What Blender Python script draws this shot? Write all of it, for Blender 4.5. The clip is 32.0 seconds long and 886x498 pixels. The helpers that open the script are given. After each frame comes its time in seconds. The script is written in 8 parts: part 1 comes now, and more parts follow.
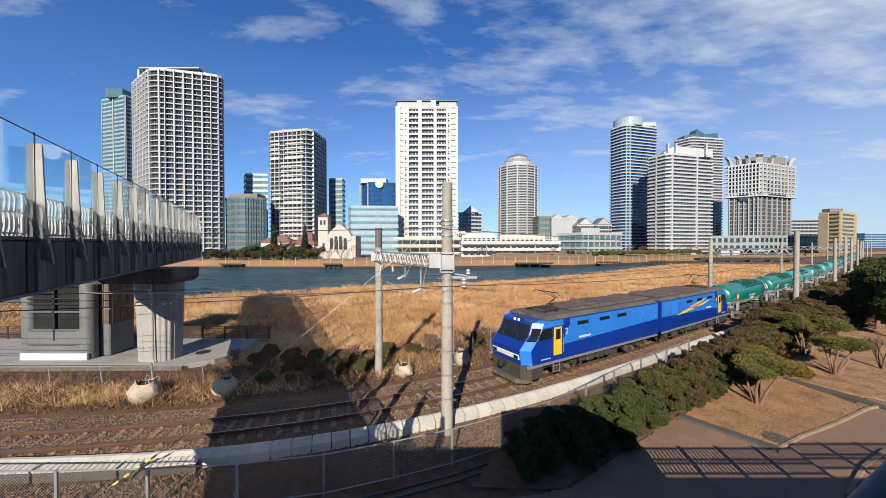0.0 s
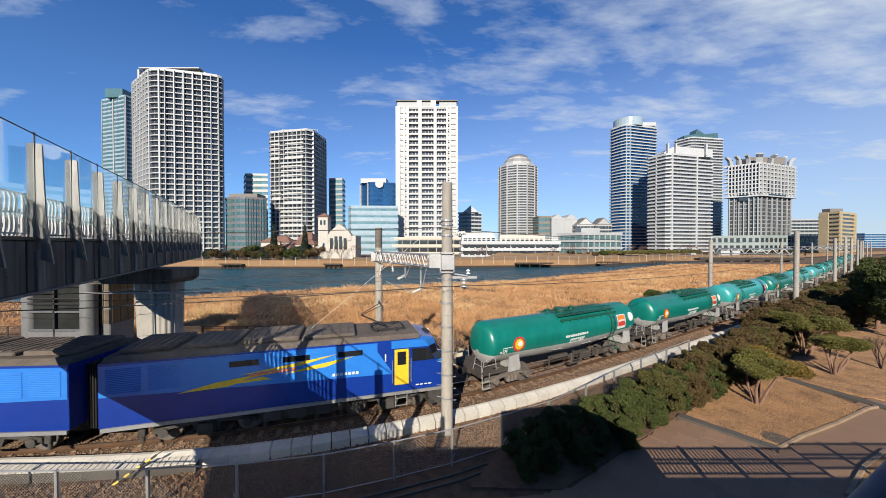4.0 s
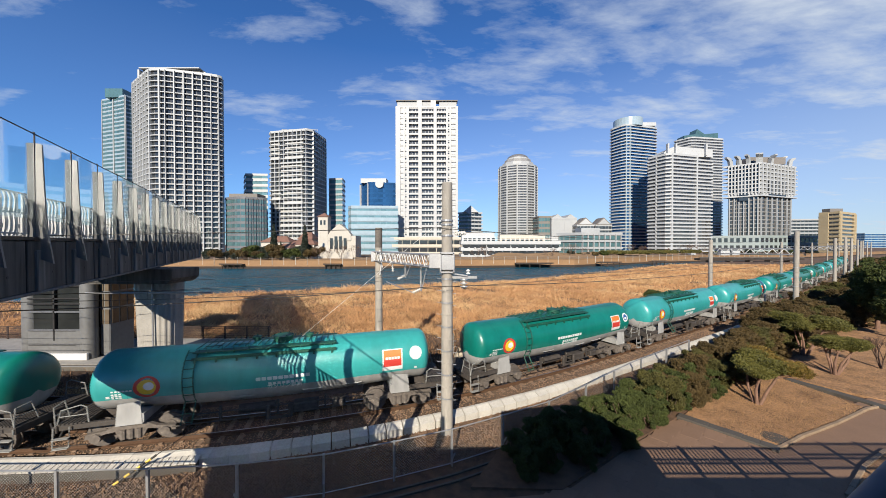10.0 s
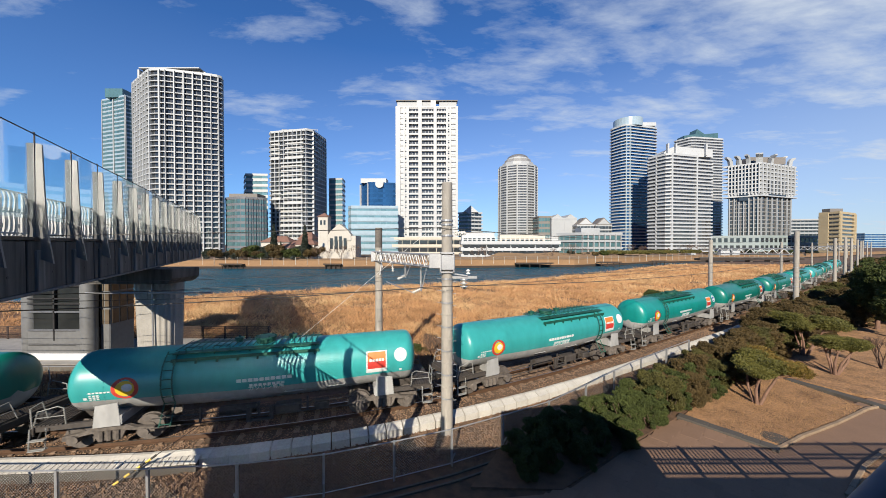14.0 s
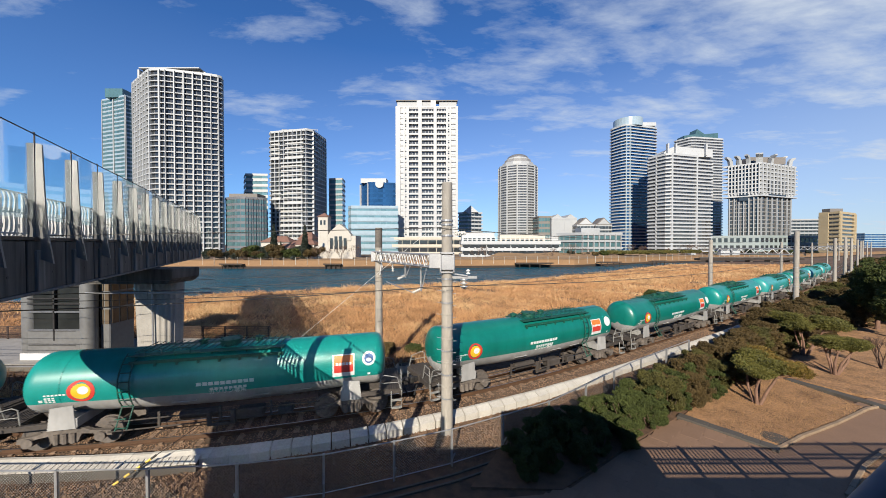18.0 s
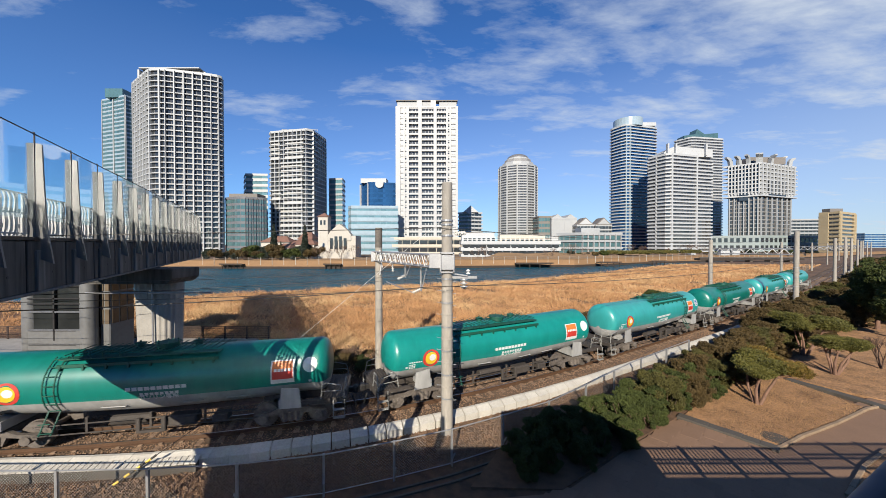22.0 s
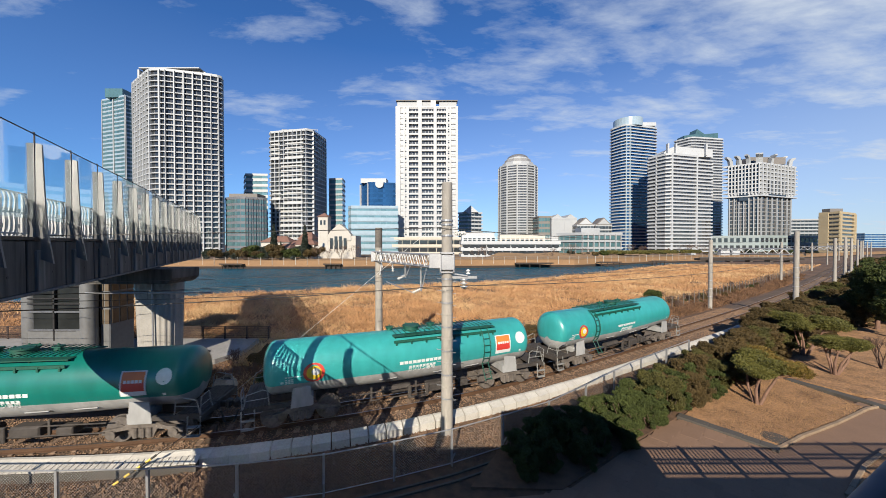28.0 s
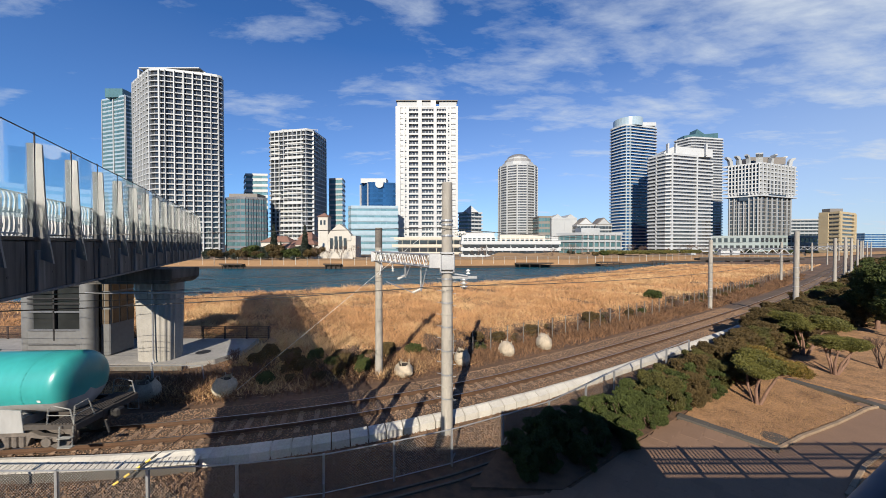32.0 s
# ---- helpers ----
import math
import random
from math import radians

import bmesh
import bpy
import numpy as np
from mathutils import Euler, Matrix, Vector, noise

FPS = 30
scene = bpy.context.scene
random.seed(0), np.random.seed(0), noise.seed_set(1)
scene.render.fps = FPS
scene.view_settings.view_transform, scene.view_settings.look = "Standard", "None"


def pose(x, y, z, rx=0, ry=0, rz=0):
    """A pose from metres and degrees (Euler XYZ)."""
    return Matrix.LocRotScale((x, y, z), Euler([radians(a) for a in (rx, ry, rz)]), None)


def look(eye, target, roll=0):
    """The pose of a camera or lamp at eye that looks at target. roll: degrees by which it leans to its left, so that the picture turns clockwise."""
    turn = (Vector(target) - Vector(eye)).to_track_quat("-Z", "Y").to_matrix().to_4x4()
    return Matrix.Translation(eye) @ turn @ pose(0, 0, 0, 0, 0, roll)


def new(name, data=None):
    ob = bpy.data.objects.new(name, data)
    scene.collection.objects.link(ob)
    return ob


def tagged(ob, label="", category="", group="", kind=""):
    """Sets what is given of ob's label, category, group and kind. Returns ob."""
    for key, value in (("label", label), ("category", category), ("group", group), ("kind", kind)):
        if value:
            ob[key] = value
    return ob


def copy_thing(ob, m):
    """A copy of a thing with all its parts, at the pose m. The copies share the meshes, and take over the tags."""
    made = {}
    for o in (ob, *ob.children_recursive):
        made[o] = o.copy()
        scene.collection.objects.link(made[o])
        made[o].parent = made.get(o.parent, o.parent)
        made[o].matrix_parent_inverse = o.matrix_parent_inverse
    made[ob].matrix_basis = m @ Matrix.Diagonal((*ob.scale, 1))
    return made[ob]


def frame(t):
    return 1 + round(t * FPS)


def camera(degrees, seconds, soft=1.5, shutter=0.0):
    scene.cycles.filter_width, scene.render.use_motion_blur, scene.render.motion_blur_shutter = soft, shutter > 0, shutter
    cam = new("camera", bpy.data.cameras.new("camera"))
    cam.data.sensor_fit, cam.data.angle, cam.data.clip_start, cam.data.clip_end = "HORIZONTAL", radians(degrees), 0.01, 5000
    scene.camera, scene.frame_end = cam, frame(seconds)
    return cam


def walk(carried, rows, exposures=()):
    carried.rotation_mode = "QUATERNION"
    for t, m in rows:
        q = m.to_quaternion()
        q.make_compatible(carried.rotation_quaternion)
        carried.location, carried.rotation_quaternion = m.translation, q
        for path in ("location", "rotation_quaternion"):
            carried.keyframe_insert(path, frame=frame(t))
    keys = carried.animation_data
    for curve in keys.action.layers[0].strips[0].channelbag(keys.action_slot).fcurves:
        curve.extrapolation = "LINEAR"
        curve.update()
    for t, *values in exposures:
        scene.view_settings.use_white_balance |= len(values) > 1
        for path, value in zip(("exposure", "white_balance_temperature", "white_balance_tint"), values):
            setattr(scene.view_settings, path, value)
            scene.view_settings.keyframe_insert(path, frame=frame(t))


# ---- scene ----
EYE_Z = 6.71
cam = camera(106.54, 32.0, soft=0.5, shutter=0.15)
still = pose(0, 0, EYE_Z, 90 - 0.78, 0, 0)
walk(cam, [(0.0, still), (32.0, still)])

# ---- daylight ----
SUN_HEIGHT, SUN_TURN = radians(27.5), radians(10)      # shadows fall away from the eye and a little to +x
world = bpy.data.worlds.new("sky")
scene.world = world
world.use_nodes = True
wn, wl = world.node_tree.nodes, world.node_tree.links
for n in list(wn):
    wn.remove(n)
sky = wn.new("ShaderNodeTexSky")
sky.sky_type, sky.sun_disc = "NISHITA", False
sky.sun_elevation, sky.sun_rotation = SUN_HEIGHT, math.pi + SUN_TURN
sky.air_density, sky.dust_density, sky.ozone_density = 1.0, 0.0, 3.0
coords = wn.new("ShaderNodeTexCoord")
split = wn.new("ShaderNodeSeparateXYZ")
wl.new(coords.outputs["Generated"], split.inputs[0])


def sky_math(op, a, b=None, clamp=False):
    n = wn.new("ShaderNodeMath")
    n.operation, n.use_clamp = op, clamp
    for i, v in enumerate((a, b)):
        if v is None:
            continue
        if isinstance(v, (int, float)):
            n.inputs[i].default_value = v
        else:
            wl.new(v, n.inputs[i])
    return n.outputs[0]


# thin high cloud on a flat layer, denser towards +x
up = sky_math("MAXIMUM", split.outputs["Z"], 0.02)
flat = wn.new("ShaderNodeCombineXYZ")
wl.new(sky_math("DIVIDE", split.outputs["X"], sky_math("ADD", up, 0.12)), flat.inputs[0])
wl.new(sky_math("DIVIDE", split.outputs["Y"], sky_math("ADD", up, 0.12)), flat.inputs[1])
wisps = wn.new("ShaderNodeTexNoise")
wisps.inputs["Scale"].default_value, wisps.inputs["Detail"].default_value = 1.7, 10
wisps.inputs["Roughness"].default_value, wisps.inputs["Distortion"].default_value = 0.58, 0.35
turn = wn.new("ShaderNodeMapping")
turn.inputs["Rotation"].default_value = (0, 0, radians(-35))
turn.inputs["Location"].default_value = (3.3, 1.2, 0.0)
turn.inputs["Scale"].default_value = (0.75, 1.5, 1)
wl.new(flat.outputs[0], turn.inputs[0])
wl.new(turn.outputs[0], wisps.inputs["Vector"])
puffs = wn.new("ShaderNodeTexNoise")
puffs.inputs["Scale"].default_value, puffs.inputs["Detail"].default_value = 5.5, 9
puffs.inputs["Roughness"].default_value, puffs.inputs["Distortion"].default_value = 0.62, 0.2
wl.new(turn.outputs[0], puffs.inputs["Vector"])
side = sky_math("MULTIPLY", split.outputs["X"], 0.17)
fluff = sky_math("MULTIPLY", sky_math("SUBTRACT", puffs.outputs["Fac"], 0.5), 0.55)
dens = sky_math("ADD", sky_math("ADD", sky_math("SUBTRACT", wisps.outputs["Fac"], 0.46), side), fluff)
cover = sky_math("MULTIPLY", dens, 2.7, clamp=True)
cover = sky_math("MULTIPLY", cover, 0.86)
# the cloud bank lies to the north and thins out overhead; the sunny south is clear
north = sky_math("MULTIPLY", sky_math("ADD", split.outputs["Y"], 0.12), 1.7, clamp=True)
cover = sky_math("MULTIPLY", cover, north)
low = sky_math("MULTIPLY", sky_math("SUBTRACT", 0.50, split.outputs["Z"], clamp=True), 1.55)
low = sky_math("MULTIPLY", low, sky_math("ADD", sky_math("MULTIPLY", split.outputs["X"], 0.55), 0.55, clamp=True))
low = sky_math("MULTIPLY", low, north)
cover = sky_math("MAXIMUM", cover, low, clamp=True)
tint = wn.new("ShaderNodeMix")
tint.data_type, tint.blend_type = "RGBA", "MULTIPLY"
tint.inputs["Factor"].default_value = 1.0
wl.new(sky.outputs[0], tint.inputs["A"])
tint.inputs["B"].default_value = (0.48, 0.92, 1.48, 1)
blend = wn.new("ShaderNodeMix")
blend.data_type = "RGBA"
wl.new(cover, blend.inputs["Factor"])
wl.new(tint.outputs["Result"], blend.inputs["A"])
blend.inputs["B"].default_value = (6.7, 7.5, 8.6, 1)
shine = wn.new("ShaderNodeBackground")
shine.inputs["Strength"].default_value = 0.053
wl.new(blend.outputs["Result"], shine.inputs["Color"])
wout = wn.new("ShaderNodeOutputWorld")
wl.new(shine.outputs[0], wout.inputs["Surface"])

sun_lamp = bpy.data.lights.new("sun", "SUN")
sun_lamp.energy, sun_lamp.angle, sun_lamp.color = 5.0, radians(0.25), (1.0, 0.90, 0.755)
sun = new("sun", sun_lamp)
far_sun = Vector((-math.sin(SUN_TURN) * math.cos(SUN_HEIGHT), -math.cos(SUN_TURN) * math.cos(SUN_HEIGHT), math.sin(SUN_HEIGHT)))
sun.matrix_world = look(far_sun * 100, (0, 0, 0))
scene.view_settings.exposure = 0.83


# ---- materials ----
def mat(name, base, rough=0.7, metal=0.0, vary=0.25, grain=8.0, stain=0.6, bump=0.15, shade=None, island=0.0, random_ob=0.0, stretch=(1, 1, 1), spec=0.5, coat=0.0):
    """Base colour broken by fine grain and wider stains, with relief; island / random_ob: change from piece to piece."""
    m = bpy.data.materials.new(name)
    m.use_nodes = True
    nt = m.node_tree
    nd, lk = nt.nodes, nt.links
    b = nd["Principled BSDF"]
    b.inputs["Roughness"].default_value, b.inputs["Metallic"].default_value = rough, metal
    b.inputs["Specular IOR Level"].default_value = spec
    b.inputs["Coat Weight"].default_value = coat
    tc = nd.new("ShaderNodeTexCoord")
    mp = nd.new("ShaderNodeMapping")
    mp.inputs["Scale"].default_value = stretch
    lk.new(tc.outputs["Object"], mp.inputs[0])
    info = nd.new("ShaderNodeObjectInfo")
    sh = nd.new("ShaderNodeVectorMath")
    sh.operation = "MULTIPLY_ADD"
    lk.new(info.outputs["Random"], sh.inputs[0])
    sh.inputs[1].default_value = (37, 53, 11)
    lk.new(mp.outputs[0], sh.inputs[2])
    fine = nd.new("ShaderNodeTexNoise")
    fine.inputs["Scale"].default_value, fine.inputs["Detail"].default_value = grain, 6
    lk.new(sh.outputs[0], fine.inputs["Vector"])
    wide = nd.new("ShaderNodeTexNoise")
    wide.inputs["Scale"].default_value, wide.inputs["Detail"].default_value = stain, 4
    lk.new(sh.outputs[0], wide.inputs["Vector"])
    mix = nd.new("ShaderNodeMath")
    mix.operation = "ADD"
    lk.new(fine.outputs["Fac"], mix.inputs[0])
    lk.new(wide.outputs["Fac"], mix.inputs[1])
    last = mix.outputs[0]
    if island:
        geo = nd.new("ShaderNodeNewGeometry")
        k = nd.new("ShaderNodeMath")
        k.operation = "MULTIPLY_ADD"
        lk.new(geo.outputs["Random Per Island"], k.inputs[0])
        k.inputs[1].default_value = island
        lk.new(last, k.inputs[2])
        last = k.outputs[0]
    if random_ob:
        k = nd.new("ShaderNodeMath")
        k.operation = "MULTIPLY_ADD"
        lk.new(info.outputs["Random"], k.inputs[0])
        k.inputs[1].default_value = random_ob
        lk.new(last, k.inputs[2])
        last = k.outputs[0]
    ramp = nd.new("ShaderNodeMapRange")
    ramp.inputs["From Min"].default_value = 0.65
    ramp.inputs["From Max"].default_value = 1.35 + island + random_ob
    lk.new(last, ramp.inputs["Value"])
    two = nd.new("ShaderNodeMix")
    two.data_type = "RGBA"
    lk.new(ramp.outputs[0], two.inputs["Factor"])
    dark = shade or tuple(c * (1 - vary) for c in base)
    lite = tuple(min(1, c * (1 + vary * 0.6)) for c in base) if shade is None else base
    two.inputs["A"].default_value, two.inputs["B"].default_value = (*dark, 1), (*lite, 1)
    lk.new(two.outputs["Result"], b.inputs["Base Color"])
    if bump:
        bp = nd.new("ShaderNodeBump")
        bp.inputs["Strength"].default_value = bump
        bp.inputs["Distance"].default_value = 0.02
        lk.new(fine.outputs["Fac"], bp.inputs["Height"])
        lk.new(bp.outputs[0], b.inputs["Normal"])
    return m


def glass(name, base, alpha_t=0.0, rough=0.04, vary=0.5):
    m = mat(name, base, rough=rough, vary=vary, grain=0.6, stain=0.2, bump=0.0, island=0.8, spec=0.7)
    b = m.node_tree.nodes["Principled BSDF"]
    b.inputs["Transmission Weight"].default_value = alpha_t
    b.inputs["IOR"].default_value = 1.45 if not alpha_t else 1.1
    return m


M_CONC = mat("concrete", (0.271, 0.258, 0.231), 0.85, vary=0.3, grain=14, stain=1.2, random_ob=0.3)
M_POLE = mat("pole concrete", (0.258, 0.238, 0.206), 0.85, vary=0.28, grain=9, stain=1.5, stretch=(1, 1, 0.25))
# stained concrete, its colour lowered further to stand for shade on the girder face
M_GIRD = mat("weathered shade-toned concrete", (0.0653, 0.0618, 0.0557), 0.85, vary=0.85, grain=4, stain=1.1, stretch=(1.6, 1.6, 0.18), bump=0.25)
M_KERB = mat("pale cast concrete", (0.396, 0.375, 0.332), 0.8, vary=0.3, grain=16, stain=1.6, random_ob=0.35)
M_BALLAST = mat("ballast stone", (0.185, 0.113, 0.067), 0.95, vary=0.6, grain=22, stain=0.35, bump=0.6, island=0.9)
M_BALLBED = mat("ballast bed", (0.0837, 0.0528, 0.0322), 0.95, vary=0.55, grain=26, stain=0.4, bump=1.0)
M_RAIL = mat("rusty rail", (0.0905, 0.0483, 0.0258), 0.6, 0.3, vary=0.35, grain=20, stain=2)
M_RAILTOP = mat("worn rail head", (0.29, 0.271, 0.244), 0.3, 0.9, vary=0.15, grain=20, stain=2, bump=0.05)
M_SLEEP = mat("sleeper concrete", (0.19, 0.127, 0.084), 0.9, vary=0.45, grain=16, stain=2, random_ob=0.6)
M_EARTH = mat("dry earth and litter", (0.1, 0.0547, 0.0284), 0.95, vary=0.6, grain=3.5, stain=0.12, bump=0.7)
M_REED = mat("dry reed", (0.631, 0.354, 0.158), 0.8, shade=(0.148, 0.0635, 0.0235), grain=1.3, stain=0.25, bump=0, island=0.42)
M_REEDPALE = mat("pale straw reed", (0.72, 0.489, 0.249), 0.8, shade=(0.261, 0.135, 0.0539), grain=1.3, stain=0.25, bump=0, island=0.42)
M_WEED = mat("dead weeds", (0.24, 0.125, 0.06), 0.9, shade=(0.042, 0.024, 0.014), grain=2, stain=0.3, bump=0, island=0.7)
M_LAWN = mat("dry lawn", (0.271, 0.151, 0.0708), 0.95, vary=0.65, grain=9, stain=1.3, bump=0.6)
M_LAWNBLADE = mat("dry lawn grass", (0.373, 0.219, 0.103), 0.9, shade=(0.11, 0.0547, 0.0219), grain=3, stain=1.1, bump=0, island=0.45)
M_PATH = mat("brown pavers", (0.18, 0.108, 0.066), 0.85, vary=0.22, grain=18, stain=0.8, bump=0.25, random_ob=0.5)
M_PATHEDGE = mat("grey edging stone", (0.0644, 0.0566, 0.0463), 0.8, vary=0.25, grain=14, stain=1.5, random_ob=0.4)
M_WATER = mat("canal water", (0.01, 0.075, 0.12), 0.25, spec=0.06, vary=0.4, grain=1.3, stain=0.05, bump=1.0, stretch=(0.45, 1.5, 1))
M_WATER.node_tree.nodes["Bump"].inputs["Distance"].default_value = 1.6
M_GALV = mat("galvanised steel", (0.322, 0.328, 0.335), 0.45, 0.6, vary=0.2, grain=20, stain=2)
M_WHITEP = mat("white paint", (0.502, 0.502, 0.489), 0.5, vary=0.12, grain=12, stain=1.2, bump=0.05)
M_DARK = mat("dark steel", (0.0225, 0.0212, 0.0206), 0.6, 0.3, vary=0.4, grain=12, stain=2)
M_WIRE = mat("weathered wire", (0.0773, 0.0708, 0.0644), 0.6, 0.4, vary=0.3, grain=10, stain=1)
M_PORC = mat("white porcelain", (0.547, 0.541, 0.515), 0.2, vary=0.08, grain=5, stain=1, bump=0)
M_LEAF = mat("evergreen leaf", (0.074, 0.0905, 0.0231), 0.7, shade=(0.0142, 0.0219, 0.00708), grain=1.5, stain=0.5, bump=0, island=0.7, spec=0.2)
M_LEAFB = mat("bronze winter leaf", (0.119, 0.0805, 0.0309), 0.6, shade=(0.029, 0.0231, 0.00966), grain=1.5, stain=0.5, bump=0, island=0.7, spec=0.2)
M_OLIVE = mat("olive hedge leaf", (0.106, 0.0966, 0.0271), 0.65, shade=(0.0219, 0.0231, 0.00773), grain=1.5, stain=0.5, bump=0, island=0.7, spec=0.2)
M_PINE = mat("pine needle", (0.143, 0.13, 0.0251), 0.6, shade=(0.0258, 0.0322, 0.00773), grain=1.5, stain=0.6, bump=0, island=0.7, spec=0.3)
M_OCHRE = mat("yellowing pine needle", (0.193, 0.129, 0.0225), 0.6, shade=(0.0579, 0.0386, 0.00773), grain=1.5, stain=0.6, bump=0, island=0.7, spec=0.3)
M_BARK = mat("bark", (0.174, 0.1, 0.0676), 0.9, vary=0.5, grain=14, stain=2, bump=0.8, stretch=(1, 1, 0.3))
M_TWIG = mat("bare twig", (0.103, 0.0644, 0.0451), 0.9, vary=0.4, grain=8, stain=1, bump=0)
M_SACK = mat("woven sandbag cloth", (0.335, 0.284, 0.212), 0.9, vary=0.35, grain=18, stain=2.5, bump=0.5)
M_SOIL = mat("dark soil", (0.0386, 0.029, 0.0193), 0.95, vary=0.4, grain=12, stain=2, bump=0.6)
# train
M_TEAL = mat("dark green tank paint", (0.0029, 0.126, 0.101), 0.34, vary=0.22, grain=3, stain=0.5, bump=0.02, stretch=(1, 1, 0.35), coat=0.12)
M_MID = mat("green tank paint", (0.0054, 0.181, 0.158), 0.34, vary=0.2, grain=3, stain=0.5, bump=0.02, stretch=(1, 1, 0.35), coat=0.12)
M_MINT = mat("faded mint tank paint", (0.027, 0.239, 0.232), 0.34, vary=0.2, grain=3, stain=0.5, bump=0.02, stretch=(1, 1, 0.35), coat=0.12)
M_BELLY = mat("grey tank underside", (0.276, 0.276, 0.268), 0.55, vary=0.3, grain=4, stain=0.8, stretch=(1, 1, 0.4), bump=0.05)
# grimy grey, darkened to carry the shade below the tanks in its colour
M_UNDER = mat("grimy shade-dark running gear", (0.0473, 0.0396, 0.0338), 0.75, 0.1, vary=0.45, grain=9, stain=1.6, bump=0.2)
M_BOGIE = mat("dusty cast bogie steel", (0.109, 0.0914, 0.0766), 0.8, 0.0, vary=0.5, grain=9, stain=1.6, bump=0.25)
M_WHEEL = mat("oily wheel steel", (0.13, 0.112, 0.098), 0.6, 0.4, vary=0.4, grain=10, stain=2)
M_TRIMGREEN = mat("dark green walkway steel", (0.00386, 0.0644, 0.0418), 0.6, vary=0.35, grain=9, stain=2)
M_RED = mat("red sign paint", (0.399, 0.0322, 0.0225), 0.5, vary=0.12, grain=6, stain=1, bump=0)
M_ORANGE = mat("orange sign paint", (0.547, 0.142, 0.0258), 0.5, vary=0.12, grain=6, stain=1, bump=0)
M_YELLOW = mat("yellow paint", (0.547, 0.36, 0.0193), 0.45, vary=0.12, grain=6, stain=1, bump=0)
M_MARK = mat("white lettering paint", (0.515, 0.528, 0.515), 0.5, vary=0.15, grain=8, stain=2, bump=0)
M_BLUE = mat("deep blue body paint", (0.00386, 0.0258, 0.193), 0.3, vary=0.12, grain=3, stain=0.5, bump=0.01, coat=0.4)
M_SKYB = mat("bright blue body paint", (0.0193, 0.142, 0.477), 0.3, vary=0.1, grain=3, stain=0.5, bump=0.01, coat=0.4)
M_ROOF = mat("dusty roof grey", (0.0837, 0.0676, 0.0547), 0.8, vary=0.4, grain=6, stain=1)
M_SKIRT = mat("grey skirt paint", (0.11, 0.116, 0.129), 0.6, vary=0.3, grain=7, stain=1.5)
M_CABGLASS = glass("cab glass", (0.012, 0.014, 0.017))
M_LAMP = mat("headlamp lens", (0.9, 0.85, 0.75), 0.15, vary=0.05, bump=0)


# ---- mesh tools ----
def bm_new():
    return bmesh.new()


def box(bm, c, s, rot=None, bev=0.0):
    """A box about c with sizes s."""
    m = Matrix.Translation(c) @ (rot or Matrix()) @ Matrix.Diagonal((*s, 1))
    vs = bmesh.ops.create_cube(bm, size=1, matrix=m)["verts"]
    if bev:
        es = list({e for v in vs for e in v.link_edges})
        bmesh.ops.bevel(bm, geom=es, offset=bev, segments=1, affect="EDGES", profile=0.5)
    return vs


def rod(bm, a, b, r, r2=None, seg=8, caps=True):
    a, b = Vector(a), Vector(b)
    d = b - a
    if d.length < 1e-5:
        return
    q = d.to_track_quat("Z", "Y").to_matrix().to_4x4()
    bmesh.ops.create_cone(bm, cap_ends=caps, segments=seg, radius1=r, radius2=r if r2 is None else r2, depth=d.length, matrix=Matrix.Translation((a + b) / 2) @ q)


def path_rod(bm, pts, r, seg=6):
    """One bent tube through the points."""
    pts = [Vector(p) for p in pts]
    rings = []
    for i, p in enumerate(pts):
        d = (pts[min(i + 1, len(pts) - 1)] - pts[max(i - 1, 0)]).normalized()
        u = d.cross(Vector((0.31, 0.17, 0.93)))
        u = u.normalized() if u.length > 1e-4 else Vector((1, 0, 0))
        v = d.cross(u)
        rings.append([bm.verts.new(p + (u * math.cos(2 * math.pi * k / seg) + v * math.sin(2 * math.pi * k / seg)) * r) for k in range(seg)])
    for a, b in zip(rings, rings[1:]):
        for k in range(seg):
            j = (k + 1) % seg
            bm.faces.new((a[k], a[j], b[j], b[k]))
    bm.faces.new(rings[0][::-1])
    bm.faces.new(rings[-1])


def prism(bm, pts, z0, z1):
    """An upright prism over a plan outline (anticlockwise)."""
    lo = [bm.verts.new((x, y, z0)) for x, y in pts]
    hi = [bm.verts.new((x, y, z1)) for x, y in pts]
    n = len(pts)
    for i in range(n):
        j = (i + 1) % n
        bm.faces.new((lo[i], lo[j], hi[j], hi[i]))
    bm.faces.new(hi)
    bm.faces.new(lo[::-1])


def profile_y(bm, pts, y0, y1):
    """A prism over an outline in x, z, from y0 to y1."""
    a = [bm.verts.new((x, y0, z)) for x, z in pts]
    b = [bm.verts.new((x, y1, z)) for x, z in pts]
    n = len(pts)
    for i in range(n):
        j = (i + 1) % n
        bm.faces.new((a[i], a[j], b[j], b[i]))
    bm.faces.new(a[::-1])
    bm.faces.new(b)
    bmesh.ops.recalc_face_normals(bm, faces=bm.faces[:])


def profile_x(bm, pts, x0, x1):
    a = [bm.verts.new((x0, y, z)) for y, z in pts]
    b = [bm.verts.new((x1, y, z)) for y, z in pts]
    n = len(pts)
    for i in range(n):
        j = (i + 1) % n
        bm.faces.new((a[i], a[j], b[j], b[i]))
    bm.faces.new(a[::-1])
    bm.faces.new(b)
    bmesh.ops.recalc_face_normals(bm, faces=bm.faces[:])


def mesh_of(name, bm, material, smooth=False):
    me = bpy.data.meshes.new(name)
    bm.to_mesh(me)
    bm.free()
    me.materials.append(material)
    if smooth:
        me.shade_smooth()
        me.set_sharp_from_angle(angle=radians(38))
    return me


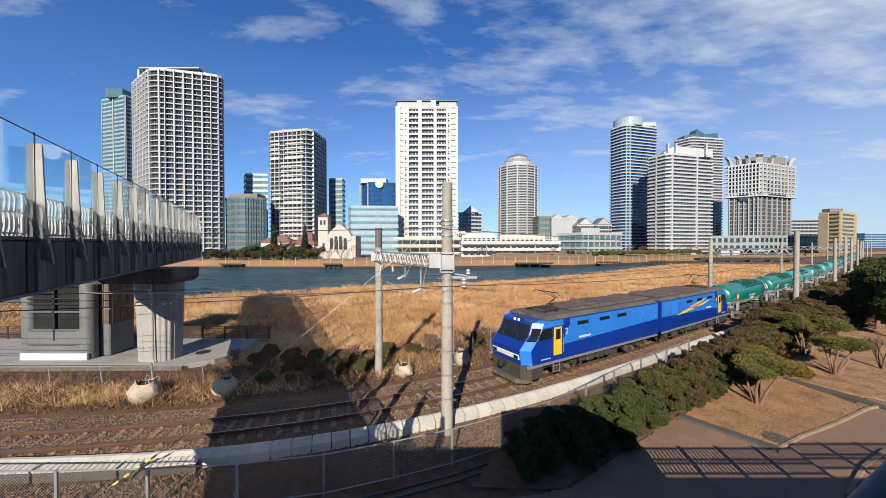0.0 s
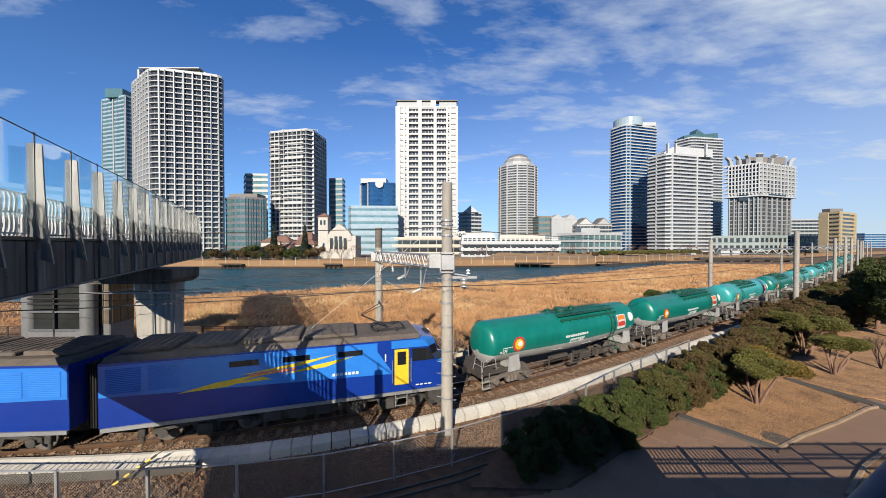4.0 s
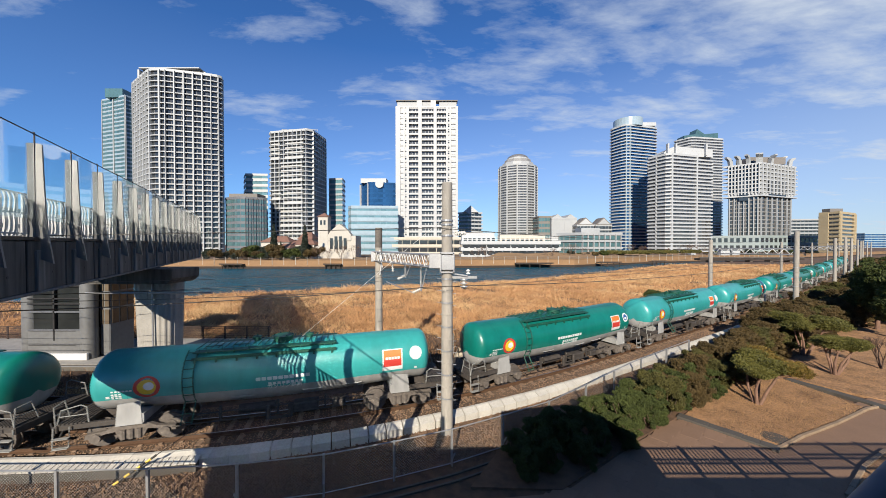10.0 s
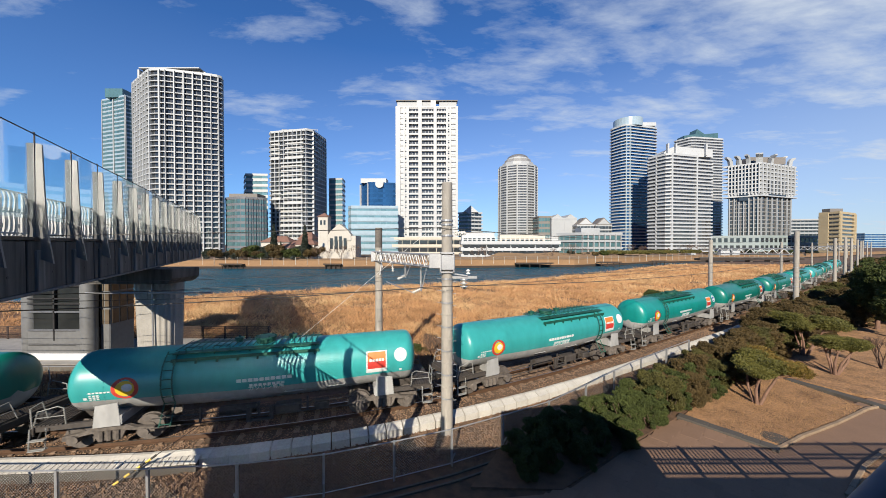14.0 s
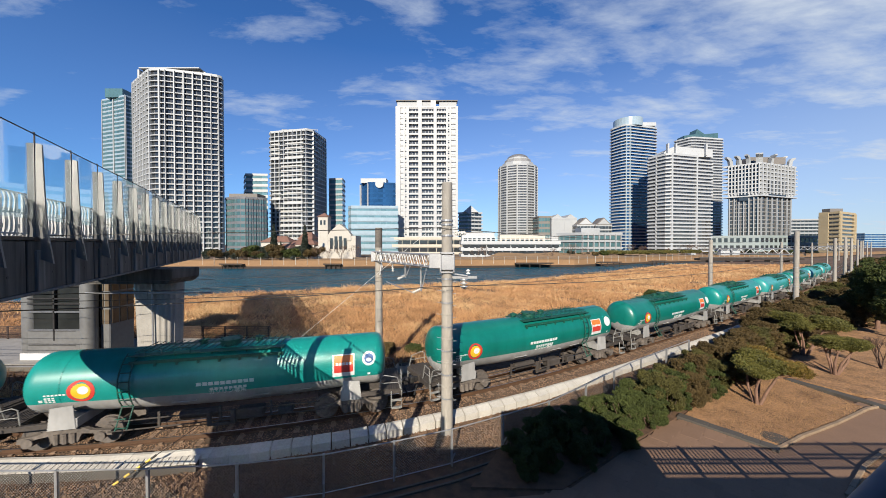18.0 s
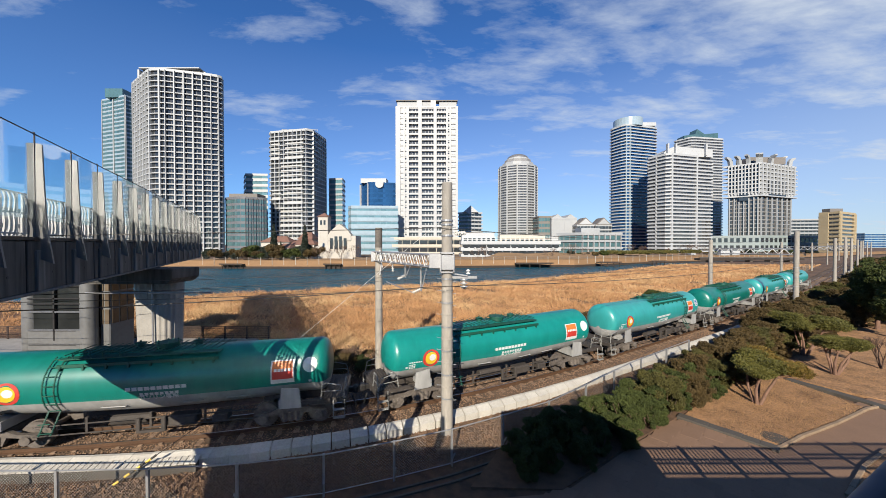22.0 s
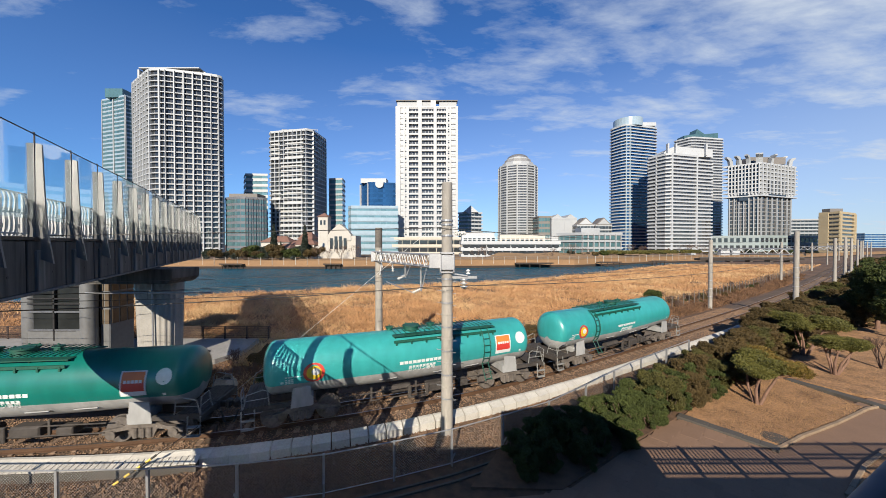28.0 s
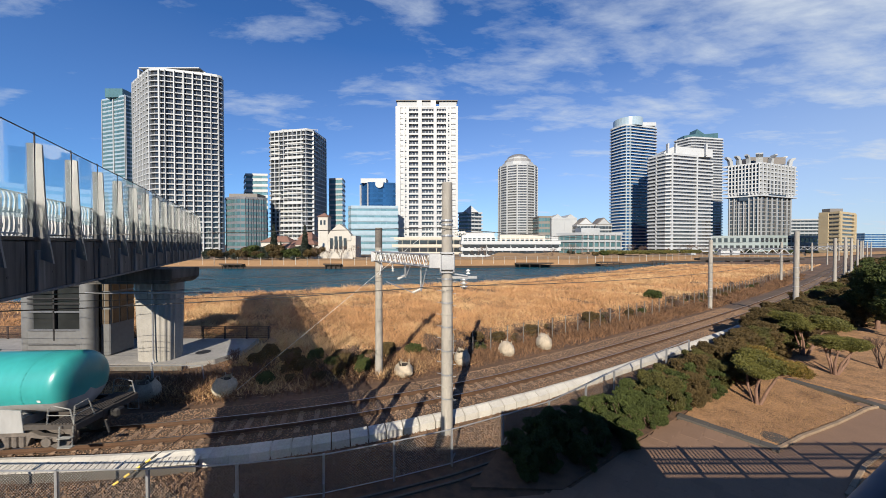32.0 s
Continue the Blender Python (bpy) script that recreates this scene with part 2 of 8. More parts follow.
def part(name, bm, material, parent, label="", smooth=False):
    ob = new(name, mesh_of(name, bm, material, smooth))
    ob.parent = parent
    if label:
        tagged(ob, label)
    return ob


def piece(name, me, parent, m=None, kind=""):
    """One more object on a shared mesh, under parent."""
    ob = new(name, me)
    ob.parent = parent
    if m is not None:
        ob.matrix_basis = m
    if kind:
        tagged(ob, kind=kind)
    return ob


def thing(name, label, category, m=None, group="", kind=""):
    ob = new(name)
    ob.empty_display_size = 0.2
    if m is not None:
        ob.matrix_basis = m
    return tagged(ob, label, category, group, kind)


def solo(name, bm, material, label, category, m=None, group="", kind="", smooth=False):
    ob = new(name, mesh_of(name, bm, material, smooth))
    if m is not None:
        ob.matrix_basis = m
    return tagged(ob, label, category, group, kind)


def soup(name, v, material):
    """A mesh of loose triangles or quads: v has one row of corner points a face."""
    n, k = v.shape[:2]
    me = bpy.data.meshes.new(name)
    me.vertices.add(n * k)
    me.vertices.foreach_set("co", v.astype(np.float32).ravel())
    me.loops.add(n * k)
    me.loops.foreach_set("vertex_index", np.arange(n * k, dtype=np.int32))
    me.polygons.add(n)
    me.polygons.foreach_set("loop_start", np.arange(0, n * k, k, dtype=np.int32))
    me.update(calc_edges=True)
    me.materials.append(material)
    return me


def raw(name, verts, faces, material, smooth=False):
    me = bpy.data.meshes.new(name)
    me.from_pydata(verts, [], faces)
    me.update()
    me.materials.append(material)
    if smooth:
        me.shade_smooth()
    return me


# ---- the line of the railway: heading along its length, rail tops at z = 0 ----
KNOT = np.array([-70, -40, -30, -20, -10, 0, 10, 20, 35, 50, 70, 100, 140, 200, 320.0])
HEAD = np.array([-0.0394, -0.0075, 0.1211, 0.3583, 0.5407, 0.5585, 0.5733, 0.591, 0.6088, 0.6236, 0.6411, 0.6479, 0.650, 0.640, 0.628])
RUN = np.arange(-70, 320, 0.5)
TURN = np.convolve(np.pad(np.interp(RUN, KNOT, HEAD), 8, mode="edge"), np.ones(17) / 17, "valid")
LX = np.concatenate([[0], np.cumsum((np.cos(TURN)[1:] + np.cos(TURN)[:-1]) / 4)])
LY = np.concatenate([[0], np.cumsum((np.sin(TURN)[1:] + np.sin(TURN)[:-1]) / 4)])
LX += 14.687 - LX[140]
LY += 23.397 - LY[140]


def line(s, off=0.0):
    """A place on the railway: s along it, off towards the park side. Also its heading."""
    if s < RUN[0] or s > RUN[-1]:
        e = 0 if s < RUN[0] else -1
        x, y, a = LX[e] + (s - RUN[e]) * math.cos(TURN[e]), LY[e] + (s - RUN[e]) * math.sin(TURN[e]), TURN[e]
    else:
        x, y, a = np.interp(s, RUN, LX), np.interp(s, RUN, LY), np.interp(s, RUN, TURN)
    return float(x + off * math.sin(a)), float(y - off * math.cos(a)), float(a)


def on_line(s, off=0.0, z=0.0):
    x, y, a = line(s, off)
    return pose(x, y, z, 0, 0, math.degrees(a))


def sweep(bm, outline, stations, closed=True):
    """Sweeps an outline of (off, z) along the railway; stations: s, or (s, extra off)."""
    rings = []
    for st in stations:
        s, extra = st if isinstance(st, tuple) else (st, 0.0)
        rings.append([bm.verts.new((*line(s, o + extra)[:2], z)) for o, z in outline])
    n = len(outline)
    for a, b in zip(rings, rings[1:]):
        for i in range(n if closed else n - 1):
            j = (i + 1) % n
            bm.faces.new((a[i], a[j], b[j], b[i]))
    if closed:
        bm.faces.new(rings[0])
        bm.faces.new(rings[-1][::-1])
    bmesh.ops.recalc_face_normals(bm, faces=bm.faces[:])


# ---- ground, canal and quay ----
NEAR_BANK = [(-600, -60), (-200, 14), (-80, 33), (-34, 46), (-28, 48.5), (-13, 56), (13, 64), (37, 81), (62, 101), (95, 128), (180, 168), (700, 420)]
FAR_BANK = [(-600, 96), (-200, 108), (-83, 113), (-35, 112), (13, 117), (48, 121), (90, 142), (180, 180), (700, 432)]


def bank(rows, x):
    return float(np.interp(x, [r[0] for r in rows], [r[1] for r in rows]))


xs = sorted(set([-3000, -1500, -600, -300, -200, -150, -110] + list(range(-80, 164, 4)) + [180, 220, 280, 360, 500, 700, 1500, 3000]))
rows = []
for x in xs:
    a, b = bank(NEAR_BANK, x), bank(FAR_BANK, x)
    col = [(-1500, -0.3), (-300, -0.3), (-60, -0.3), (-20, -0.3)]
    lo = min(-10, a - 20)
    for k in range(13):
        yy = lo + (a - 1.5 - lo) * k / 12
        col.append((yy, -0.32 + 0.06 * noise.noise((x * 0.1, yy * 0.1, 0))))
    col += [(a, -1.2), (a + 1.2, -2.6), ((a + b) / 2, -3.2), (b - 0.3, -3.0), (b, -2.9), (b + 0.02, 0.8), (b + 8, 1.0), (b + 60, 1.0), (b + 300, 1.0), (b + 1000, 1.0), (4500, 1.0)]
    rows.append([(x, y, z) for y, z in col])
gv = [v for r in rows for v in r]
n = len(rows[0])
gf = [(i * n + j, (i + 1) * n + j, (i + 1) * n + j + 1, i * n + j + 1) for i in range(len(rows) - 1) for j in range(n - 1)]
ground = tagged(new("ground", raw("ground", gv, gf, M_EARTH)), "dry brown earth with plant litter", "ground", kind="structure")

wv, wf = [], []
for x in xs:
    wv += [(x, bank(NEAR_BANK, x) - 0.5, -1.5), (x, bank(FAR_BANK, x) + 0.01, -1.5)]
wf = [(2 * i, 2 * i + 2, 2 * i + 3, 2 * i + 1) for i in range(len(xs) - 1)]
tagged(new("water", raw("water", wv, wf, M_WATER)), "dark blue rippled canal water", "water", kind="structure")

M_QUAY = mat("tan quay boards", (0.217, 0.126, 0.0609), 0.85, vary=0.3, grain=3, stain=0.1, stretch=(1, 1, 3))
M_QUAYDK = mat("dark tide mark timber", (0.0322, 0.0225, 0.0161), 0.9, vary=0.3)
quay = thing("quay", "long tan quay face with dark waterline", "quay", kind="structure")
qs = [x for x in xs if -320 <= x <= 700]
for nm, o, z0, z1, th, mt in (("quay_face", -0.25, -0.75, 1.25, 0.2, M_QUAY), ("fender", -0.35, -1.7, -0.75, 0.2, M_QUAYDK), ("coping", -0.35, 1.25, 1.36, 0.6, M_QUAY)):
    bm = bm_new()
    ring = []
    for x in qs:
        y = bank(FAR_BANK, x) + o
        ring.append([bm.verts.new((x, y + dy, z)) for dy, z in ((0, z0), (0, z1), (th, z1), (th, z0))])
    for a, b in zip(ring, ring[1:]):
        for i in range(4):
            bm.faces.new((a[i], b[i], b[(i + 1) % 4], a[(i + 1) % 4]))
    part(nm, bm, mt, quay)
bm = bm_new()
rod(bm, (0, 0, -1.7), (0, 0, 1.0), 0.07, seg=6)
post_me = mesh_of("post", bm, M_KERB)
fence = thing("quay_railing", "pale steel railing on the far quay", "railing")
last = None
bmr = bm_new()
x = -150.0
while x < 190:
    y = bank(FAR_BANK, x) - 0.32
    piece("post", post_me, fence, pose(x, y, 1.4))
    if last:
        for z in (1.85, 2.45):
            rod(bmr, (*last, z), (x, y, z), 0.022, seg=4)
    last = (x, y)
    x += 4.0
part("rail", bmr, M_GALV, fence)

# ---- railway ----
track = thing("railway_track", "single curved track on brown ballast", "railway track", kind="structure")
stn = [s / 2 for s in range(-140, 0)] + list(range(0, 321, 2))
bm = bm_new()
sweep(bm, [(-2.3, -0.4), (-1.75, -0.17), (1.5, -0.17), (1.8, -0.22), (1.8, -0.5), (-2.3, -0.6)], stn)
part("ballast_bed", bm, M_BALLBED, track)
for o in (-0.566, 0.566):
    bm = bm_new()
    sweep(bm, [(o - 0.065, -0.15), (o + 0.065, -0.15), (o + 0.065, -0.135), (o + 0.012, -0.11), (o + 0.012, -0.04), (o + 0.034, -0.03), (o + 0.034, -0.003), (o - 0.034, -0.003), (o - 0.034, -0.03), (o - 0.012, -0.04), (o - 0.012, -0.11), (o - 0.065, -0.135)], stn)
    rl = part("rail", bm, M_RAIL, track, "rust-brown rail")
    bm = bm_new()
    sweep(bm, [(o - 0.022, -0.006), (o + 0.022, -0.006), (o + 0.022, 0), (o - 0.022, 0)], stn)
    part("rail_head", bm, M_RAILTOP, rl, "bright worn running surface")
bm = bm_new()
box(bm, (0, 0, -0.225), (0.2, 2.0, 0.13), bev=0.015)
for o in (-0.566, 0.566):
    for d in (-0.11, 0.11):
        box(bm, (0, o + d, -0.135), (0.12, 0.07, 0.035))
sleeper_me = mesh_of("sleeper", bm, M_SLEEP)
s = -44.0
while s < 80:
    piece("sleeper", sleeper_me, track, on_line(s) @ pose(random.uniform(-0.02, 0.02), 0, random.uniform(-0.008, 0.008), 0, 0, random.uniform(-1, 1)))
    s += 0.62
def kerb_off(s):
    return float(np.interp(s, [-36, -31, -28, -25, -22, -8, 0, 30], [1.25, 1.35, 1.62, 1.88, 2.0, 2.04, 2.12, 2.2]))


# loose stones
rng = np.random.default_rng(5)
sv, sf = [], []


def stone(x, y, z, r):
    k = len(sv)
    a = rng.uniform(0, 6.28)
    for i in range(4):
        q = r * rng.uniform(0.7, 1.2)
        sv.append((x + q * math.cos(a + i * 1.57), y + q * math.sin(a + i * 1.57), z + rng.uniform(-0.3, 0.3) * r))
    sv.append((x + rng.uniform(-0.3, 0.3) * r, y, z + r * 0.75))
    for i in range(4):
        sf.append((k + i, k + (i + 1) % 4, k + 4))


for i in range(34000):
    s = -42 + 62 * rng.random() ** 1.25
    o = rng.uniform(-2.15, min(1.8, kerb_off(s) - 0.2))
    x, y, _ = line(s, o)
    near = 0.03 + 0.012 * rng.random()
    z = -0.165 if abs(o) < 1.7 else -0.17 - (abs(o) - 1.7) * 0.3
    if abs(abs(o) - 0.566) < 0.08:
        continue
    stone(x, y, z, near * (1 + max(0, s) * 0.03))
for i in range(9000):
    s = rng.uniform(-36, -8)
    x, y, _ = line(s, rng.uniform(2.25, 4.3))
    stone(x, y, -0.27, rng.uniform(0.03, 0.05))
ob = new("ballast_stones", raw("ballast_stones", sv, sf, M_BALLAST))
ob.parent = track
tagged(ob, kind="stuff")

# ---- cast kerb blocks between the ballast and the fence ----
kerb = thing("kerb_wall", "pale cast concrete trough wall along the track", "low wall", kind="structure")
bm = bm_new()
profile_x(bm, [(-0.23, -0.5), (0.17, -0.5), (0.17, 0.08), (0.14, 0.10), (0.04, 0.10), (-0.23, -0.03)], -0.292, 0.292)
block_me = mesh_of("block", bm, M_KERB)
s = -44.0
while s < 30:
    x, y, a = line(s, kerb_off(s))
    x2, y2, _ = line(s + 0.2, kerb_off(s + 0.2))
    piece("block", block_me, kerb, pose(x, y, random.uniform(-0.008, 0.008), 0, 0, math.degrees(math.atan2(y2 - y, x2 - x)) + random.uniform(-0.5, 0.5)))
    s += 0.6 if s > -24 else 0.56
# narrow trough lids sloping away from the wall
bm = bm_new()
box(bm, (0, 0, 0), (0.158, 0.30, 0.05), rot=Matrix.Rotation(radians(14), 4, "X"), bev=0.008)
lid_me = mesh_of("lid", bm, M_KERB)
bm = bm_new()
lid_run = [(s_ / 2, kerb_off(s_ / 2) + 0.31) for s_ in range(-80, -50)]
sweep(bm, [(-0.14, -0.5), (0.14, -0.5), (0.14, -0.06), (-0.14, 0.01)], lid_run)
# dark colour stands in for the shade between and below the lids
part("trough", bm, M_PATHEDGE, kerb, "trough under the lids, coloured dark for shade")
s = -40.0
while s < -25.4:
    o = kerb_off(s) + 0.32
    x, y, a = line(s, o)
    x2, y2, _ = line(s + 0.2, kerb_off(s + 0.2) + 0.32)
    piece("lid", lid_me, kerb, pose(x, y, 0.02 + random.uniform(-0.004, 0.004), 0, 0, math.degrees(math.atan2(y2 - y, x2 - x)) + random.uniform(-0.8, 0.8)))
    s += 0.17
bm = bm_new()
sweep(bm, [(2.03, -0.5), (2.37, -0.5), (2.37, 0.1), (2.03, 0.1)], list(range(30, 260, 4)))
part("far_wall", bm, M_KERB, kerb)

# chain-link fence on the park side
def fence_off(s):
    return float(np.interp(s, [-36, -31, -28.5, -26, -24, -22, -18.5, -14.5, -11.5, -8.5, 0], [2.5, 2.95, 3.3, 3.75, 4.1, 4.35, 4.4, 4.2, 3.7, 3.2, 2.9]))


FENCE_S = [-35.5, -32.5, -30.2, -28.0, -25.9, -23.9, -21.9, -20.1, -18.4, -16.6, -14.6, -12.3, -9.9, -7.2, -4.4, -1.4]
mesh_fence = thing("chain_link_fence", "grey steel chain-link fence beside the railway", "fence")
TOP_Z = 0.86
bm = bm_new()
box(bm, (0, 0, 0.28), (0.06, 0.075, 1.2))
box(bm, (0, -0.15, 0.1), (0.035, 0.3, 0.04), rot=Matrix.Rotation(radians(-55), 4, "X"))
fpost_me = mesh_of("post", bm, M_GALV)
spots = []
for s in FENCE_S:
    x, y, a = line(s, fence_off(s))
    spots.append(Vector((x, y, 0)))
    piece("post", fpost_me, mesh_fence, pose(x, y, 0, 0, 0, math.degrees(a)))
for a, b in zip(spots, spots[1:]):
    bm = bm_new()
    rod(bm, a + Vector((0, 0, TOP_Z)), b + Vector((0, 0, TOP_Z)), 0.02, seg=6)
    part("rail", bm, M_GALV, mesh_fence)
    bm = bm_new()
    rod(bm, a + Vector((0, 0, -0.22)), b + Vector((0, 0, -0.22)), 0.015, seg=4)
    part("rail", bm, M_GALV, mesh_fence)
    d = b - a
    ln = d.length
    u = d.normalized()
    bm = bm_new()
    hgt, step = TOP_Z + 0.2, 0.085
    k = -hgt
    while k < ln:
        for sgn in (1, -1):
            x0, x1 = (k, k + hgt)
            z0, z1 = (-0.2, TOP_Z) if sgn > 0 else (TOP_Z, -0.2)
            if x0 < 0:
                z0 += (z1 - z0) * (-x0) / hgt
                x0 = 0
            if x1 > ln:
                z1 -= (z1 - z0) * (x1 - ln) / (x1 - x0)
                x1 = ln
            if x1 - x0 > 0.02:
                p, q = a + u * x0 + Vector((0, 0, z0)), a + u * x1 + Vector((0, 0, z1))
                w = Vector((0, 0, 0.0025))
                nn = u.cross(Vector((0, 0, 1))) * 0.0025
                vs = [bm.verts.new(v) for v in (p - w, q - w, q + w, p + w)]
                bm.faces.new(vs)
        k += step
    part("mesh_panel", bm, M_GALV, mesh_fence, "diagonal wire mesh")

# far chain-link fence behind the track
back_fence = thing("field_fence", "weathered chain-link fence before the reed field", "fence")
bm = bm_new()
rod(bm, (0, 0, -0.4), (0, 0, 1.25), 0.04, seg=6)
bpost_me = mesh_of("post", bm, mat("weathered fence post", (0.135, 0.119, 0.103), 0.8, vary=0.35, grain=9, stain=2, random_ob=0.4))
prev = None
s = -14.0
bmr = bm_new()
while s < 110:
    x, y, a = line(s, -4.4 - 0.6 * min(1, max(0, s) / 40))
    piece("post", bpost_me, back_fence, pose(x, y, 0))
    if prev:
        for z in (0.0, 0.3, 0.6, 0.9, 1.2):
            rod(bmr, (*prev, z), (x, y, z), 0.008, seg=3, caps=False)
    prev = (x, y)
    s += 1.5
part("wire", bmr, M_WIRE, back_fence)

# drain channel in front of the fence
bm = bm_new()
sweep(bm, [(-0.17, -0.5), (0.17, -0.5), (0.17, -0.26), (0.11, -0.26), (0.11, -0.36), (-0.11, -0.36), (-0.11, -0.26), (-0.17, -0.26)], [(s / 2, fence_off(s / 2) + 0.55) for s in range(-72, -33)])
drain = solo("drain_channel", bm, M_PATHEDGE, "narrow concrete drain channel at the fence foot", "drain", kind="structure")


# ---- train ----
M_RAILGREY = mat("pale grey rail paint", (0.212, 0.212, 0.199), 0.6, vary=0.3, grain=9, stain=2)
M_LOCOGEAR = mat("oily dark locomotive gear", (0.0386, 0.0354, 0.0322), 0.7, 0.1, vary=0.5, grain=9, stain=1.6, bump=0.2)
AXIS, RAD, HALF = 2.02, 1.0, 5.78


def tank_point(x, ang):
    """A point of the tank's skin: x along it, ang round it from the side that faces the park (0) upwards."""
    e = max(0.0, (abs(x) - (HALF - 0.42)) / 0.42)
    r = RAD * max(0.0, 1 - min(1, e) ** 2.2) ** 0.38 if e < 1 else 0.0
    drop = 1 + 0.16 * max(0.0, 1 - (abs(x) / 4.6) ** 2) if math.sin(ang) < 0 else 1
    return Vector((x, -r * math.cos(ang), AXIS + r * math.sin(ang) * drop - 0.05 * (1 - min(1, abs(x) / 5))))


def split_at(x):
    """The angle at which the tank's green ends and its grey belly begins: one level all along."""
    r = (tank_point(x, 0.0) - tank_point(x, math.pi)).length / 2
    return -math.asin(min(1.0, 0.42 / max(r, 1e-4)))


def skin(bm, x0, x1, a0, a1, nx, na, lift=0.0):
    """A patch of the tank's skin; "above" and "below" follow the colour line."""
    vs = []
    for i in range(nx + 1):
        # stations crowd towards the ends, where the heads curve
        f = i / nx if x1 - x0 < 8 else 0.5 - 0.5 * math.cos(math.pi * i / nx)
        x = x0 + (x1 - x0) * f
        vs.append([])
        for j in range(na + 1):
            if a0 == "above":
                lo, hi = split_at(x), math.pi - split_at(x)
            elif a0 == "below":
                lo, hi = math.pi - split_at(x), 2 * math.pi + split_at(x)
            else:
                lo, hi = a0, a1
            a = lo + (hi - lo) * j / na
            p = tank_point(x, a)
            if lift:
                p += Vector((0, -math.cos(a), math.sin(a))) * lift
            vs[-1].append(bm.verts.new(p))
    for i in range(nx):
        for j in range(na):
            bm.faces.new((vs[i][j], vs[i + 1][j], vs[i + 1][j + 1], vs[i][j + 1]))


def skin_disc(bm, x, ang, r, lift, seg=28, ry=None):
    ry = ry or r
    mid = None
    ring = []
    for k in range(seg + 1):
        t = 2 * math.pi * k / seg
        a = ang + ry * math.sin(t) / RAD
        p = tank_point(x + r * math.cos(t), a) + Vector((0, -math.cos(a), math.sin(a))) * lift
        if k < seg:
            ring.append(bm.verts.new(p))
    mid = bm.verts.new(tank_point(x, ang) + Vector((0, -math.cos(ang), math.sin(ang))) * lift)
    for k in range(seg):
        bm.faces.new((mid, ring[k], ring[(k + 1) % seg]))


def skin_patch(bm, x0, x1, a0, a1, lift=0.006):
    skin(bm, x0, x1, a0, a1, max(1, int((x1 - x0) / 0.12)), max(2, int(abs(a1 - a0) / 0.08)), lift)


def text_mesh(word, size, material, name="lettering"):
    cu = bpy.data.curves.new("word", "FONT")
    cu.body, cu.size, cu.align_x, cu.align_y, cu.extrude = word, size, "CENTER", "CENTER", 0.004
    tmp = new("word", cu)
    bpy.context.view_layer.update()
    me = bpy.data.meshes.new_from_object(tmp)
    bpy.data.objects.remove(tmp)
    bpy.data.curves.remove(cu)
    me.name = name
    me.materials.clear()
    me.materials.append(material)
    return me


def wheelset_mesh(r=0.43):
    bm = bm_new()
    rod(bm, (0, -0.72, 0), (0, 0.72, 0), 0.075, seg=10)
    for sg in (-1, 1):
        rod(bm, (0, sg * 0.53, 0), (0, sg * 0.66, 0), r, seg=24)
        rod(bm, (0, sg * 0.49, 0), (0, sg * 0.53, 0), r + 0.03, seg=24)
        rod(bm, (0, sg * 0.66, 0), (0, sg * 0.69, 0), r * 0.45, seg=16)
        for k in range(4):
            a = k * math.pi / 2
            box(bm, (0.62 * r * math.cos(a), sg * 0.662, 0.62 * r * math.sin(a)), (0.09, 0.02, 0.09))
    return mesh_of("wheelset", bm, M_WHEEL, smooth=True)


WHEELS = []


def bogie(parent, x, base=1.9, heavy=False):
    bm = bm_new()
    for sg in (-1, 1):
        y = sg * 0.92
        pts = [(-base / 2 - 0.3, 0.42), (-base / 2 - 0.28, 0.57), (-base / 2 + 0.25, 0.64), (-0.45, 0.76), (0.45, 0.76), (base / 2 - 0.25, 0.64), (base / 2 + 0.28, 0.57), (base / 2 + 0.3, 0.42), (base / 2 + 0.12, 0.42), (base / 2 - 0.22, 0.53), (0.44, 0.57), (0.32, 0.30), (-0.32, 0.30), (-0.44, 0.57), (-base / 2 + 0.22, 0.53), (-base / 2 - 0.12, 0.42)]
        profile_y(bm, pts, y - 0.07, y + 0.07)
        for ax in (-base / 2, base / 2):
            rod(bm, (ax, y - 0.1 * sg, 0.43), (ax, y + 0.13 * sg, 0.43), 0.15, seg=12)
            box(bm, (ax, y + 0.03 * sg, 0.45), (0.25, 0.16, 0.24), bev=0.03)
        for k in (-0.22, 0, 0.22):
            rod(bm, (k, y + 0.06 * sg, 0.3), (k, y + 0.06 * sg, 0.62), 0.085, seg=8)
    box(bm, (0, 0, 0.62), (0.5, 1.9, 0.2), bev=0.03)
    if heavy:
        for sg in (-1, 1):
            box(bm, (0, sg * 1.05, 0.42), (0.5, 0.16, 0.4), bev=0.03)
            for ax in (-base / 2 - 0.55, base / 2 + 0.55):
                rod(bm, (ax, sg * 1.0, 0.2), (ax, sg * 1.0, 0.75), 0.06, seg=8)
                box(bm, (ax, sg * 1.0, 0.55), (0.2, 0.2, 0.25), bev=0.02)
    bg = part("bogie", bm, M_LOCOGEAR if heavy else M_BOGIE, parent, "grimy cast bogie frame", smooth=True)
    bg.matrix_basis = pose(x, 0, 0)
    for ax in (-base / 2, base / 2):
        w = piece("wheelset", WHEEL_ME, bg, pose(ax, 0, 0.43))
        WHEELS.append(w)
    return bg


WHEEL_ME = wheelset_mesh()


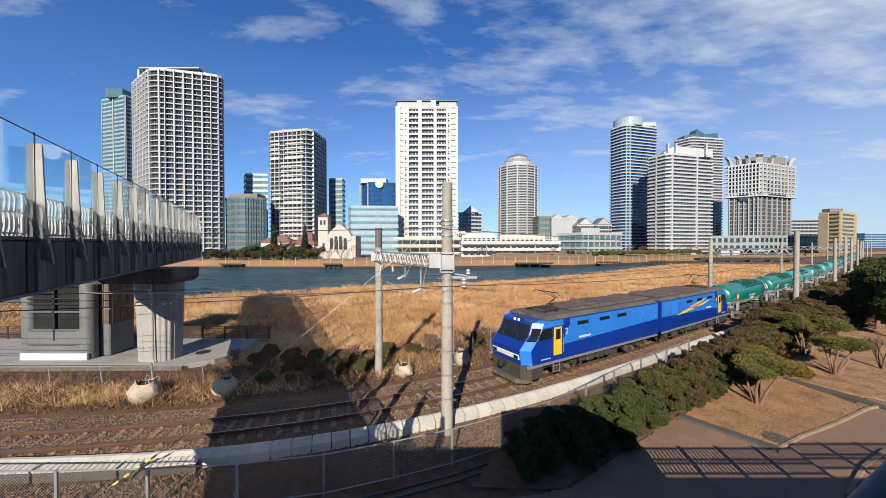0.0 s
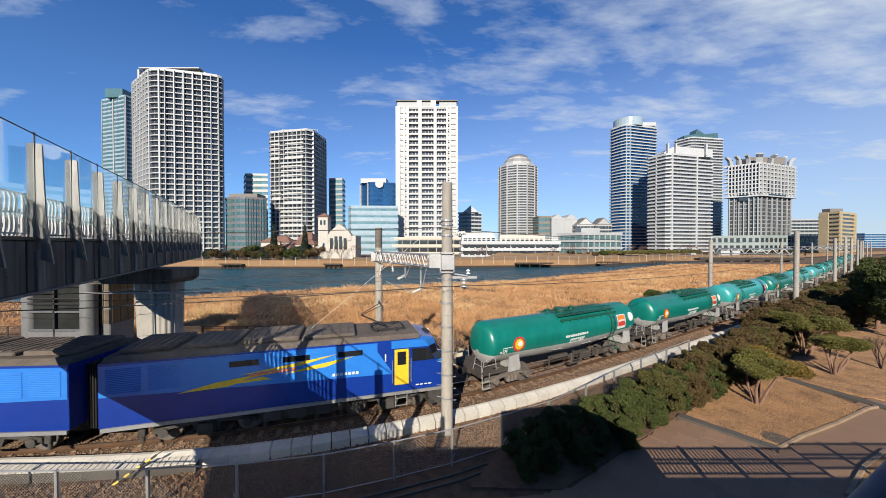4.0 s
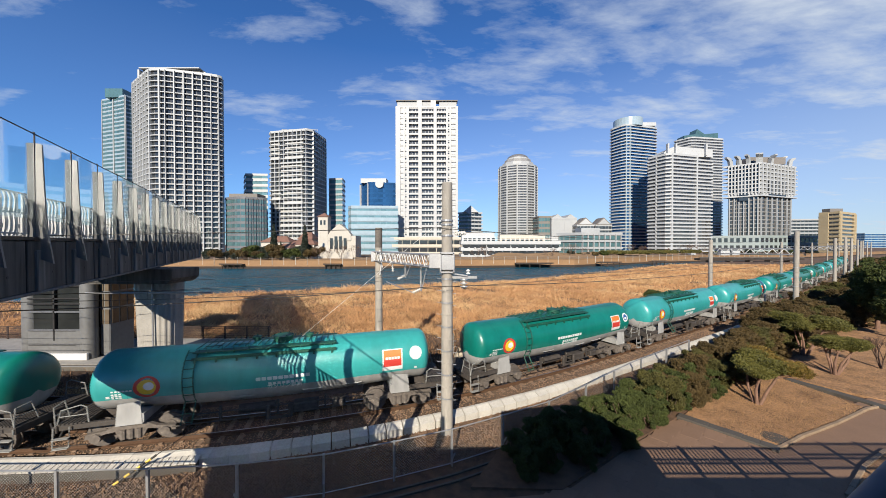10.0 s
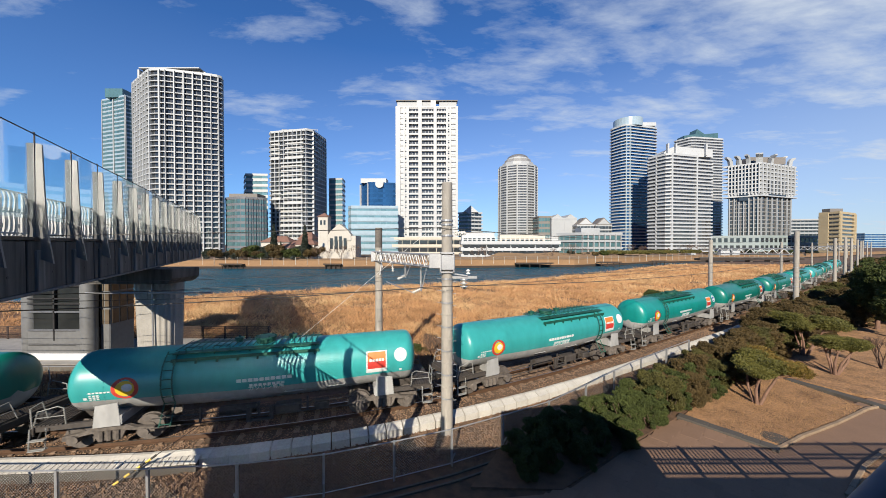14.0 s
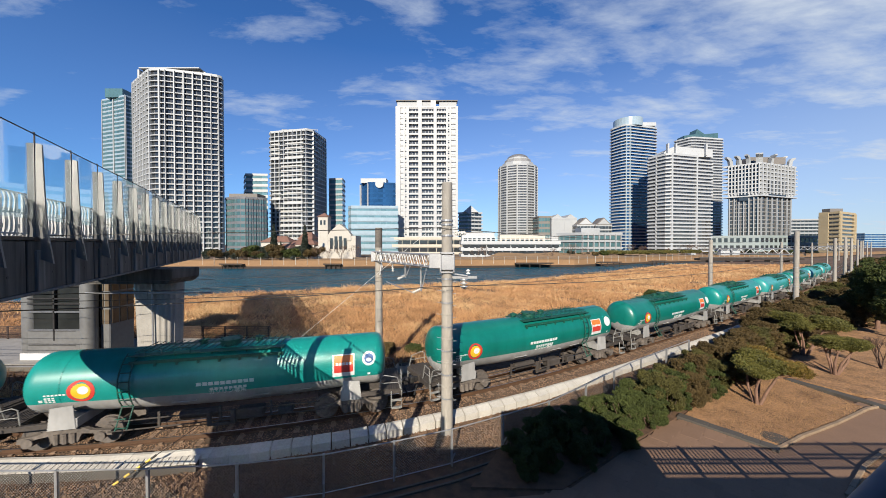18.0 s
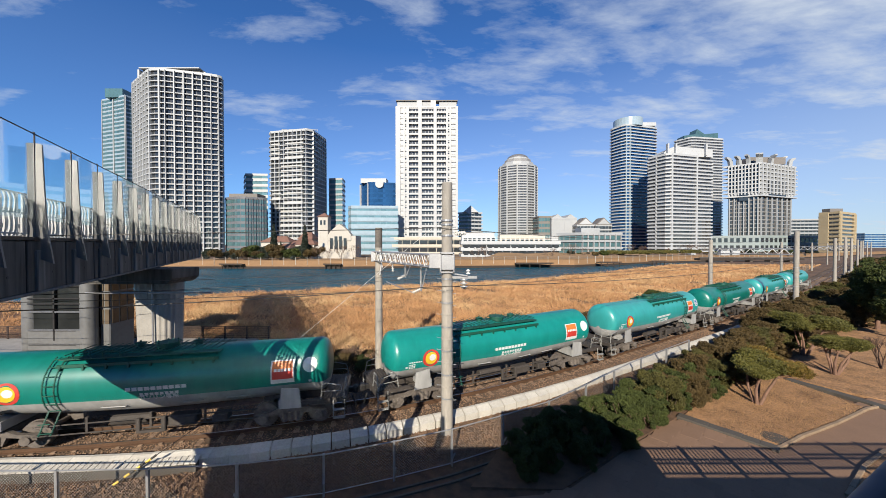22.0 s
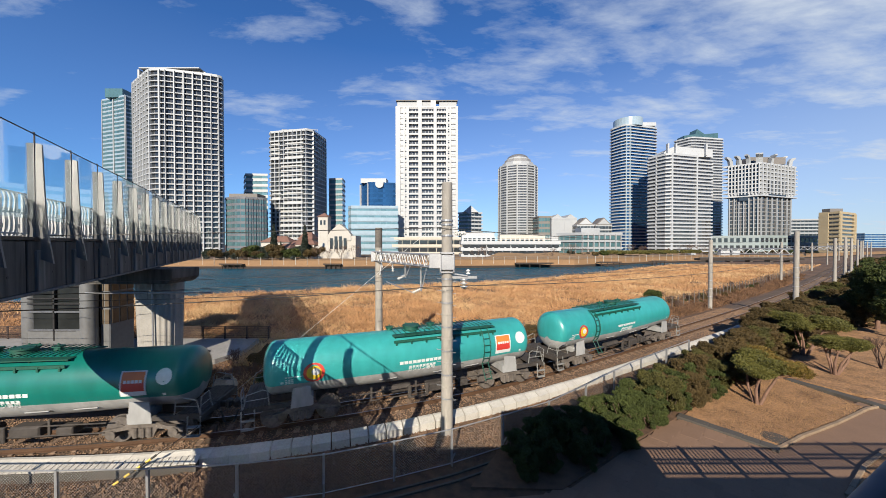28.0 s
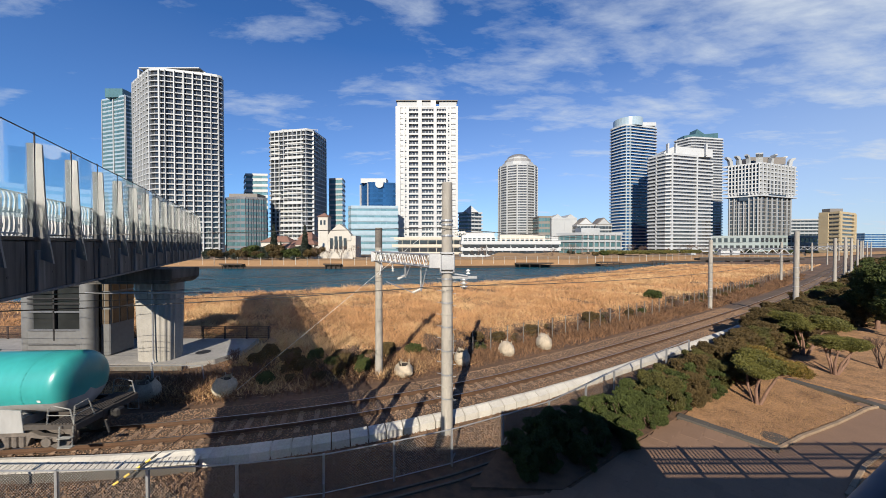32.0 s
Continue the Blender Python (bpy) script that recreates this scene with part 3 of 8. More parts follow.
def coupler(parent, x, sg):
    bm = bm_new()
    box(bm, (x - sg * 0.25, 0, 0.86), (0.5, 0.16, 0.2), bev=0.02)
    box(bm, (x, 0.03, 0.86), (0.24, 0.3, 0.3), bev=0.06)
    rod(bm, (x - sg * 0.1, -0.35, 0.75), (x + sg * 0.05, -0.38, 0.35), 0.03, seg=8)
    part("coupler", bm, M_DARK, parent, "dark knuckle coupler with air hose")


bm = bm_new()
box(bm, (0, 0, 0), (0.07, 2.25, 0.04))
SLAT_ME = mesh_of("slat", bm, M_UNDER)


bm = bm_new()
rod(bm, (-0.16, 0, 0), (0.16, 0, 0), 0.017, seg=6)
RUNG_ME = mesh_of("rung", bm, M_TRIMGREEN)
bm = bm_new()
box(bm, (0, 0, 0), (0.03, 1.3, 0.02))
GRATE_ME = mesh_of("grating_bar", bm, M_TRIMGREEN)
bm = bm_new()
box(bm, (0, 0, 0), (0.04, 0.1, 0.17))
BRACKET_ME = mesh_of("bracket", bm, M_TRIMGREEN)
bm = bm_new()
box(bm, (0, 0, 0), (0.06, 0.08, 0.18))
LUG_ME = mesh_of("toe_rail_lug", bm, M_TRIMGREEN)


def tank_wagon(paint, tone, badge, signed=True, rear=False):
    """A bogie tank wagon; its middle is the origin, the park side is -y, the front of the train is -x."""
    dx, lx = (1.85, 3.28) if rear else (0.0, -2.82)
    w = thing("tank_wagon", f"{tone} green petrol tank wagon with grey belly", "tank wagon", group="tank wagons of the train")
    bm = bm_new()
    skin(bm, -HALF, HALF, "above", 0, 66, 22)
    bmesh.ops.remove_doubles(bm, verts=bm.verts[:], dist=0.002)
    part("tank_shell", bm, paint, w, smooth=True)
    bm = bm_new()
    skin(bm, -HALF, HALF, "below", 0, 66, 16)
    bmesh.ops.remove_doubles(bm, verts=bm.verts[:], dist=0.002)
    part("tank_belly", bm, M_BELLY, w, "grey weathered tank underside", smooth=True)
    # weld rings
    for x in (-4.6, 4.6):
        bm = bm_new()
        skin(bm, x - 0.015, x + 0.015, -0.45, math.pi + 0.45, 1, 24, 0.006)
        part("weld_ring", bm, paint, w)
    # walkway on top
    bm = bm_new()
    box(bm, (-0.4 + dx, -0.56, 2.88), (4.8, 0.36, 0.035))
    deck = part("walkway", bm, M_TRIMGREEN, w, "dark green top walkway grating")
    bm = bm_new()
    box(bm, (-0.4 + dx, 0.56, 2.88), (4.8, 0.36, 0.035))
    part("walkway_board", bm, M_TRIMGREEN, deck)
    for k in range(22):
        piece("grating_bar", GRATE_ME, deck, pose(-2.7 + dx + k * 0.218, 0, 3.00))
    for y in (-0.56, 0.56):
        for k in range(5):
            piece("bracket", BRACKET_ME, deck, pose(-2.7 + dx + k * 1.14, y, 2.79))
    bm = bm_new()
    box(bm, (-0.4 + dx, -0.82, 2.69), (4.8, 0.05, 0.10))
    part("toe_rail", bm, M_TRIMGREEN, deck)
    for k in range(8):
        piece("toe_rail_lug", LUG_ME, deck, pose(-2.7 + dx + k * 0.65, -0.82, 2.63))
    bm = bm_new()
    rod(bm, (0, 0, 2.86), (0, 0, 3.10), 0.34, seg=20)
    rod(bm, (0, 0, 3.10), (0, 0, 3.15), 0.38, seg=20)
    for k in range(6):
        a = k * math.pi / 3
        rod(bm, (0.33 * math.cos(a), 0.33 * math.sin(a), 3.08), (0.33 * math.cos(a), 0.33 * math.sin(a), 3.20), 0.025, seg=6)
    part("manhole", bm, M_TRIMGREEN, w, "bolted manhole dome", smooth=True)
    for x in (-0.95, 0.95):
        bm = bm_new()
        rod(bm, (x, 0.1, 2.86), (x, 0.1, 3.08), 0.12, seg=12)
        box(bm, (x, 0.1, 3.11), (0.3, 0.22, 0.08), bev=0.02)
        rod(bm, (x, 0.1, 3.13), (x, 0.1, 3.22), 0.03, seg=6)
        part("valve", bm, M_TRIMGREEN, w)
    for x0 in (-2.35 + dx, -1.5 + dx):
        bm = bm_new()
        path_rod(bm, [(x0, -0.8, 2.92), (x0, -0.82, 3.12), (x0 + 0.5, -0.82, 3.12), (x0 + 0.5, -0.8, 2.92)], 0.018, 6)
        part("grab_rail", bm, M_TRIMGREEN, w)
    # side ladder
    lad = None
    for x in (lx - 0.16, lx + 0.16):
        bm = bm_new()
        pts = []
        for k in range(9):
            a = 1.05 - k * 0.215
            pts.append(tank_point(x, a) + Vector((0, -math.cos(a), math.sin(a))) * 0.09)
        path_rod(bm, pts + [(x, -1.22, 0.62)], 0.022, 6)
        if lad is None:
            lad = part("ladder", bm, M_TRIMGREEN, w, "dark green side ladder")
        else:
            part("stile", bm, M_TRIMGREEN, lad)
    for k in range(7):
        a = 0.95 - k * 0.27
        q = tank_point(lx, a) + Vector((0, -math.cos(a), math.sin(a))) * 0.09
        piece("rung", RUNG_ME, lad, pose(*q))
    for z in (1.0, 0.7):
        piece("rung", RUNG_ME, lad, pose(lx, -1.22, z))
    # ends: draft sill, platform, saddle, rails
    for sg in (-1, 1):
        bm = bm_new()
        box(bm, (sg * 5.45, 0, 0.9), (1.9, 0.5, 0.32), bev=0.02)
        box(bm, (sg * 6.33, 0, 0.92), (0.12, 2.3, 0.22), bev=0.015)
        for y in (-1.05, 1.05):
            box(bm, (sg * 5.45, y, 0.95), (1.85, 0.1, 0.16))
        part("end_sill", bm, M_UNDER, w)
        bm = bm_new()
        box(bm, (sg * 5.93, 0, 1.03), (0.76, 2.2, 0.02))
        pf = part("end_platform", bm, M_UNDER, w, "grey slatted end platform")
        for k in range(7):
            piece("slat", SLAT_ME, pf, pose(sg * (5.62 + k * 0.105), 0, 1.06))
        bm = bm_new()
        profile_y(bm, [(sg * 4.08, 0.8), (sg * 4.82, 0.8), (sg * 4.75, 1.5), (sg * 4.15, 1.55)], -1.12, -1.08)
        profile_y(bm, [(sg * 4.08, 0.8), (sg * 4.82, 0.8), (sg * 4.75, 1.5), (sg * 4.15, 1.55)], 1.08, 1.12)
        box(bm, (sg * 4.3, 0, 0.98), (0.5, 2.2, 0.3))
        part("saddle", bm, M_BELLY, w, "pale grey bolster saddle plate")
        for y in (-1.1, 1.1):
            bm = bm_new()
            path_rod(bm, [(sg * 5.5, y, 1.05), (sg * 5.55, y, 1.55), (sg * 5.7, y, 1.62), (sg * 6.2, y, 1.5), (sg * 6.3, y, 1.05)], 0.018, 6)
            rod(bm, (sg * 5.53, y, 1.32), (sg * 6.24, y, 1.3), 0.014, seg=6)
            path_rod(bm, [(sg * 5.95, y * 1.06, 1.0), (sg * 5.95, y * 1.1, 0.38), (sg * 6.35, y * 1.1, 0.38), (sg * 6.35, y * 1.06, 1.0)], 0.022, 6)
            rod(bm, (sg * 5.95, y * 1.09, 0.66), (sg * 6.35, y * 1.09, 0.66), 0.018, seg=6)
            part("handrail", bm, M_RAILGREY, w, "pale grey end handrail and step")
        bm = bm_new()
        path_rod(bm, [(sg * 6.32, -1.12, 1.0), (sg * 6.36, -1.12, 1.62), (sg * 6.36, -0.7, 1.66), (sg * 6.36, -0.5, 1.03)], 0.018, 6)
        rod(bm, (sg * 6.36, -1.12, 1.34), (sg * 6.36, -0.6, 1.34), 0.014, seg=6)
        part("end_rail", bm, M_RAILGREY, w)
        for z in (0.36, 0.66):
            bm = bm_new()
            box(bm, (sg * 6.15, -1.2, z), (0.4, 0.15, 0.022))
            part("step_plate", bm, M_RAILGREY, w)
        bm = bm_new()
        skin_patch(bm, sg * 5.1 - 0.05, sg * 5.1 + 0.05, -0.37, -0.28)
        part("small_label", bm, M_MARK, w)
        coupler(w, sg * 6.66, sg)
        bogie(w, sg * 4.45)
    # brake gear, pipes
    bm = bm_new()
    box(bm, (0.9, -0.75, 0.62), (0.9, 0.45, 0.35), bev=0.04)
    rod(bm, (-1.4, -0.55, 0.66), (-0.2, -0.55, 0.66), 0.17, seg=12)
    box(bm, (2.1, -0.8, 0.62), (0.5, 0.4, 0.26), bev=0.03)
    for x in (-1.9, -0.05, 1.6):
        box(bm, (x, -0.9, 0.75), (0.07, 0.07, 0.5))
    for z, y in ((0.52, -1.0), (0.8, -0.92)):
        rod(bm, (-3.3, y, z), (3.3, y, z), 0.025, seg=6)
    rod(bm, (-4.0, 0.5, 0.7), (4.0, 0.5, 0.7), 0.05, seg=6)
    part("brake_gear", bm, M_UNDER, w)
    bm = bm_new()
    for x in (-0.35, 0.4):
        box(bm, (x, -1.02, 0.62), (0.14, 0.12, 0.5), bev=0.02)
    box(bm, (0.02, -1.05, 0.42), (0.7, 0.08, 0.08))
    part("discharge_valve", bm, M_UNDER, w)
    for x in (-1.2, 1.15, 2.6):
        bm = bm_new()
        path_rod(bm, [tank_point(x - 0.35, -0.72), tank_point(x - 0.35, -0.72) + Vector((0, -0.07, 0)), tank_point(x + 0.35, -0.72) + Vector((0, -0.07, 0)), tank_point(x + 0.35, -0.72)], 0.018, 5)
        part("grab_iron", bm, M_BELLY, w)
    # painted marks on the park side
    bm = bm_new()
    skin_disc(bm, -4.02, -0.06, 0.38, 0.006, ry=0.36)
    em = part("round_badge", bm, M_RED, w, "red ring badge with yellow centre")
    bm = bm_new()
    skin_disc(bm, -4.02, -0.06, 0.265, 0.010, ry=0.25)
    part("badge_centre", bm, M_YELLOW, em)
    bm = bm_new()
    skin_disc(bm, -3.96, -0.03, 0.15, 0.013, seg=16, ry=0.13)
    part("badge_spot", bm, M_MARK, em)
    if signed:
        bm = bm_new()
        skin_patch(bm, 3.76, 4.56, -0.33, 0.50, 0.006)
        pl = part("sign_panel", bm, M_MARK, w, "white-edged orange and red square sign")
        bm = bm_new()
        skin_patch(bm, 3.81, 4.51, 0.12, 0.46, 0.010)
        part("sign_field", bm, M_ORANGE, pl)
        bm = bm_new()
        skin_patch(bm, 3.81, 4.51, -0.17, 0.12, 0.010)
        part("sign_field", bm, M_RED, pl)
        bm = bm_new()
        for k in range(5):
            skin_patch(bm, 3.88 + k * 0.118, 3.97 + k * 0.118, 0.10, 0.20, 0.014)
        tagged(part("sign_lettering", bm, M_MARK, pl), kind="stuff")
        bm = bm_new()
        skin_disc(bm, 5.1, 0.28, 0.25, 0.008, ry=0.27)
        dk = part("round_mark", bm, M_MARK, w, "white round mark")
        if badge:
            bm = bm_new()
            skin_disc(bm, 5.1, 0.28, 0.17, 0.012, ry=0.18)
            part("mark_centre", bm, M_BADGEBLUE, dk)
            bm = bm_new()
            skin_disc(bm, 5.1, 0.23, 0.1, 0.015, ry=0.07)
            part("mark_bar", bm, M_MARK, dk)
    bm = bm_new()
    for k in range(10):
        skin_patch(bm, -0.75 + k * 0.185, -0.60 + k * 0.185, -0.17, -0.06)
    tagged(part("owner_lettering", bm, M_MARK, w), kind="stuff")
    bm = bm_new()
    for k in range(8):
        skin_patch(bm, -0.35 + k * 0.15, -0.24 + k * 0.15, -0.34, -0.25)
    tagged(part("number_lettering", bm, M_MARK, w), kind="stuff")
    bm = bm_new()
    for r0, n0 in ((-0.16, 6), (-0.26, 3), (-0.33, 3), (-0.40, 3)):
        for k in range(n0):
            skin_patch(bm, -5.0 + k * 0.1, -4.93 + k * 0.1, r0, r0 + 0.05)
    tagged(part("data_lettering", bm, M_MARK, w), kind="stuff")
    me = text_mesh("ガソリン専用", 0.2, M_MARK, "cargo_lettering")
    for v in me.vertices:
        x, h, d = v.co
        a = -0.42 + h / RAD
        v.co = tank_point(x + 0.2, a) + Vector((0, -math.cos(a), math.sin(a))) * (0.006 + d)
    ob = new("cargo_lettering", me)
    ob.parent = w
    return w


M_BADGEBLUE = mat("blue badge paint", (0.0193, 0.0773, 0.225), 0.5, vary=0.1, bump=0)


def loco_unit(front):
    """One half of the locomotive; the cab is at -x; the park side is -y. The rear half is turned by 180 degrees outside."""
    lab = "deep and bright blue electric locomotive half with yellow cab door"
    u = thing("locomotive", lab, "locomotive", group="halves of the twin locomotive")
    L0, L1, W = -5.9, 5.75, 1.40
    # sides: lower and upper paint as slabs over a dark core
    levels = [(0.10, 1.0), (0.0, 1.85), (0.62, 2.62), (0.85, 3.30), (1.4, 3.42)]
    Y = W - 0.02
    bm = bm_new()
    rings = [[bm.verts.new(q) for q in ((L0 + xf, -1.02, z), (L0 + xf + 0.4, -Y, z), (L1, -Y, z), (L1, Y, z), (L0 + xf + 0.4, Y, z), (L0 + xf, 1.02, z))] for xf, z in levels]
    for lo, hi in zip(rings, rings[1:]):
        for i in range(6):
            j = (i + 1) % 6
            bm.faces.new((lo[i], lo[j], hi[j], hi[i]))
    bm.faces.new(rings[0][::-1])
    bm.faces.new(rings[-1])
    bmesh.ops.recalc_face_normals(bm, faces=bm.faces[:])
    part("body", bm, M_BLUE, u, "deep blue welded body")

    def nose_x(z):
        return float(np.interp(z, [q[1] for q in levels], [q[0] for q in levels]))

    def corner(name, z0, z1, material, sy, f0=0.02, f1=1.0, lift=0.008, label=""):
        """A plate laid on the slanting corner between the front and one side."""
        zs = sorted({z0, z1, *(q[1] for q in levels if z0 < q[1] < z1)})
        bm = bm_new()
        rows = []
        for z in zs:
            x = L0 + nose_x(z)
            for d in (lift, -0.01):
                rows.append([bm.verts.new((x + 0.4 * f - d * 0.68, sy * (1.02 + (Y - 1.02) * f + d * 0.73), z)) for f in (f0, f1)])
        for k in range(0, len(rows) - 2, 2):
            o0, i0, o1, i1 = rows[k:k + 4]
            for quad in ((o0[0], o0[1], o1[1], o1[0]), (i0[0], i1[0], i1[1], i0[1]), (o0[0], o1[0], i1[0], i0[0]), (o0[1], i0[1], i1[1], o1[1])):
                bm.faces.new(quad)
        bm.faces.new((*rows[0], *rows[1][::-1]))
        bm.faces.new((*rows[-2], *rows[-1][::-1]))
        bmesh.ops.recalc_face_normals(bm, faces=bm.faces[:])
        return part(name, bm, material, u, label)

    for sy in (-1, 1):
        corner("corner_stripe", 1.02, 2.30, M_SKYB, sy, label="bright blue corner stripe")
        corner("quarter_window", 2.30, 3.0, M_CABGLASS, sy, 0.12, 0.92, label="narrow corner window")
        corner("corner_cap", 3.02, 3.40, M_SKYB, sy)
    for sy in (-1, 1):
        y0, y1 = sorted((sy * (W - 0.03), sy * (W + 0.006)))
        bm = bm_new()
        profile_y(bm, [(L0 + 2.55, 1.86), (L0 + 3.15, 2.95), (L0 + 3.15, 3.34), (L1 - 0.02, 3.34), (L1 - 0.02, 2.16)], y0, y1)
        part("side_band", bm, M_SKYB, u, "bright blue side band")
        bm = bm_new()
        profile_y(bm, [(L0 + 1.16, 3.02), (L0 + 1.27, 3.30), (L0 + 1.6, 3.38), (L0 + 2.62, 3.38), (L0 + 2.62, 3.02)], y0, y1)
        part("roof_band", bm, M_SKYB, u)
        bm = bm_new()
        profile_y(bm, [(L0 + 0.86, 2.36), (L0 + 1.14, 2.94), (L0 + 1.80, 2.94), (L0 + 1.80, 2.36)], *sorted((sy * (W - 0.03), sy * (W + 0.004))))
        part("cab_window", bm, M_CABGLASS, u, "dark cab side window")
        bm = bm_new()
        box(bm, (L0 + 2.22, sy * (W + 0.004), 2.14), (0.56, 0.03, 1.66), bev=0.01)
        door = part("cab_door", bm, M_YELLOW, u, "yellow cab door")
        bm = bm_new()
        box(bm, (L0 + 2.22, sy * (W + 0.018), 2.55), (0.34, 0.02, 0.62), bev=0.008)
        part("door_window", bm, M_CABGLASS, door)
        bm = bm_new()
        for dx in (-0.36, 0.36):
            rod(bm, (L0 + 2.22 + dx, sy * (W + 0.05), 1.4), (L0 + 2.22 + dx, sy * (W + 0.05), 2.5), 0.015, seg=6)
        part("door_rail", bm, M_GALV, door)
        for x in (-1.75, 0.1, 1.75):
            bm = bm_new()
            box(bm, (x, sy * (W + 0.004), 2.98), (0.9, 0.03, 0.24), bev=0.01)
            part("side_window", bm, M_CABGLASS, u)
        for x in (4.0, 5.1):
            bm = bm_new()
            for k in range(14):
                box(bm, (x, sy * (W + 0.012), 2.30 + k * 0.068), (0.9, 0.03, 0.03), rot=Matrix.Rotation(radians(25 * sy), 4, "X"))
            part("louvre", bm, M_SKYB if x < 5 else M_SKYB, u)
        bm = bm_new()
        box(bm, ((L0 + L1) / 2 + 0.05, sy * (W - 0.02), 0.93), (L1 - L0 - 0.2, 0.06, 0.12))
        part("sole_bar", bm, M_GALV, u)
        bm = bm_new()
        for k in range(4):
            box(bm, (L0 + 1.1 + k * 0.17, sy * (W + 0.008), 1.22), (0.12, 0.012, 0.05))
        for k in range(7):
            box(bm, (L0 + 3.9 + k * 0.14, sy * (W + 0.012), 2.10), (0.1, 0.012, 0.12))
        part("number_bars", bm, M_MARK if front else M_MARK, u)
        if front or sy > 0:
            me = text_mesh("2" if front else "1", 0.42, M_MARK, "unit_lettering")
            ob = new("unit_lettering", me)
            ob.parent = u
            ob.matrix_basis = pose(L0 + 2.85, sy * (W + 0.012), 2.62, 90, 0, 0 if sy < 0 else 180)
    if not front:
        # sweeping yellow flash on the park side of the rear half
        bm = bm_new()
        for pts in ([(3.7, 2.02), (2.6, 2.30), (0.2, 2.62), (1.6, 2.34), (2.2, 2.10)], [(1.9, 2.50), (0.6, 2.72), (-1.3, 3.02), (0.0, 2.66)], [(0.6, 2.36), (-0.5, 2.62), (-1.9, 2.86), (-0.9, 2.50)], [(2.4, 2.16), (1.2, 2.36), (0.9, 2.22)]):
            profile_y(bm, pts, W + 0.008, W + 0.014)
        part("flash", bm, M_YELLOW, u, "yellow lightning flash")
        bm = bm_new()
        for k in range(7):
            box(bm, (1.5 - k * 0.22, W + 0.016, 2.46 + k * 0.015), (0.16, 0.01, 0.12))
        part("flash_bars", bm, M_ORANGE, u)
    # front
    bm = bm_new()
    profile_y(bm, [(L0 + 0.33, 2.30), (L0 + 0.59, 2.63), (L0 + 0.78, 3.16), (L0 + 0.84, 3.14), (L0 + 0.66, 2.60), (L0 + 0.40, 2.28)], -0.96, 0.96)
    part("windscreen", bm, M_CABGLASS, u, "large dark windscreen")
    bm = bm_new()
    box(bm, (L0 + 0.66, 0, 2.82), (0.03, 0.05, 0.5), rot=Matrix.Rotation(radians(19), 4, "Y"))
    for y in (-0.5, 0.5):
        rod(bm, (L0 + 0.33, y, 2.31), (L0 + 0.64, y + 0.25, 2.8), 0.02, seg=5)
    part("wiper", bm, M_DARK, u)
    bm = bm_new()
    box(bm, (L0 + 0.07, 0, 1.42), (0.1, 1.94, 0.30), rot=Matrix.Rotation(radians(-5), 4, "Y"), bev=0.03)
    lb = part("light_bar", bm, M_WHITEP, u, "silver front lamp panel")
    for y in (-0.76, 0.76):
        bm = bm_new()
        box(bm, (L0 + 0.025, y, 1.42), (0.05, 0.30, 0.22), bev=0.02)
        part("headlight", bm, M_CABGLASS, lb)
    bm = bm_new()
    box(bm, (L0 + 0.93, 0, 3.30), (0.24, 0.62, 0.2), bev=0.04)
    part("lamp_housing", bm, M_DARK, u)
    for y in (-0.14, 0.14):
        bm = bm_new()
        rod(bm, (L0 + 0.86, y, 3.31), (L0 + 0.795, y, 3.30), 0.085, seg=14)
        part("top_lamp", bm, M_LAMP, u, "round cab-top headlamp")
    bm = bm_new()
    prism(bm, [(L0 + 0.08, -1.0), (L0 + 0.5, -1.33), (L0 + 1.15, -1.33), (L0 + 1.15, 1.33), (L0 + 0.5, 1.33), (L0 + 0.08, 1.0)], 0.3, 0.998)
    part("skirt", bm, M_LOCOGEAR, u, "dark grey front skirt")
    bm = bm_new()
    prism(bm, [(L0 - 0.1, -0.85), (L0 + 0.4, -1.2), (L0 + 0.7, -1.2), (L0 + 0.7, 1.2), (L0 + 0.4, 1.2), (L0 - 0.1, 0.85)], 0.12, 0.32)
    part("snow_plough", bm, M_ROOF, u)
    coupler(u, L0 - 0.25, -1)
    # running gear
    for x in (-3.2, 3.0):
        bogie(u, x, 2.5, heavy=True)
    bm = bm_new()
    box(bm, (-0.1, 0, 0.62), (2.4, 2.1, 0.5), bev=0.05)
    part("transformer_box", bm, M_LOCOGEAR, u)
    for sy in (-1, 1):
        for x in (-0.8, 0.1, 0.9):
            bm = bm_new()
            box(bm, (x, sy * 1.1, 0.6), (0.6, 0.24, 0.36), bev=0.03)
            part("equipment_box", bm, M_LOCOGEAR, u)
        bm = bm_new()
        for x in (L0 + 2.0, L0 + 2.45):
            rod(bm, (x, sy * 1.3, 0.95), (x, sy * 1.3, 0.35), 0.018, seg=6)
        for z in (0.4, 0.68):
            rod(bm, (L0 + 2.0, sy * 1.3, z), (L0 + 2.45, sy * 1.3, z), 0.018, seg=6)
        part("cab_step", bm, M_GALV, u)
    # roof
    bm = bm_new()
    profile_x(bm, [(-1.36, 3.42), (1.36, 3.42), (1.15, 3.60), (-1.15, 3.60)], L0 + 1.5, L1 - 0.05)
    part("roof", bm, M_ROOF, u, "dusty grey-brown roof")
    for i, (x, sx, h) in enumerate(((-1.0, 1.9, 0.16), (1.0, 1.9, 0.2), (2.9, 1.6, 0.16), (4.7, 1.5, 0.2))):
        bm = bm_new()
        box(bm, (x, 0, 3.6 + h / 2), (sx, 1.9, h), bev=0.04)
        for k in range(5):
            box(bm, (x - sx * 0.35 + k * sx * 0.17, 0, 3.6 + h + 0.01), (0.05, 1.6, 0.03))
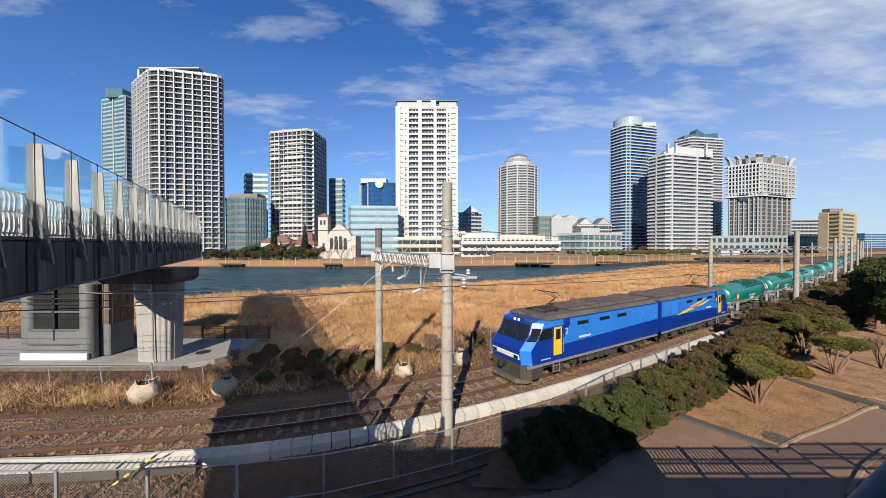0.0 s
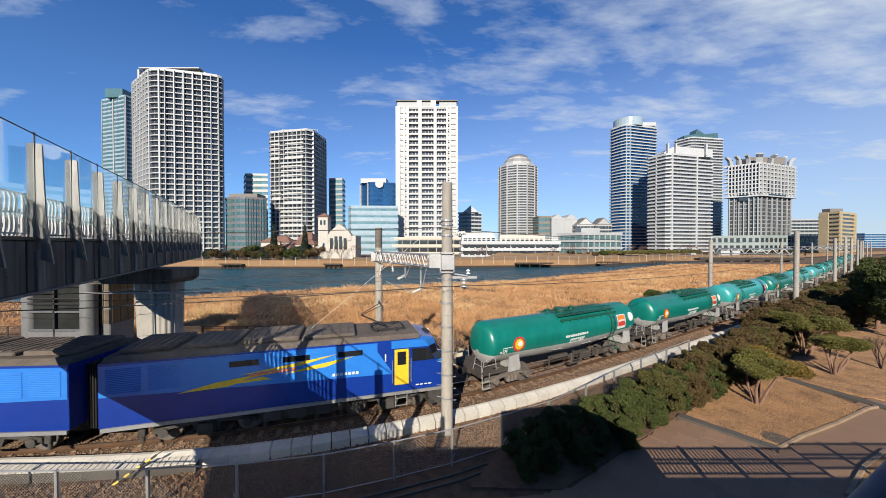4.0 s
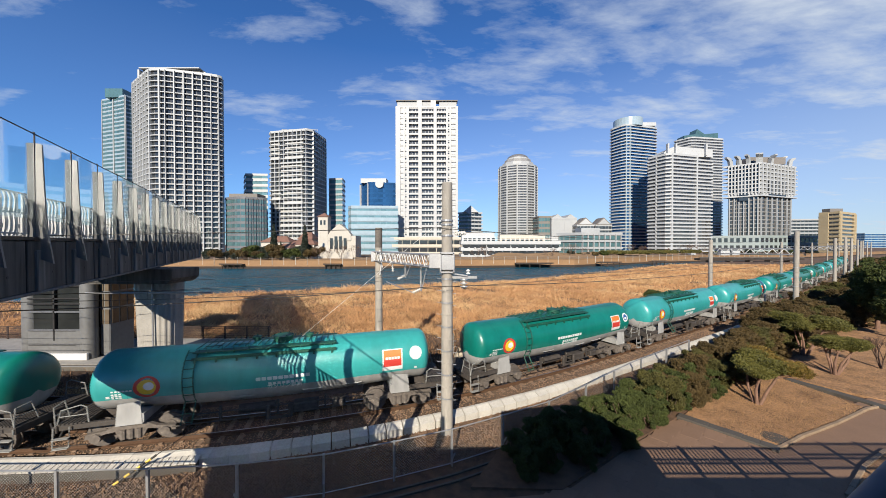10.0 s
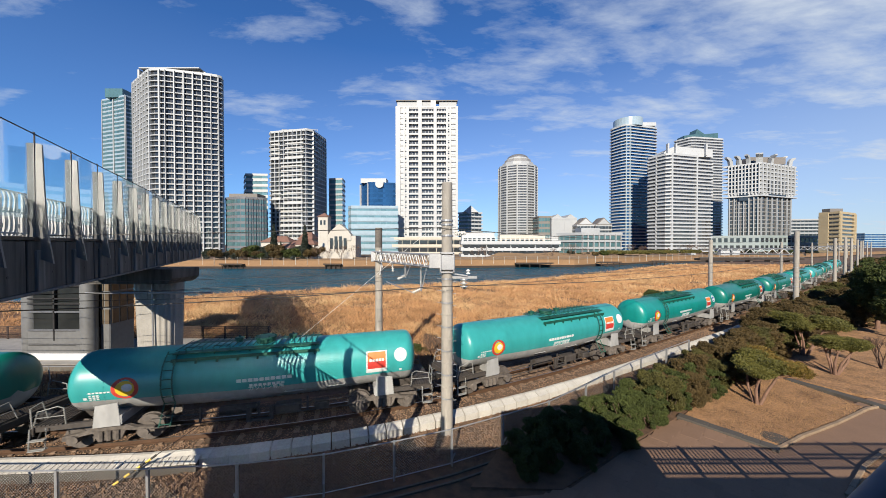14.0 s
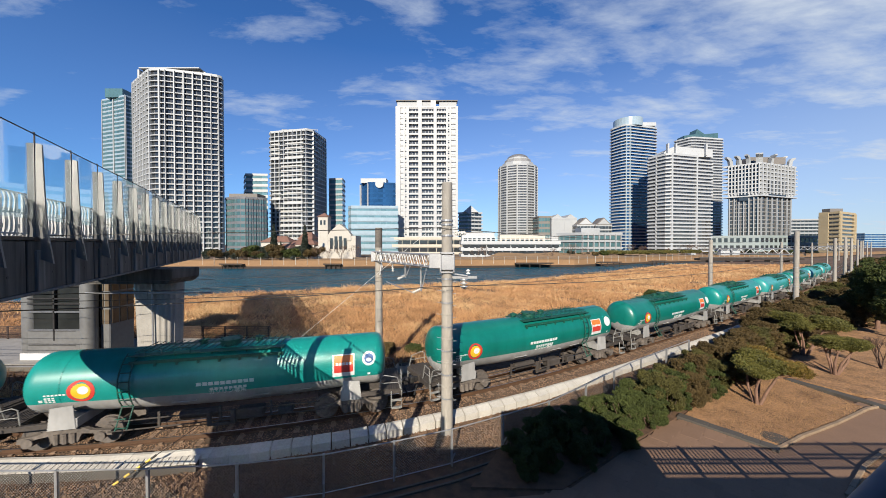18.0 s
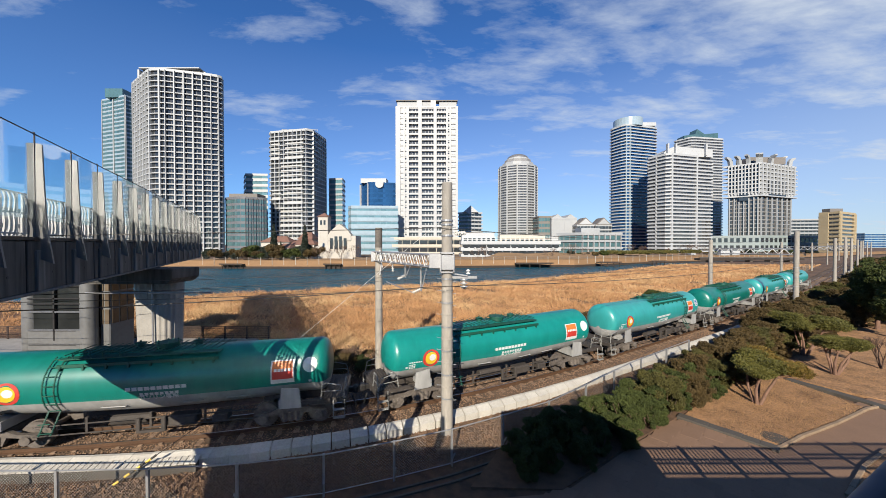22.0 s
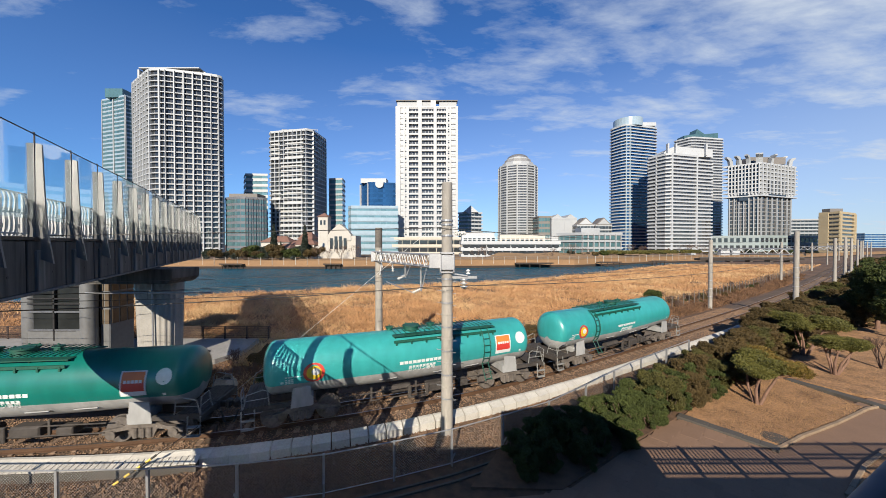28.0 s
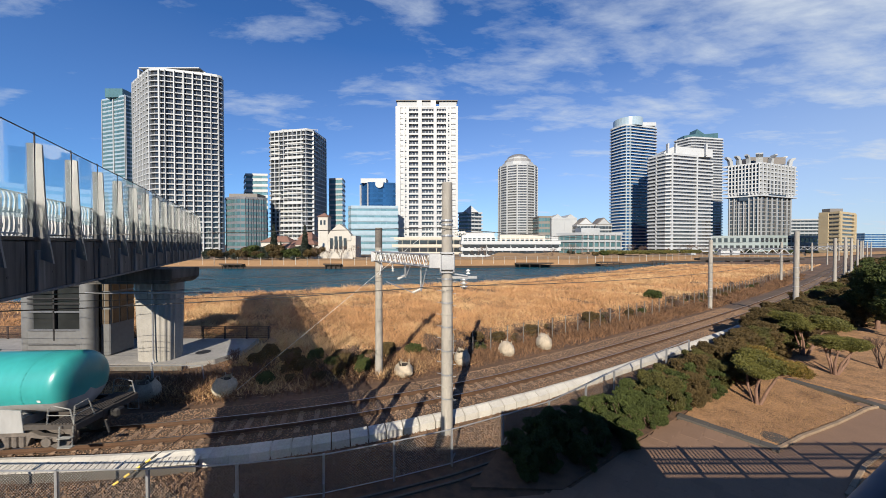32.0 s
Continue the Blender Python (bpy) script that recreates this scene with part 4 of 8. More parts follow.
        part("roof_hatch", bm, M_ROOF, u)
    bm = bm_new()
    for y in (-0.55, 0.55):
        rod(bm, (-3.9, y, 3.72), (-2.6, y, 3.72), 0.035, seg=6)
        rod(bm, (-3.6, y, 3.6), (-3.6, y, 3.78), 0.06, seg=8)
        rod(bm, (-2.8, y, 3.6), (-2.8, y, 3.78), 0.06, seg=8)
    for x in (-3.9, -3.2, -2.6):
        rod(bm, (x, -0.55, 3.74), (x, 0.55, 3.74), 0.03, seg=6)
    pg = part("pantograph", bm, M_DARK, u, "single-arm pantograph")
    bm = bm_new()
    rod(bm, (-3.2, 0, 3.76), (-2.2, 0, 4.35), 0.035, seg=6)
    rod(bm, (-2.2, -0.12, 4.35), (-3.0, -0.3, 4.82), 0.02, seg=6)
    rod(bm, (-2.2, 0.12, 4.35), (-3.0, 0.3, 4.82), 0.02, seg=6)
    part("arm", bm, M_DARK, pg)
    bm = bm_new()
    rod(bm, (-3.02, -0.75, 4.84), (-3.02, 0.75, 4.84), 0.03, seg=6)
    rod(bm, (-3.02, -0.75, 4.84), (-3.02, -0.95, 4.70), 0.02, seg=6)
    rod(bm, (-3.02, 0.75, 4.84), (-3.02, 0.95, 4.70), 0.02, seg=6)
    part("contact_bow", bm, M_DARK, pg)
    bm = bm_new()
    box(bm, (L1 + 0.14, 0, 2.0), (0.36, 1.5, 2.3))
    for k in range(4):
        box(bm, (L1 + 0.04 + k * 0.08, 0, 2.0), (0.03, 1.7, 2.5))
    part("gangway", bm, M_DARK, u)
    # the body stands lower than the sketch above: press everything over the sole bar down
    done = set()
    for o in u.children_recursive:
        if o.name.startswith(("bogie", "wheelset")) or o.data in done:
            continue
        done.add(o.data)
        if o.name.startswith("unit_lettering"):
            o.location.z = 0.98 + (o.location.z - 0.98) * 0.83
            continue
        for v in o.data.vertices:
            if v.co.z > 0.98:
                v.co.z = 0.98 + (v.co.z - 0.98) * 0.83
    return u


TONES = {"d": (M_TEAL, "dark"), "m": (M_MID, "mid"), "l": (M_MINT, "faded mint")}
ORDER = "ddldllmddmldll"
built = {}
WAGONS = []
for i, c in enumerate(ORDER):
    key = (c, i in (3, 6, 10), i < 13, i + 1 in (1, 2, 6, 8, 11, 13))
    if key not in built:
        built[key] = tank_wagon(*TONES[c], *key[1:])
        WAGONS.append(built[key])
    else:
        WAGONS.append(copy_thing(built[key], Matrix()))
LOCO_A = loco_unit(True)
LOCO_B = loco_unit(False)


# ---- overhead line poles ----
def pole_top(name, x, y, h, r, steps=True, label="round grey concrete overhead line pole"):
    p = thing(name, label, "utility pole", pose(x, y, -0.35), group="overhead line poles")
    bm = bm_new()
    rod(bm, (0, 0, 0), (0, 0, h + 0.35), r * 1.06, r * 0.94, seg=20)
    part("shaft", bm, M_POLE, p, smooth=True)
    bm = bm_new()
    rod(bm, (0, 0, h + 0.34), (0, 0, h + 0.37), r * 0.9, seg=16)
    part("cap", bm, M_CONC, p)
    if steps:
        k, z = 0, 1.4
        while z < h - 2.4:
            bm = bm_new()
            rod(bm, (0, 0, z - 0.03), (0, 0, z + 0.03), r * 1.09, seg=20)
            part("band", bm, M_POLE if k % 2 else M_GALV, p)
            bm = bm_new()
            path_rod(bm, [(-r, 0, z), (-r - 0.16, 0, z + 0.01), (-r - 0.17, 0, z + 0.05)], 0.012, 6)
            path_rod(bm, [(r, 0, z - 0.12), (r + 0.13, 0, z - 0.11)], 0.012, 6)
            part("step_bolt", bm, M_GALV, p)
            z += 0.44
            k += 1
    return p


def insulator(name, parent, a, b, r=0.07, n=4):
    a, b = Vector(a), Vector(b)
    bm = bm_new()
    rod(bm, a, b, r * 0.35, seg=8)
    for k in range(n):
        c = a.lerp(b, (k + 0.5) / n)
        d = (b - a).normalized() * 0.022
        rod(bm, c - d, c + d, r, r * 0.6, seg=12)
    return part(name, bm, M_PORC, parent, "white porcelain insulator", smooth=True)


NP = Vector((0.15, 12.2, 0))
FP = Vector((-3.44, 17.7, 0))
near_pole = pole_top("utility_pole", NP.x, NP.y, 8.96, 0.205, label="tall stained concrete pole with step bolts")
far_pole = pole_top("utility_pole", FP.x, FP.y, 7.58, 0.19, steps=False, label="slim grey concrete pole with dark cap")
bm = bm_new()
rod(bm, (0, 0, 6.9), (0, 0, 7.94), 0.187, 0.185, seg=18)
part("stained_top", bm, mat("dark stained concrete", (0.103, 0.0905, 0.0773), 0.9, vary=0.4, grain=9, stain=2), far_pole)
# brackets and gear of the near pole (its base is at -0.35)
bm = bm_new()
for z in (6.05, 6.75):
    box(bm, (0, 0, z + 0.0), (0.52, 0.5, 0.06))
for sx in (-0.24, 0.24):
    box(bm, (sx, 0, 6.4), (0.05, 0.5, 0.72))
box(bm, (-0.42, 0.1, 6.45), (0.5, 0.3, 0.55), bev=0.02)
for k in range(5):
    for sx in (-0.12, 0.0, 0.12):
        rod(bm, (sx, -0.26, 6.15 + k * 0.13), (sx, -0.29, 6.15 + k * 0.13), 0.02, seg=6)
part("clamp_bracket", bm, M_GALV, near_pole, "bolted steel clamp plates")
for z in (7.35, 7.75, 7.9):
    bm = bm_new()
    rod(bm, (0, 0, z), (0, 0, z + 0.07), 0.225, seg=20)
    box(bm, (0.24, 0, z + 0.03), (0.12, 0.06, 0.09))
    part("band", bm, M_GALV, near_pole)
bm = bm_new()
box(bm, (0.45, 0, 5.85), (1.3, 0.09, 0.09))
box(bm, (0.3, -0.1, 5.98), (0.9, 0.05, 0.05), rot=Matrix.Rotation(radians(9), 4, "Y"))
part("cross_arm", bm, M_GALV, near_pole, "galvanised cross arm")
insulator("insulator", near_pole, (0.62, 0, 5.80), (0.62, 0, 5.42), 0.15, 3)
insulator("insulator", near_pole, (0.28, 0.1, 7.45), (0.72, 0.45, 7.5), 0.09, 5)
insulator("insulator", near_pole, (0.78, 0, 5.95), (0.78, 0, 6.15), 0.09, 2)
# lattice beam between the two poles
beam = thing("lattice_beam", "galvanised lattice beam between the poles", "gantry beam")
A, B = Vector((NP.x, NP.y, 0)), Vector((FP.x, FP.y, 0))
d = (B - A).normalized()
q = Vector((-d.y, d.x, 0)) * 0.2
a0, b0 = A - d * 0.05, B + d * 0.35
for z in (5.82, 6.30):
    for sg in (-1, 1):
        bm = bm_new()
        p, r = a0 + q * sg + Vector((0, 0, z)), b0 + q * sg + Vector((0, 0, z + 0.02))
        rod(bm, p, r, 0.035, seg=4)
        part("chord", bm, M_GALV, beam)
n_web = 13
for sg in (-1, 1):
    for k in range(n_web):
        bm = bm_new()
        p, m_, r = (a0.lerp(b0, (k + f) / n_web) + q * sg for f in (0, 0.5, 1))
        path_rod(bm, [p + Vector((0, 0, 6.30)), m_ + Vector((0, 0, 5.84)), r + Vector((0, 0, 6.30))], 0.02, 5)
        part("web", bm, M_WHITEP, beam)
for k in (0, n_web):
    bm = bm_new()
    p = a0.lerp(b0, k / n_web)
    box(bm, p + Vector((0, 0, 6.06)), (0.5, 0.5, 0.55), bev=0.02)
    part("end_plate", bm, M_GALV, beam)
# droppers, pull-off and registration arm over the track
hang = thing("registration_arm", "hanging wire support with white insulators", "wire support")
for f, z1 in ((0.30, 4.75), (0.52, 5.2)):
    p = A.lerp(B, f)
    bm = bm_new()
    rod(bm, p + Vector((0, 0, 5.82)), p + Vector((0, 0, z1)), 0.045, seg=8)
    path_rod(bm, [p + Vector((0.25, 0, 5.8)), p + Vector((0.05, 0, z1 + 0.1))], 0.025, 6)
    part("drop_tube", bm, M_GALV, hang)
    insulator("insulator", hang, p + Vector((0, 0, z1 + 0.1)), p + Vector((-0.35, 0, z1 - 0.06)), 0.09, 4)
p = A.lerp(B, 0.74)
insulator("insulator", hang, p + Vector((0, 0, 5.8)), p + Vector((0.05, 0, 5.35)), 0.09, 4)
bm = bm_new()
rod(bm, A.lerp(B, 0.30) + Vector((-0.35, 0, 4.7)), A.lerp(B, 0.62) + Vector((-0.6, 0, 4.95)), 0.025, seg=6)
part("steady_arm", bm, M_GALV, hang)
bm = bm_new()
p = B + Vector((0.05, -0.2, 0))
path_rod(bm, [p + Vector((0.05, 0, 6.4)), p + Vector((0.15, -0.1, 5.7)), p + Vector((0.05, 0, 5.1))], 0.035, 6)
path_rod(bm, [p + Vector((-0.05, 0, 6.35)), p + Vector((0.2, -0.05, 5.5))], 0.03, 6)
part("stay", bm, M_WHITEP, hang)

# guy wire from the near pole down to the left, with striped guard
guy = thing("guy_wire", "thin pale guy wire with striped guard", "guy wire")
top = NP + Vector((-0.2, 0, 7.6))
foot = Vector((-8.94, 14.28, 0.4))
bm = bm_new()
rod(bm, top, foot, 0.007, seg=5)
part("wire", bm, M_WHITEP, guy)
foot2 = Vector((-9.7, 9.38, -0.35))
top2 = Vector((-7.83, 10.48, 0.9))
bm = bm_new()
rod(bm, foot2, top2, 0.012, seg=5)
part("wire", bm, M_DARK, guy)
for k in range(9):
    bm = bm_new()
    a, b = foot2.lerp(top2, 0.03 + k * 0.055), foot2.lerp(top2, 0.03 + (k + 1) * 0.055)
    rod(bm, a, b, 0.035, seg=10)
    part("guard_band", bm, M_YELLOW if k % 2 else M_DARK, guy)

# running wires: contact, messenger and feeders along the track
lines = thing("overhead_wires", "dark thin overhead wires along the railway", "overhead wires")
GANTRY = [-62.0, -18.4, 19.0, 62.0, 106.0, 150.0, 200.0, 250.0]
for off, z, sag, r in ((0.0, 4.75, 0.02, 0.012), (0.0, 5.35, 0.45, 0.012), (-1.6, 5.0, 0.25, 0.010), (-3.4, 5.3, 0.3, 0.012), (3.2, 5.25, 0.35, 0.014), (2.9, 7.3, 0.5, 0.012)):
    bm = bm_new()
    pts = []
    for a, b in zip(GANTRY, GANTRY[1:]):
        for k in range(10):
            f = k / 10
            s = a + (b - a) * f
            pts.append((*line(s, off)[:2], z - sag * 4 * f * (1 - f)))
    path_rod(bm, pts, r, 4)
    part("wire", bm, M_WIRE, lines)
bm = bm_new()
for s in range(-36, 60, 4):
    x, y, _ = line(s, 0)
    f = 0.5
    rod(bm, (x, y, 4.75), (x, y, 5.05), 0.006, seg=4)
part("dropper", bm, M_WIRE, lines)

# gantries down the line
for i, s in enumerate(GANTRY[2:]):
    o0, o1 = (-2.73, 3.74) if i == 0 else (-4.2, 3.4)
    x0, y0, a = line(s, o0)
    x1, y1, _ = line(s, o1)
    pole_top("utility_pole", x0, y0, 7.2, 0.19, steps=i < 1, label="concrete line pole beside the reed field")
    pole_top("utility_pole", x1, y1, 7.9, 0.20, steps=i < 1, label="concrete line pole beside the hedge")
    g = thing("lattice_beam", "galvanised lattice beam across the track", "gantry beam")
    for z in (5.75, 6.3):
        bm = bm_new()
        rod(bm, (x0, y0, z), (x1, y1, z), 0.06, seg=4)
        part("chord", bm, M_GALV, g)
    for k in range(8):
        p, m_, r = (Vector((x0, y0, 0)).lerp(Vector((x1, y1, 0)), (k + f) / 8) for f in (0, 0.5, 1))
        bm = bm_new()
        path_rod(bm, [p + Vector((0, 0, 6.3)), m_ + Vector((0, 0, 5.78)), r + Vector((0, 0, 6.3))], 0.04, 4)
        part("web", bm, M_WHITEP, g)
for s, o, h in ((48.0, 3.3, 7.6), (78.0, 3.4, 7.9), (84, -4.6, 7.4), (128, 3.4, 7.6)):
    x, y, _ = line(s, o)
    pole_top("utility_pole", x, y, h, 0.19, steps=False, label="concrete line pole along the railway")


# ---- footbridge over the railway ----
M_POSTW = mat("pale grey fin paint", (0.0893, 0.0905, 0.0905), 0.5, vary=0.25, grain=9, stain=1.5, stretch=(1, 1, 0.3))
M_SCREEN = glass("screen glass", (0.85, 0.93, 0.95), alpha_t=1.0, rough=0.02, vary=0.05)
M_SCREEN.node_tree.nodes["Principled BSDF"].inputs["IOR"].default_value = 1.5
M_POSTDK = mat("grey post paint", (0.0837, 0.0869, 0.0869), 0.5, vary=0.3, grain=9, stain=1.5, stretch=(1, 1, 0.3))
M_STREAK = mat("pale streaked rib concrete", (0.129, 0.123, 0.113), 0.85, vary=0.6, grain=4, stain=1.1, stretch=(1.6, 1.6, 0.15), bump=0.2)
M_LOUV = mat("white railing paint", (0.386, 0.397, 0.391), 0.5, vary=0.12, grain=10, stain=1.5)
bridge = thing("footbridge", "grey concrete footbridge with glass screens and white railings", "footbridge", pose(-10.6, 8.64, 0, 0, 0, 119.25))
# local x runs away along the bridge, local -y faces the railway side (towards +x of the world)
BL0, BL1, BW = -16.0, 28.0, 3.5


def fin_profile():
    return [(0.06, 6.32), (0.29, 6.20), (0.25, 6.55), (0.195, 7.0), (0.16, 7.6), (0.13, 8.5), (0.11, 9.32), (0.0, 9.35), (-0.02, 8.3), (-0.06, 7.2), (-0.05, 6.9), (0.06, 6.86)]


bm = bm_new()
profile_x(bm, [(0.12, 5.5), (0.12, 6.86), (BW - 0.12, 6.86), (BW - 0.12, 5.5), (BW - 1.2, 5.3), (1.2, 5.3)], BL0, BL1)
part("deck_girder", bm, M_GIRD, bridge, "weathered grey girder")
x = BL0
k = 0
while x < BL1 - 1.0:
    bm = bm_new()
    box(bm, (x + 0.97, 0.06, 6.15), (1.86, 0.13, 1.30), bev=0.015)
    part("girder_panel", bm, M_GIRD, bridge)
    x += 1.94
bm = bm_new()
box(bm, ((BL0 + BL1) / 2, 0.1, 6.86), (BL1 - BL0, 0.28, 0.08))
part("kerb_strip", bm, M_DARK, bridge)
bm = bm_new()
box(bm, ((BL0 + BL1) / 2, 0.05, 5.46), (BL1 - BL0, 0.22, 0.07), bev=0.01)
part("lower_flange", bm, M_STREAK, bridge, "pale streaked lower flange")
bm = bm_new()
pts = fin_profile()
a = [bm.verts.new((-0.035, -u, z)) for u, z in pts]
b = [bm.verts.new((0.035, -u, z)) for u, z in pts]
for i in range(len(pts)):
    j = (i + 1) % len(pts)
    bm.faces.new((a[i], a[j], b[j], b[i]))
bm.faces.new(a)
bm.faces.new(b[::-1])
bmesh.ops.recalc_face_normals(bm, faces=bm.faces[:])
fin_me = mesh_of("fin", bm, M_POSTW)
bm = bm_new()
for x0, x1, y0, y1 in ((-0.055, -0.02, 0.02, 0.16), (-0.012, 0.02, 0.03, 0.15), (0.028, 0.06, 0.02, 0.16)):
    profile_y(bm, [(x0, 6.6), (x1, 6.6), (x1, 9.33), (x0, 9.33)], y0, y1)
fin2_me = mesh_of("fin_backing", bm, M_POSTDK)
bm = bm_new()
box(bm, (0, -0.02, 6.03), (0.34, 0.10, 1.06), bev=0.02)
rib_me = mesh_of("girder_rib", bm, M_STREAK)
bm = bm_new()
rod(bm, (0, 0.0, 5.95), (0, -0.012, 5.95), 0.035, seg=10)
weep_me = mesh_of("weep_hole", bm, M_DARK)
bm = bm_new()
box(bm, (0, 0.04, 9.43), (0.03, 0.03, 0.42))
stub_me = mesh_of("glass_clip", bm, M_DARK)
bm = bm_new()
box(bm, (0.97, 0.04, 8.47), (1.84, 0.016, 2.2))
glass_me = mesh_of("glass_pane", bm, M_SCREEN)
bm = bm_new()
box(bm, (0.97, 0.04, 9.585), (1.9, 0.03, 0.025))
gtop_me = mesh_of("top_trim", bm, M_DARK)
bm = bm_new()
for z in (7.0, 7.52, 8.03):
    box(bm, (0.97, 0.32, z), (1.9, 0.04, 0.045), bev=0.01)
for x0 in (0.12, 1.82):
    box(bm, (x0, 0.32, 7.5), (0.05, 0.05, 1.1), bev=0.012)
rail_me = mesh_of("railing_rail", bm, M_LOUV)
bm = bm_new()
wave = [(0.32, 6.95), (0.29, 7.08), (0.28, 7.3), (0.31, 7.5), (0.285, 7.68), (0.28, 7.86), (0.31, 8.0), (0.38, 8.05)]
rings = [[bm.verts.new((dx, y + dy, z)) for dx, dy in ((-0.045, 0), (0.045, 0), (0.045, 0.025), (-0.045, 0.025))] for y, z in wave]
for r0, r1 in zip(rings, rings[1:]):
    for k in range(4):
        bm.faces.new((r0[k], r0[(k + 1) % 4], r1[(k + 1) % 4], r1[k]))
bm.faces.new(rings[0][::-1])
bm.faces.new(rings[-1])
bar_me = mesh_of("baluster", bm, M_LOUV, smooth=True)
xk = -15.5
count = 0
while xk < BL1 - 0.3:
    f = piece("fin", fin_me, bridge, pose(xk, 0, 0))
    piece("fin_backing", fin2_me, f)
    piece("glass_clip", stub_me, f)
    rib = piece("girder_rib", rib_me, bridge, pose(xk, 0, 0))
    piece("weep_hole", weep_me, bridge, pose(xk + 0.7, 0, 0))
    if xk < BL1 - 1.5:
        g = piece("glass_pane", glass_me, bridge, pose(xk, 0, 0))
        g.visible_shadow = False
        piece("top_trim", gtop_me, g)
        r = piece("railing", rail_me, bridge, pose(xk, 0, 0))
        for j in range(9):
            piece("baluster", bar_me, r, pose(0.22 + j * 0.188, 0, 0))
    xk += 1.94
    count += 1
# the far side railing
bm = bm_new()
for z in (6.95, 7.45, 8.05):
    box(bm, ((BL0 + BL1) / 2, BW - 0.25, z), (BL1 - BL0, 0.06, 0.13))
k = BL0
while k < BL1:
    box(bm, (k, BW - 0.25, 7.5), (0.18, 0.05, 1.1))
    k += 0.24
fr = part("far_railing", bm, M_LOUV, bridge)
tagged(fr, kind="stuff")
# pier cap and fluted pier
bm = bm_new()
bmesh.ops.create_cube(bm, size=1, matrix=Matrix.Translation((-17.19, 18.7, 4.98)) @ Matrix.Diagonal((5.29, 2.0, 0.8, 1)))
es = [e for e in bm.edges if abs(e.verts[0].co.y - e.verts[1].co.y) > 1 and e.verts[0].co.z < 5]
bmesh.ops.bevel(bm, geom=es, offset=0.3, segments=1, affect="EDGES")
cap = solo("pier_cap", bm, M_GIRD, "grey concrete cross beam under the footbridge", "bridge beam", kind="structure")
pier = thing("bridge_pier", "fluted pale concrete oval bridge pier", "bridge pier", pose(-16.79, 19.6, 0), kind="structure")
bm = bm_new()
ring_lo, ring_hi = [], []
for k in range(72):
    t = 2 * math.pi * k / 72
    c, s_ = math.cos(t), math.sin(t)
    rr = 1 - (0.035 if k % 4 < 2 else 0)
    px_, py_ = 1.08 * rr * math.copysign(abs(c) ** 0.7, c), 0.85 * rr * math.copysign(abs(s_) ** 0.7, s_)
    ring_lo.append(bm.verts.new((px_ * 0.92, py_ * 0.92, -0.4)))
    ring_hi.append(bm.verts.new((px_ * 1.05, py_ * 1.05, 4.7)))
for k in range(72):
    j = (k + 1) % 72
    bm.faces.new((ring_lo[k], ring_lo[j], ring_hi[j], ring_hi[k]))
bm.faces.new(ring_hi)
part("shaft", bm, M_CONC, pier)
bm = bm_new()
path_rod(bm, [(0.35, -0.95, 4.6), (0.35, -0.92, 0.2), (0.55, -1.1, -0.3)], 0.045, 8)
part("drain_pipe", bm, M_GALV, pier)
# platform below the bridge
bm = bm_new()
prism(bm, [(-60, 18.5), (-14.6, 18.5), (-13.4, 19.3), (-12.7, 21.0), (-13.2, 23.6), (-60, 23.6)], -0.5, -0.02)
M_EDGE = mat("stained concrete upstand", (0.103, 0.0931, 0.0773), 0.85, vary=0.4, grain=6, stain=1.0)
plaza = solo("plaza", bm, mat("pale paving", (0.238, 0.229, 0.212), 0.85, vary=0.25, grain=8, stain=0.8), "pale paved landing under the footbridge", "paving", kind="structure")
bm = bm_new()
rod(bm, (-14.98, 20.57, -0.02), (-14.98, 20.57, 0.0), 0.4, seg=20)
solo("manhole_cover", bm, M_DARK, "dark round manhole cover in the paving", "manhole cover")
bm = bm_new()
box(bm, (0, 0, 0), (46, 0.22, 0.30))
solo("plaza_edge", bm, M_EDGE, "concrete upstand along the paved landing", "low wall", pose(-37.5, 18.35, -0.18), kind="structure")
# sagging mesh fence before the landing
verge_fence = thing("verge_fence", "weathered mesh fence with galvanised posts in the weeds", "fence")
VF = [(-24.6 + k * 2.52, 16.3 + 0.05 * k) for k in range(6)]
for k, (x, y) in enumerate(VF):
    bm = bm_new()
    h = 0.98 if k == 4 else 0.85
    q = 0.05 if k == 4 else 0.028
    rod(bm, (x, y, -0.4), (x - 0.12, y, h - 0.2), q, seg=8)
    part("post", bm, M_GALV, verge_fence)
for k in range(5):
    (xa, ya), (xb, yb) = VF[k], VF[k + 1]
    bm = bm_new()
    rod(bm, (xa - 0.1, ya, 0.62), (xb - 0.1, yb, 0.62), 0.022, seg=6)
    part("top_rail", bm, M_GALV, verge_fence)
    bm = bm_new()
    for j in range(22):
        u = j / 22
        for du in (0.36, -0.36):
            v = min(1.0, max(0.0, u + du))
            f = abs(v - u) / 0.36
            rod(bm, (xa + (xb - xa) * u - 0.08, ya, -0.34), (xa + (xb - xa) * v - 0.08, ya, -0.34 + 0.94 * f), 0.0022, seg=3, caps=False)
    part("mesh_panel", bm, M_ROOF, verge_fence, "rusty wire mesh")
# dark slatted fence behind
slat_fence = thing("slat_fence", "dark brown horizontal-slat fence", "fence")
M_BROWN = mat("dark brown slats", (0.0354, 0.0193, 0.0129), 0.7, vary=0.35, grain=9, stain=2)
for k in range(22):
    bm = bm_new()
    box(bm, (-45 + k * 1.55, 23.5, 0.4), (0.08, 0.08, 0.98))
    part("post", bm, M_BROWN, slat_fence)
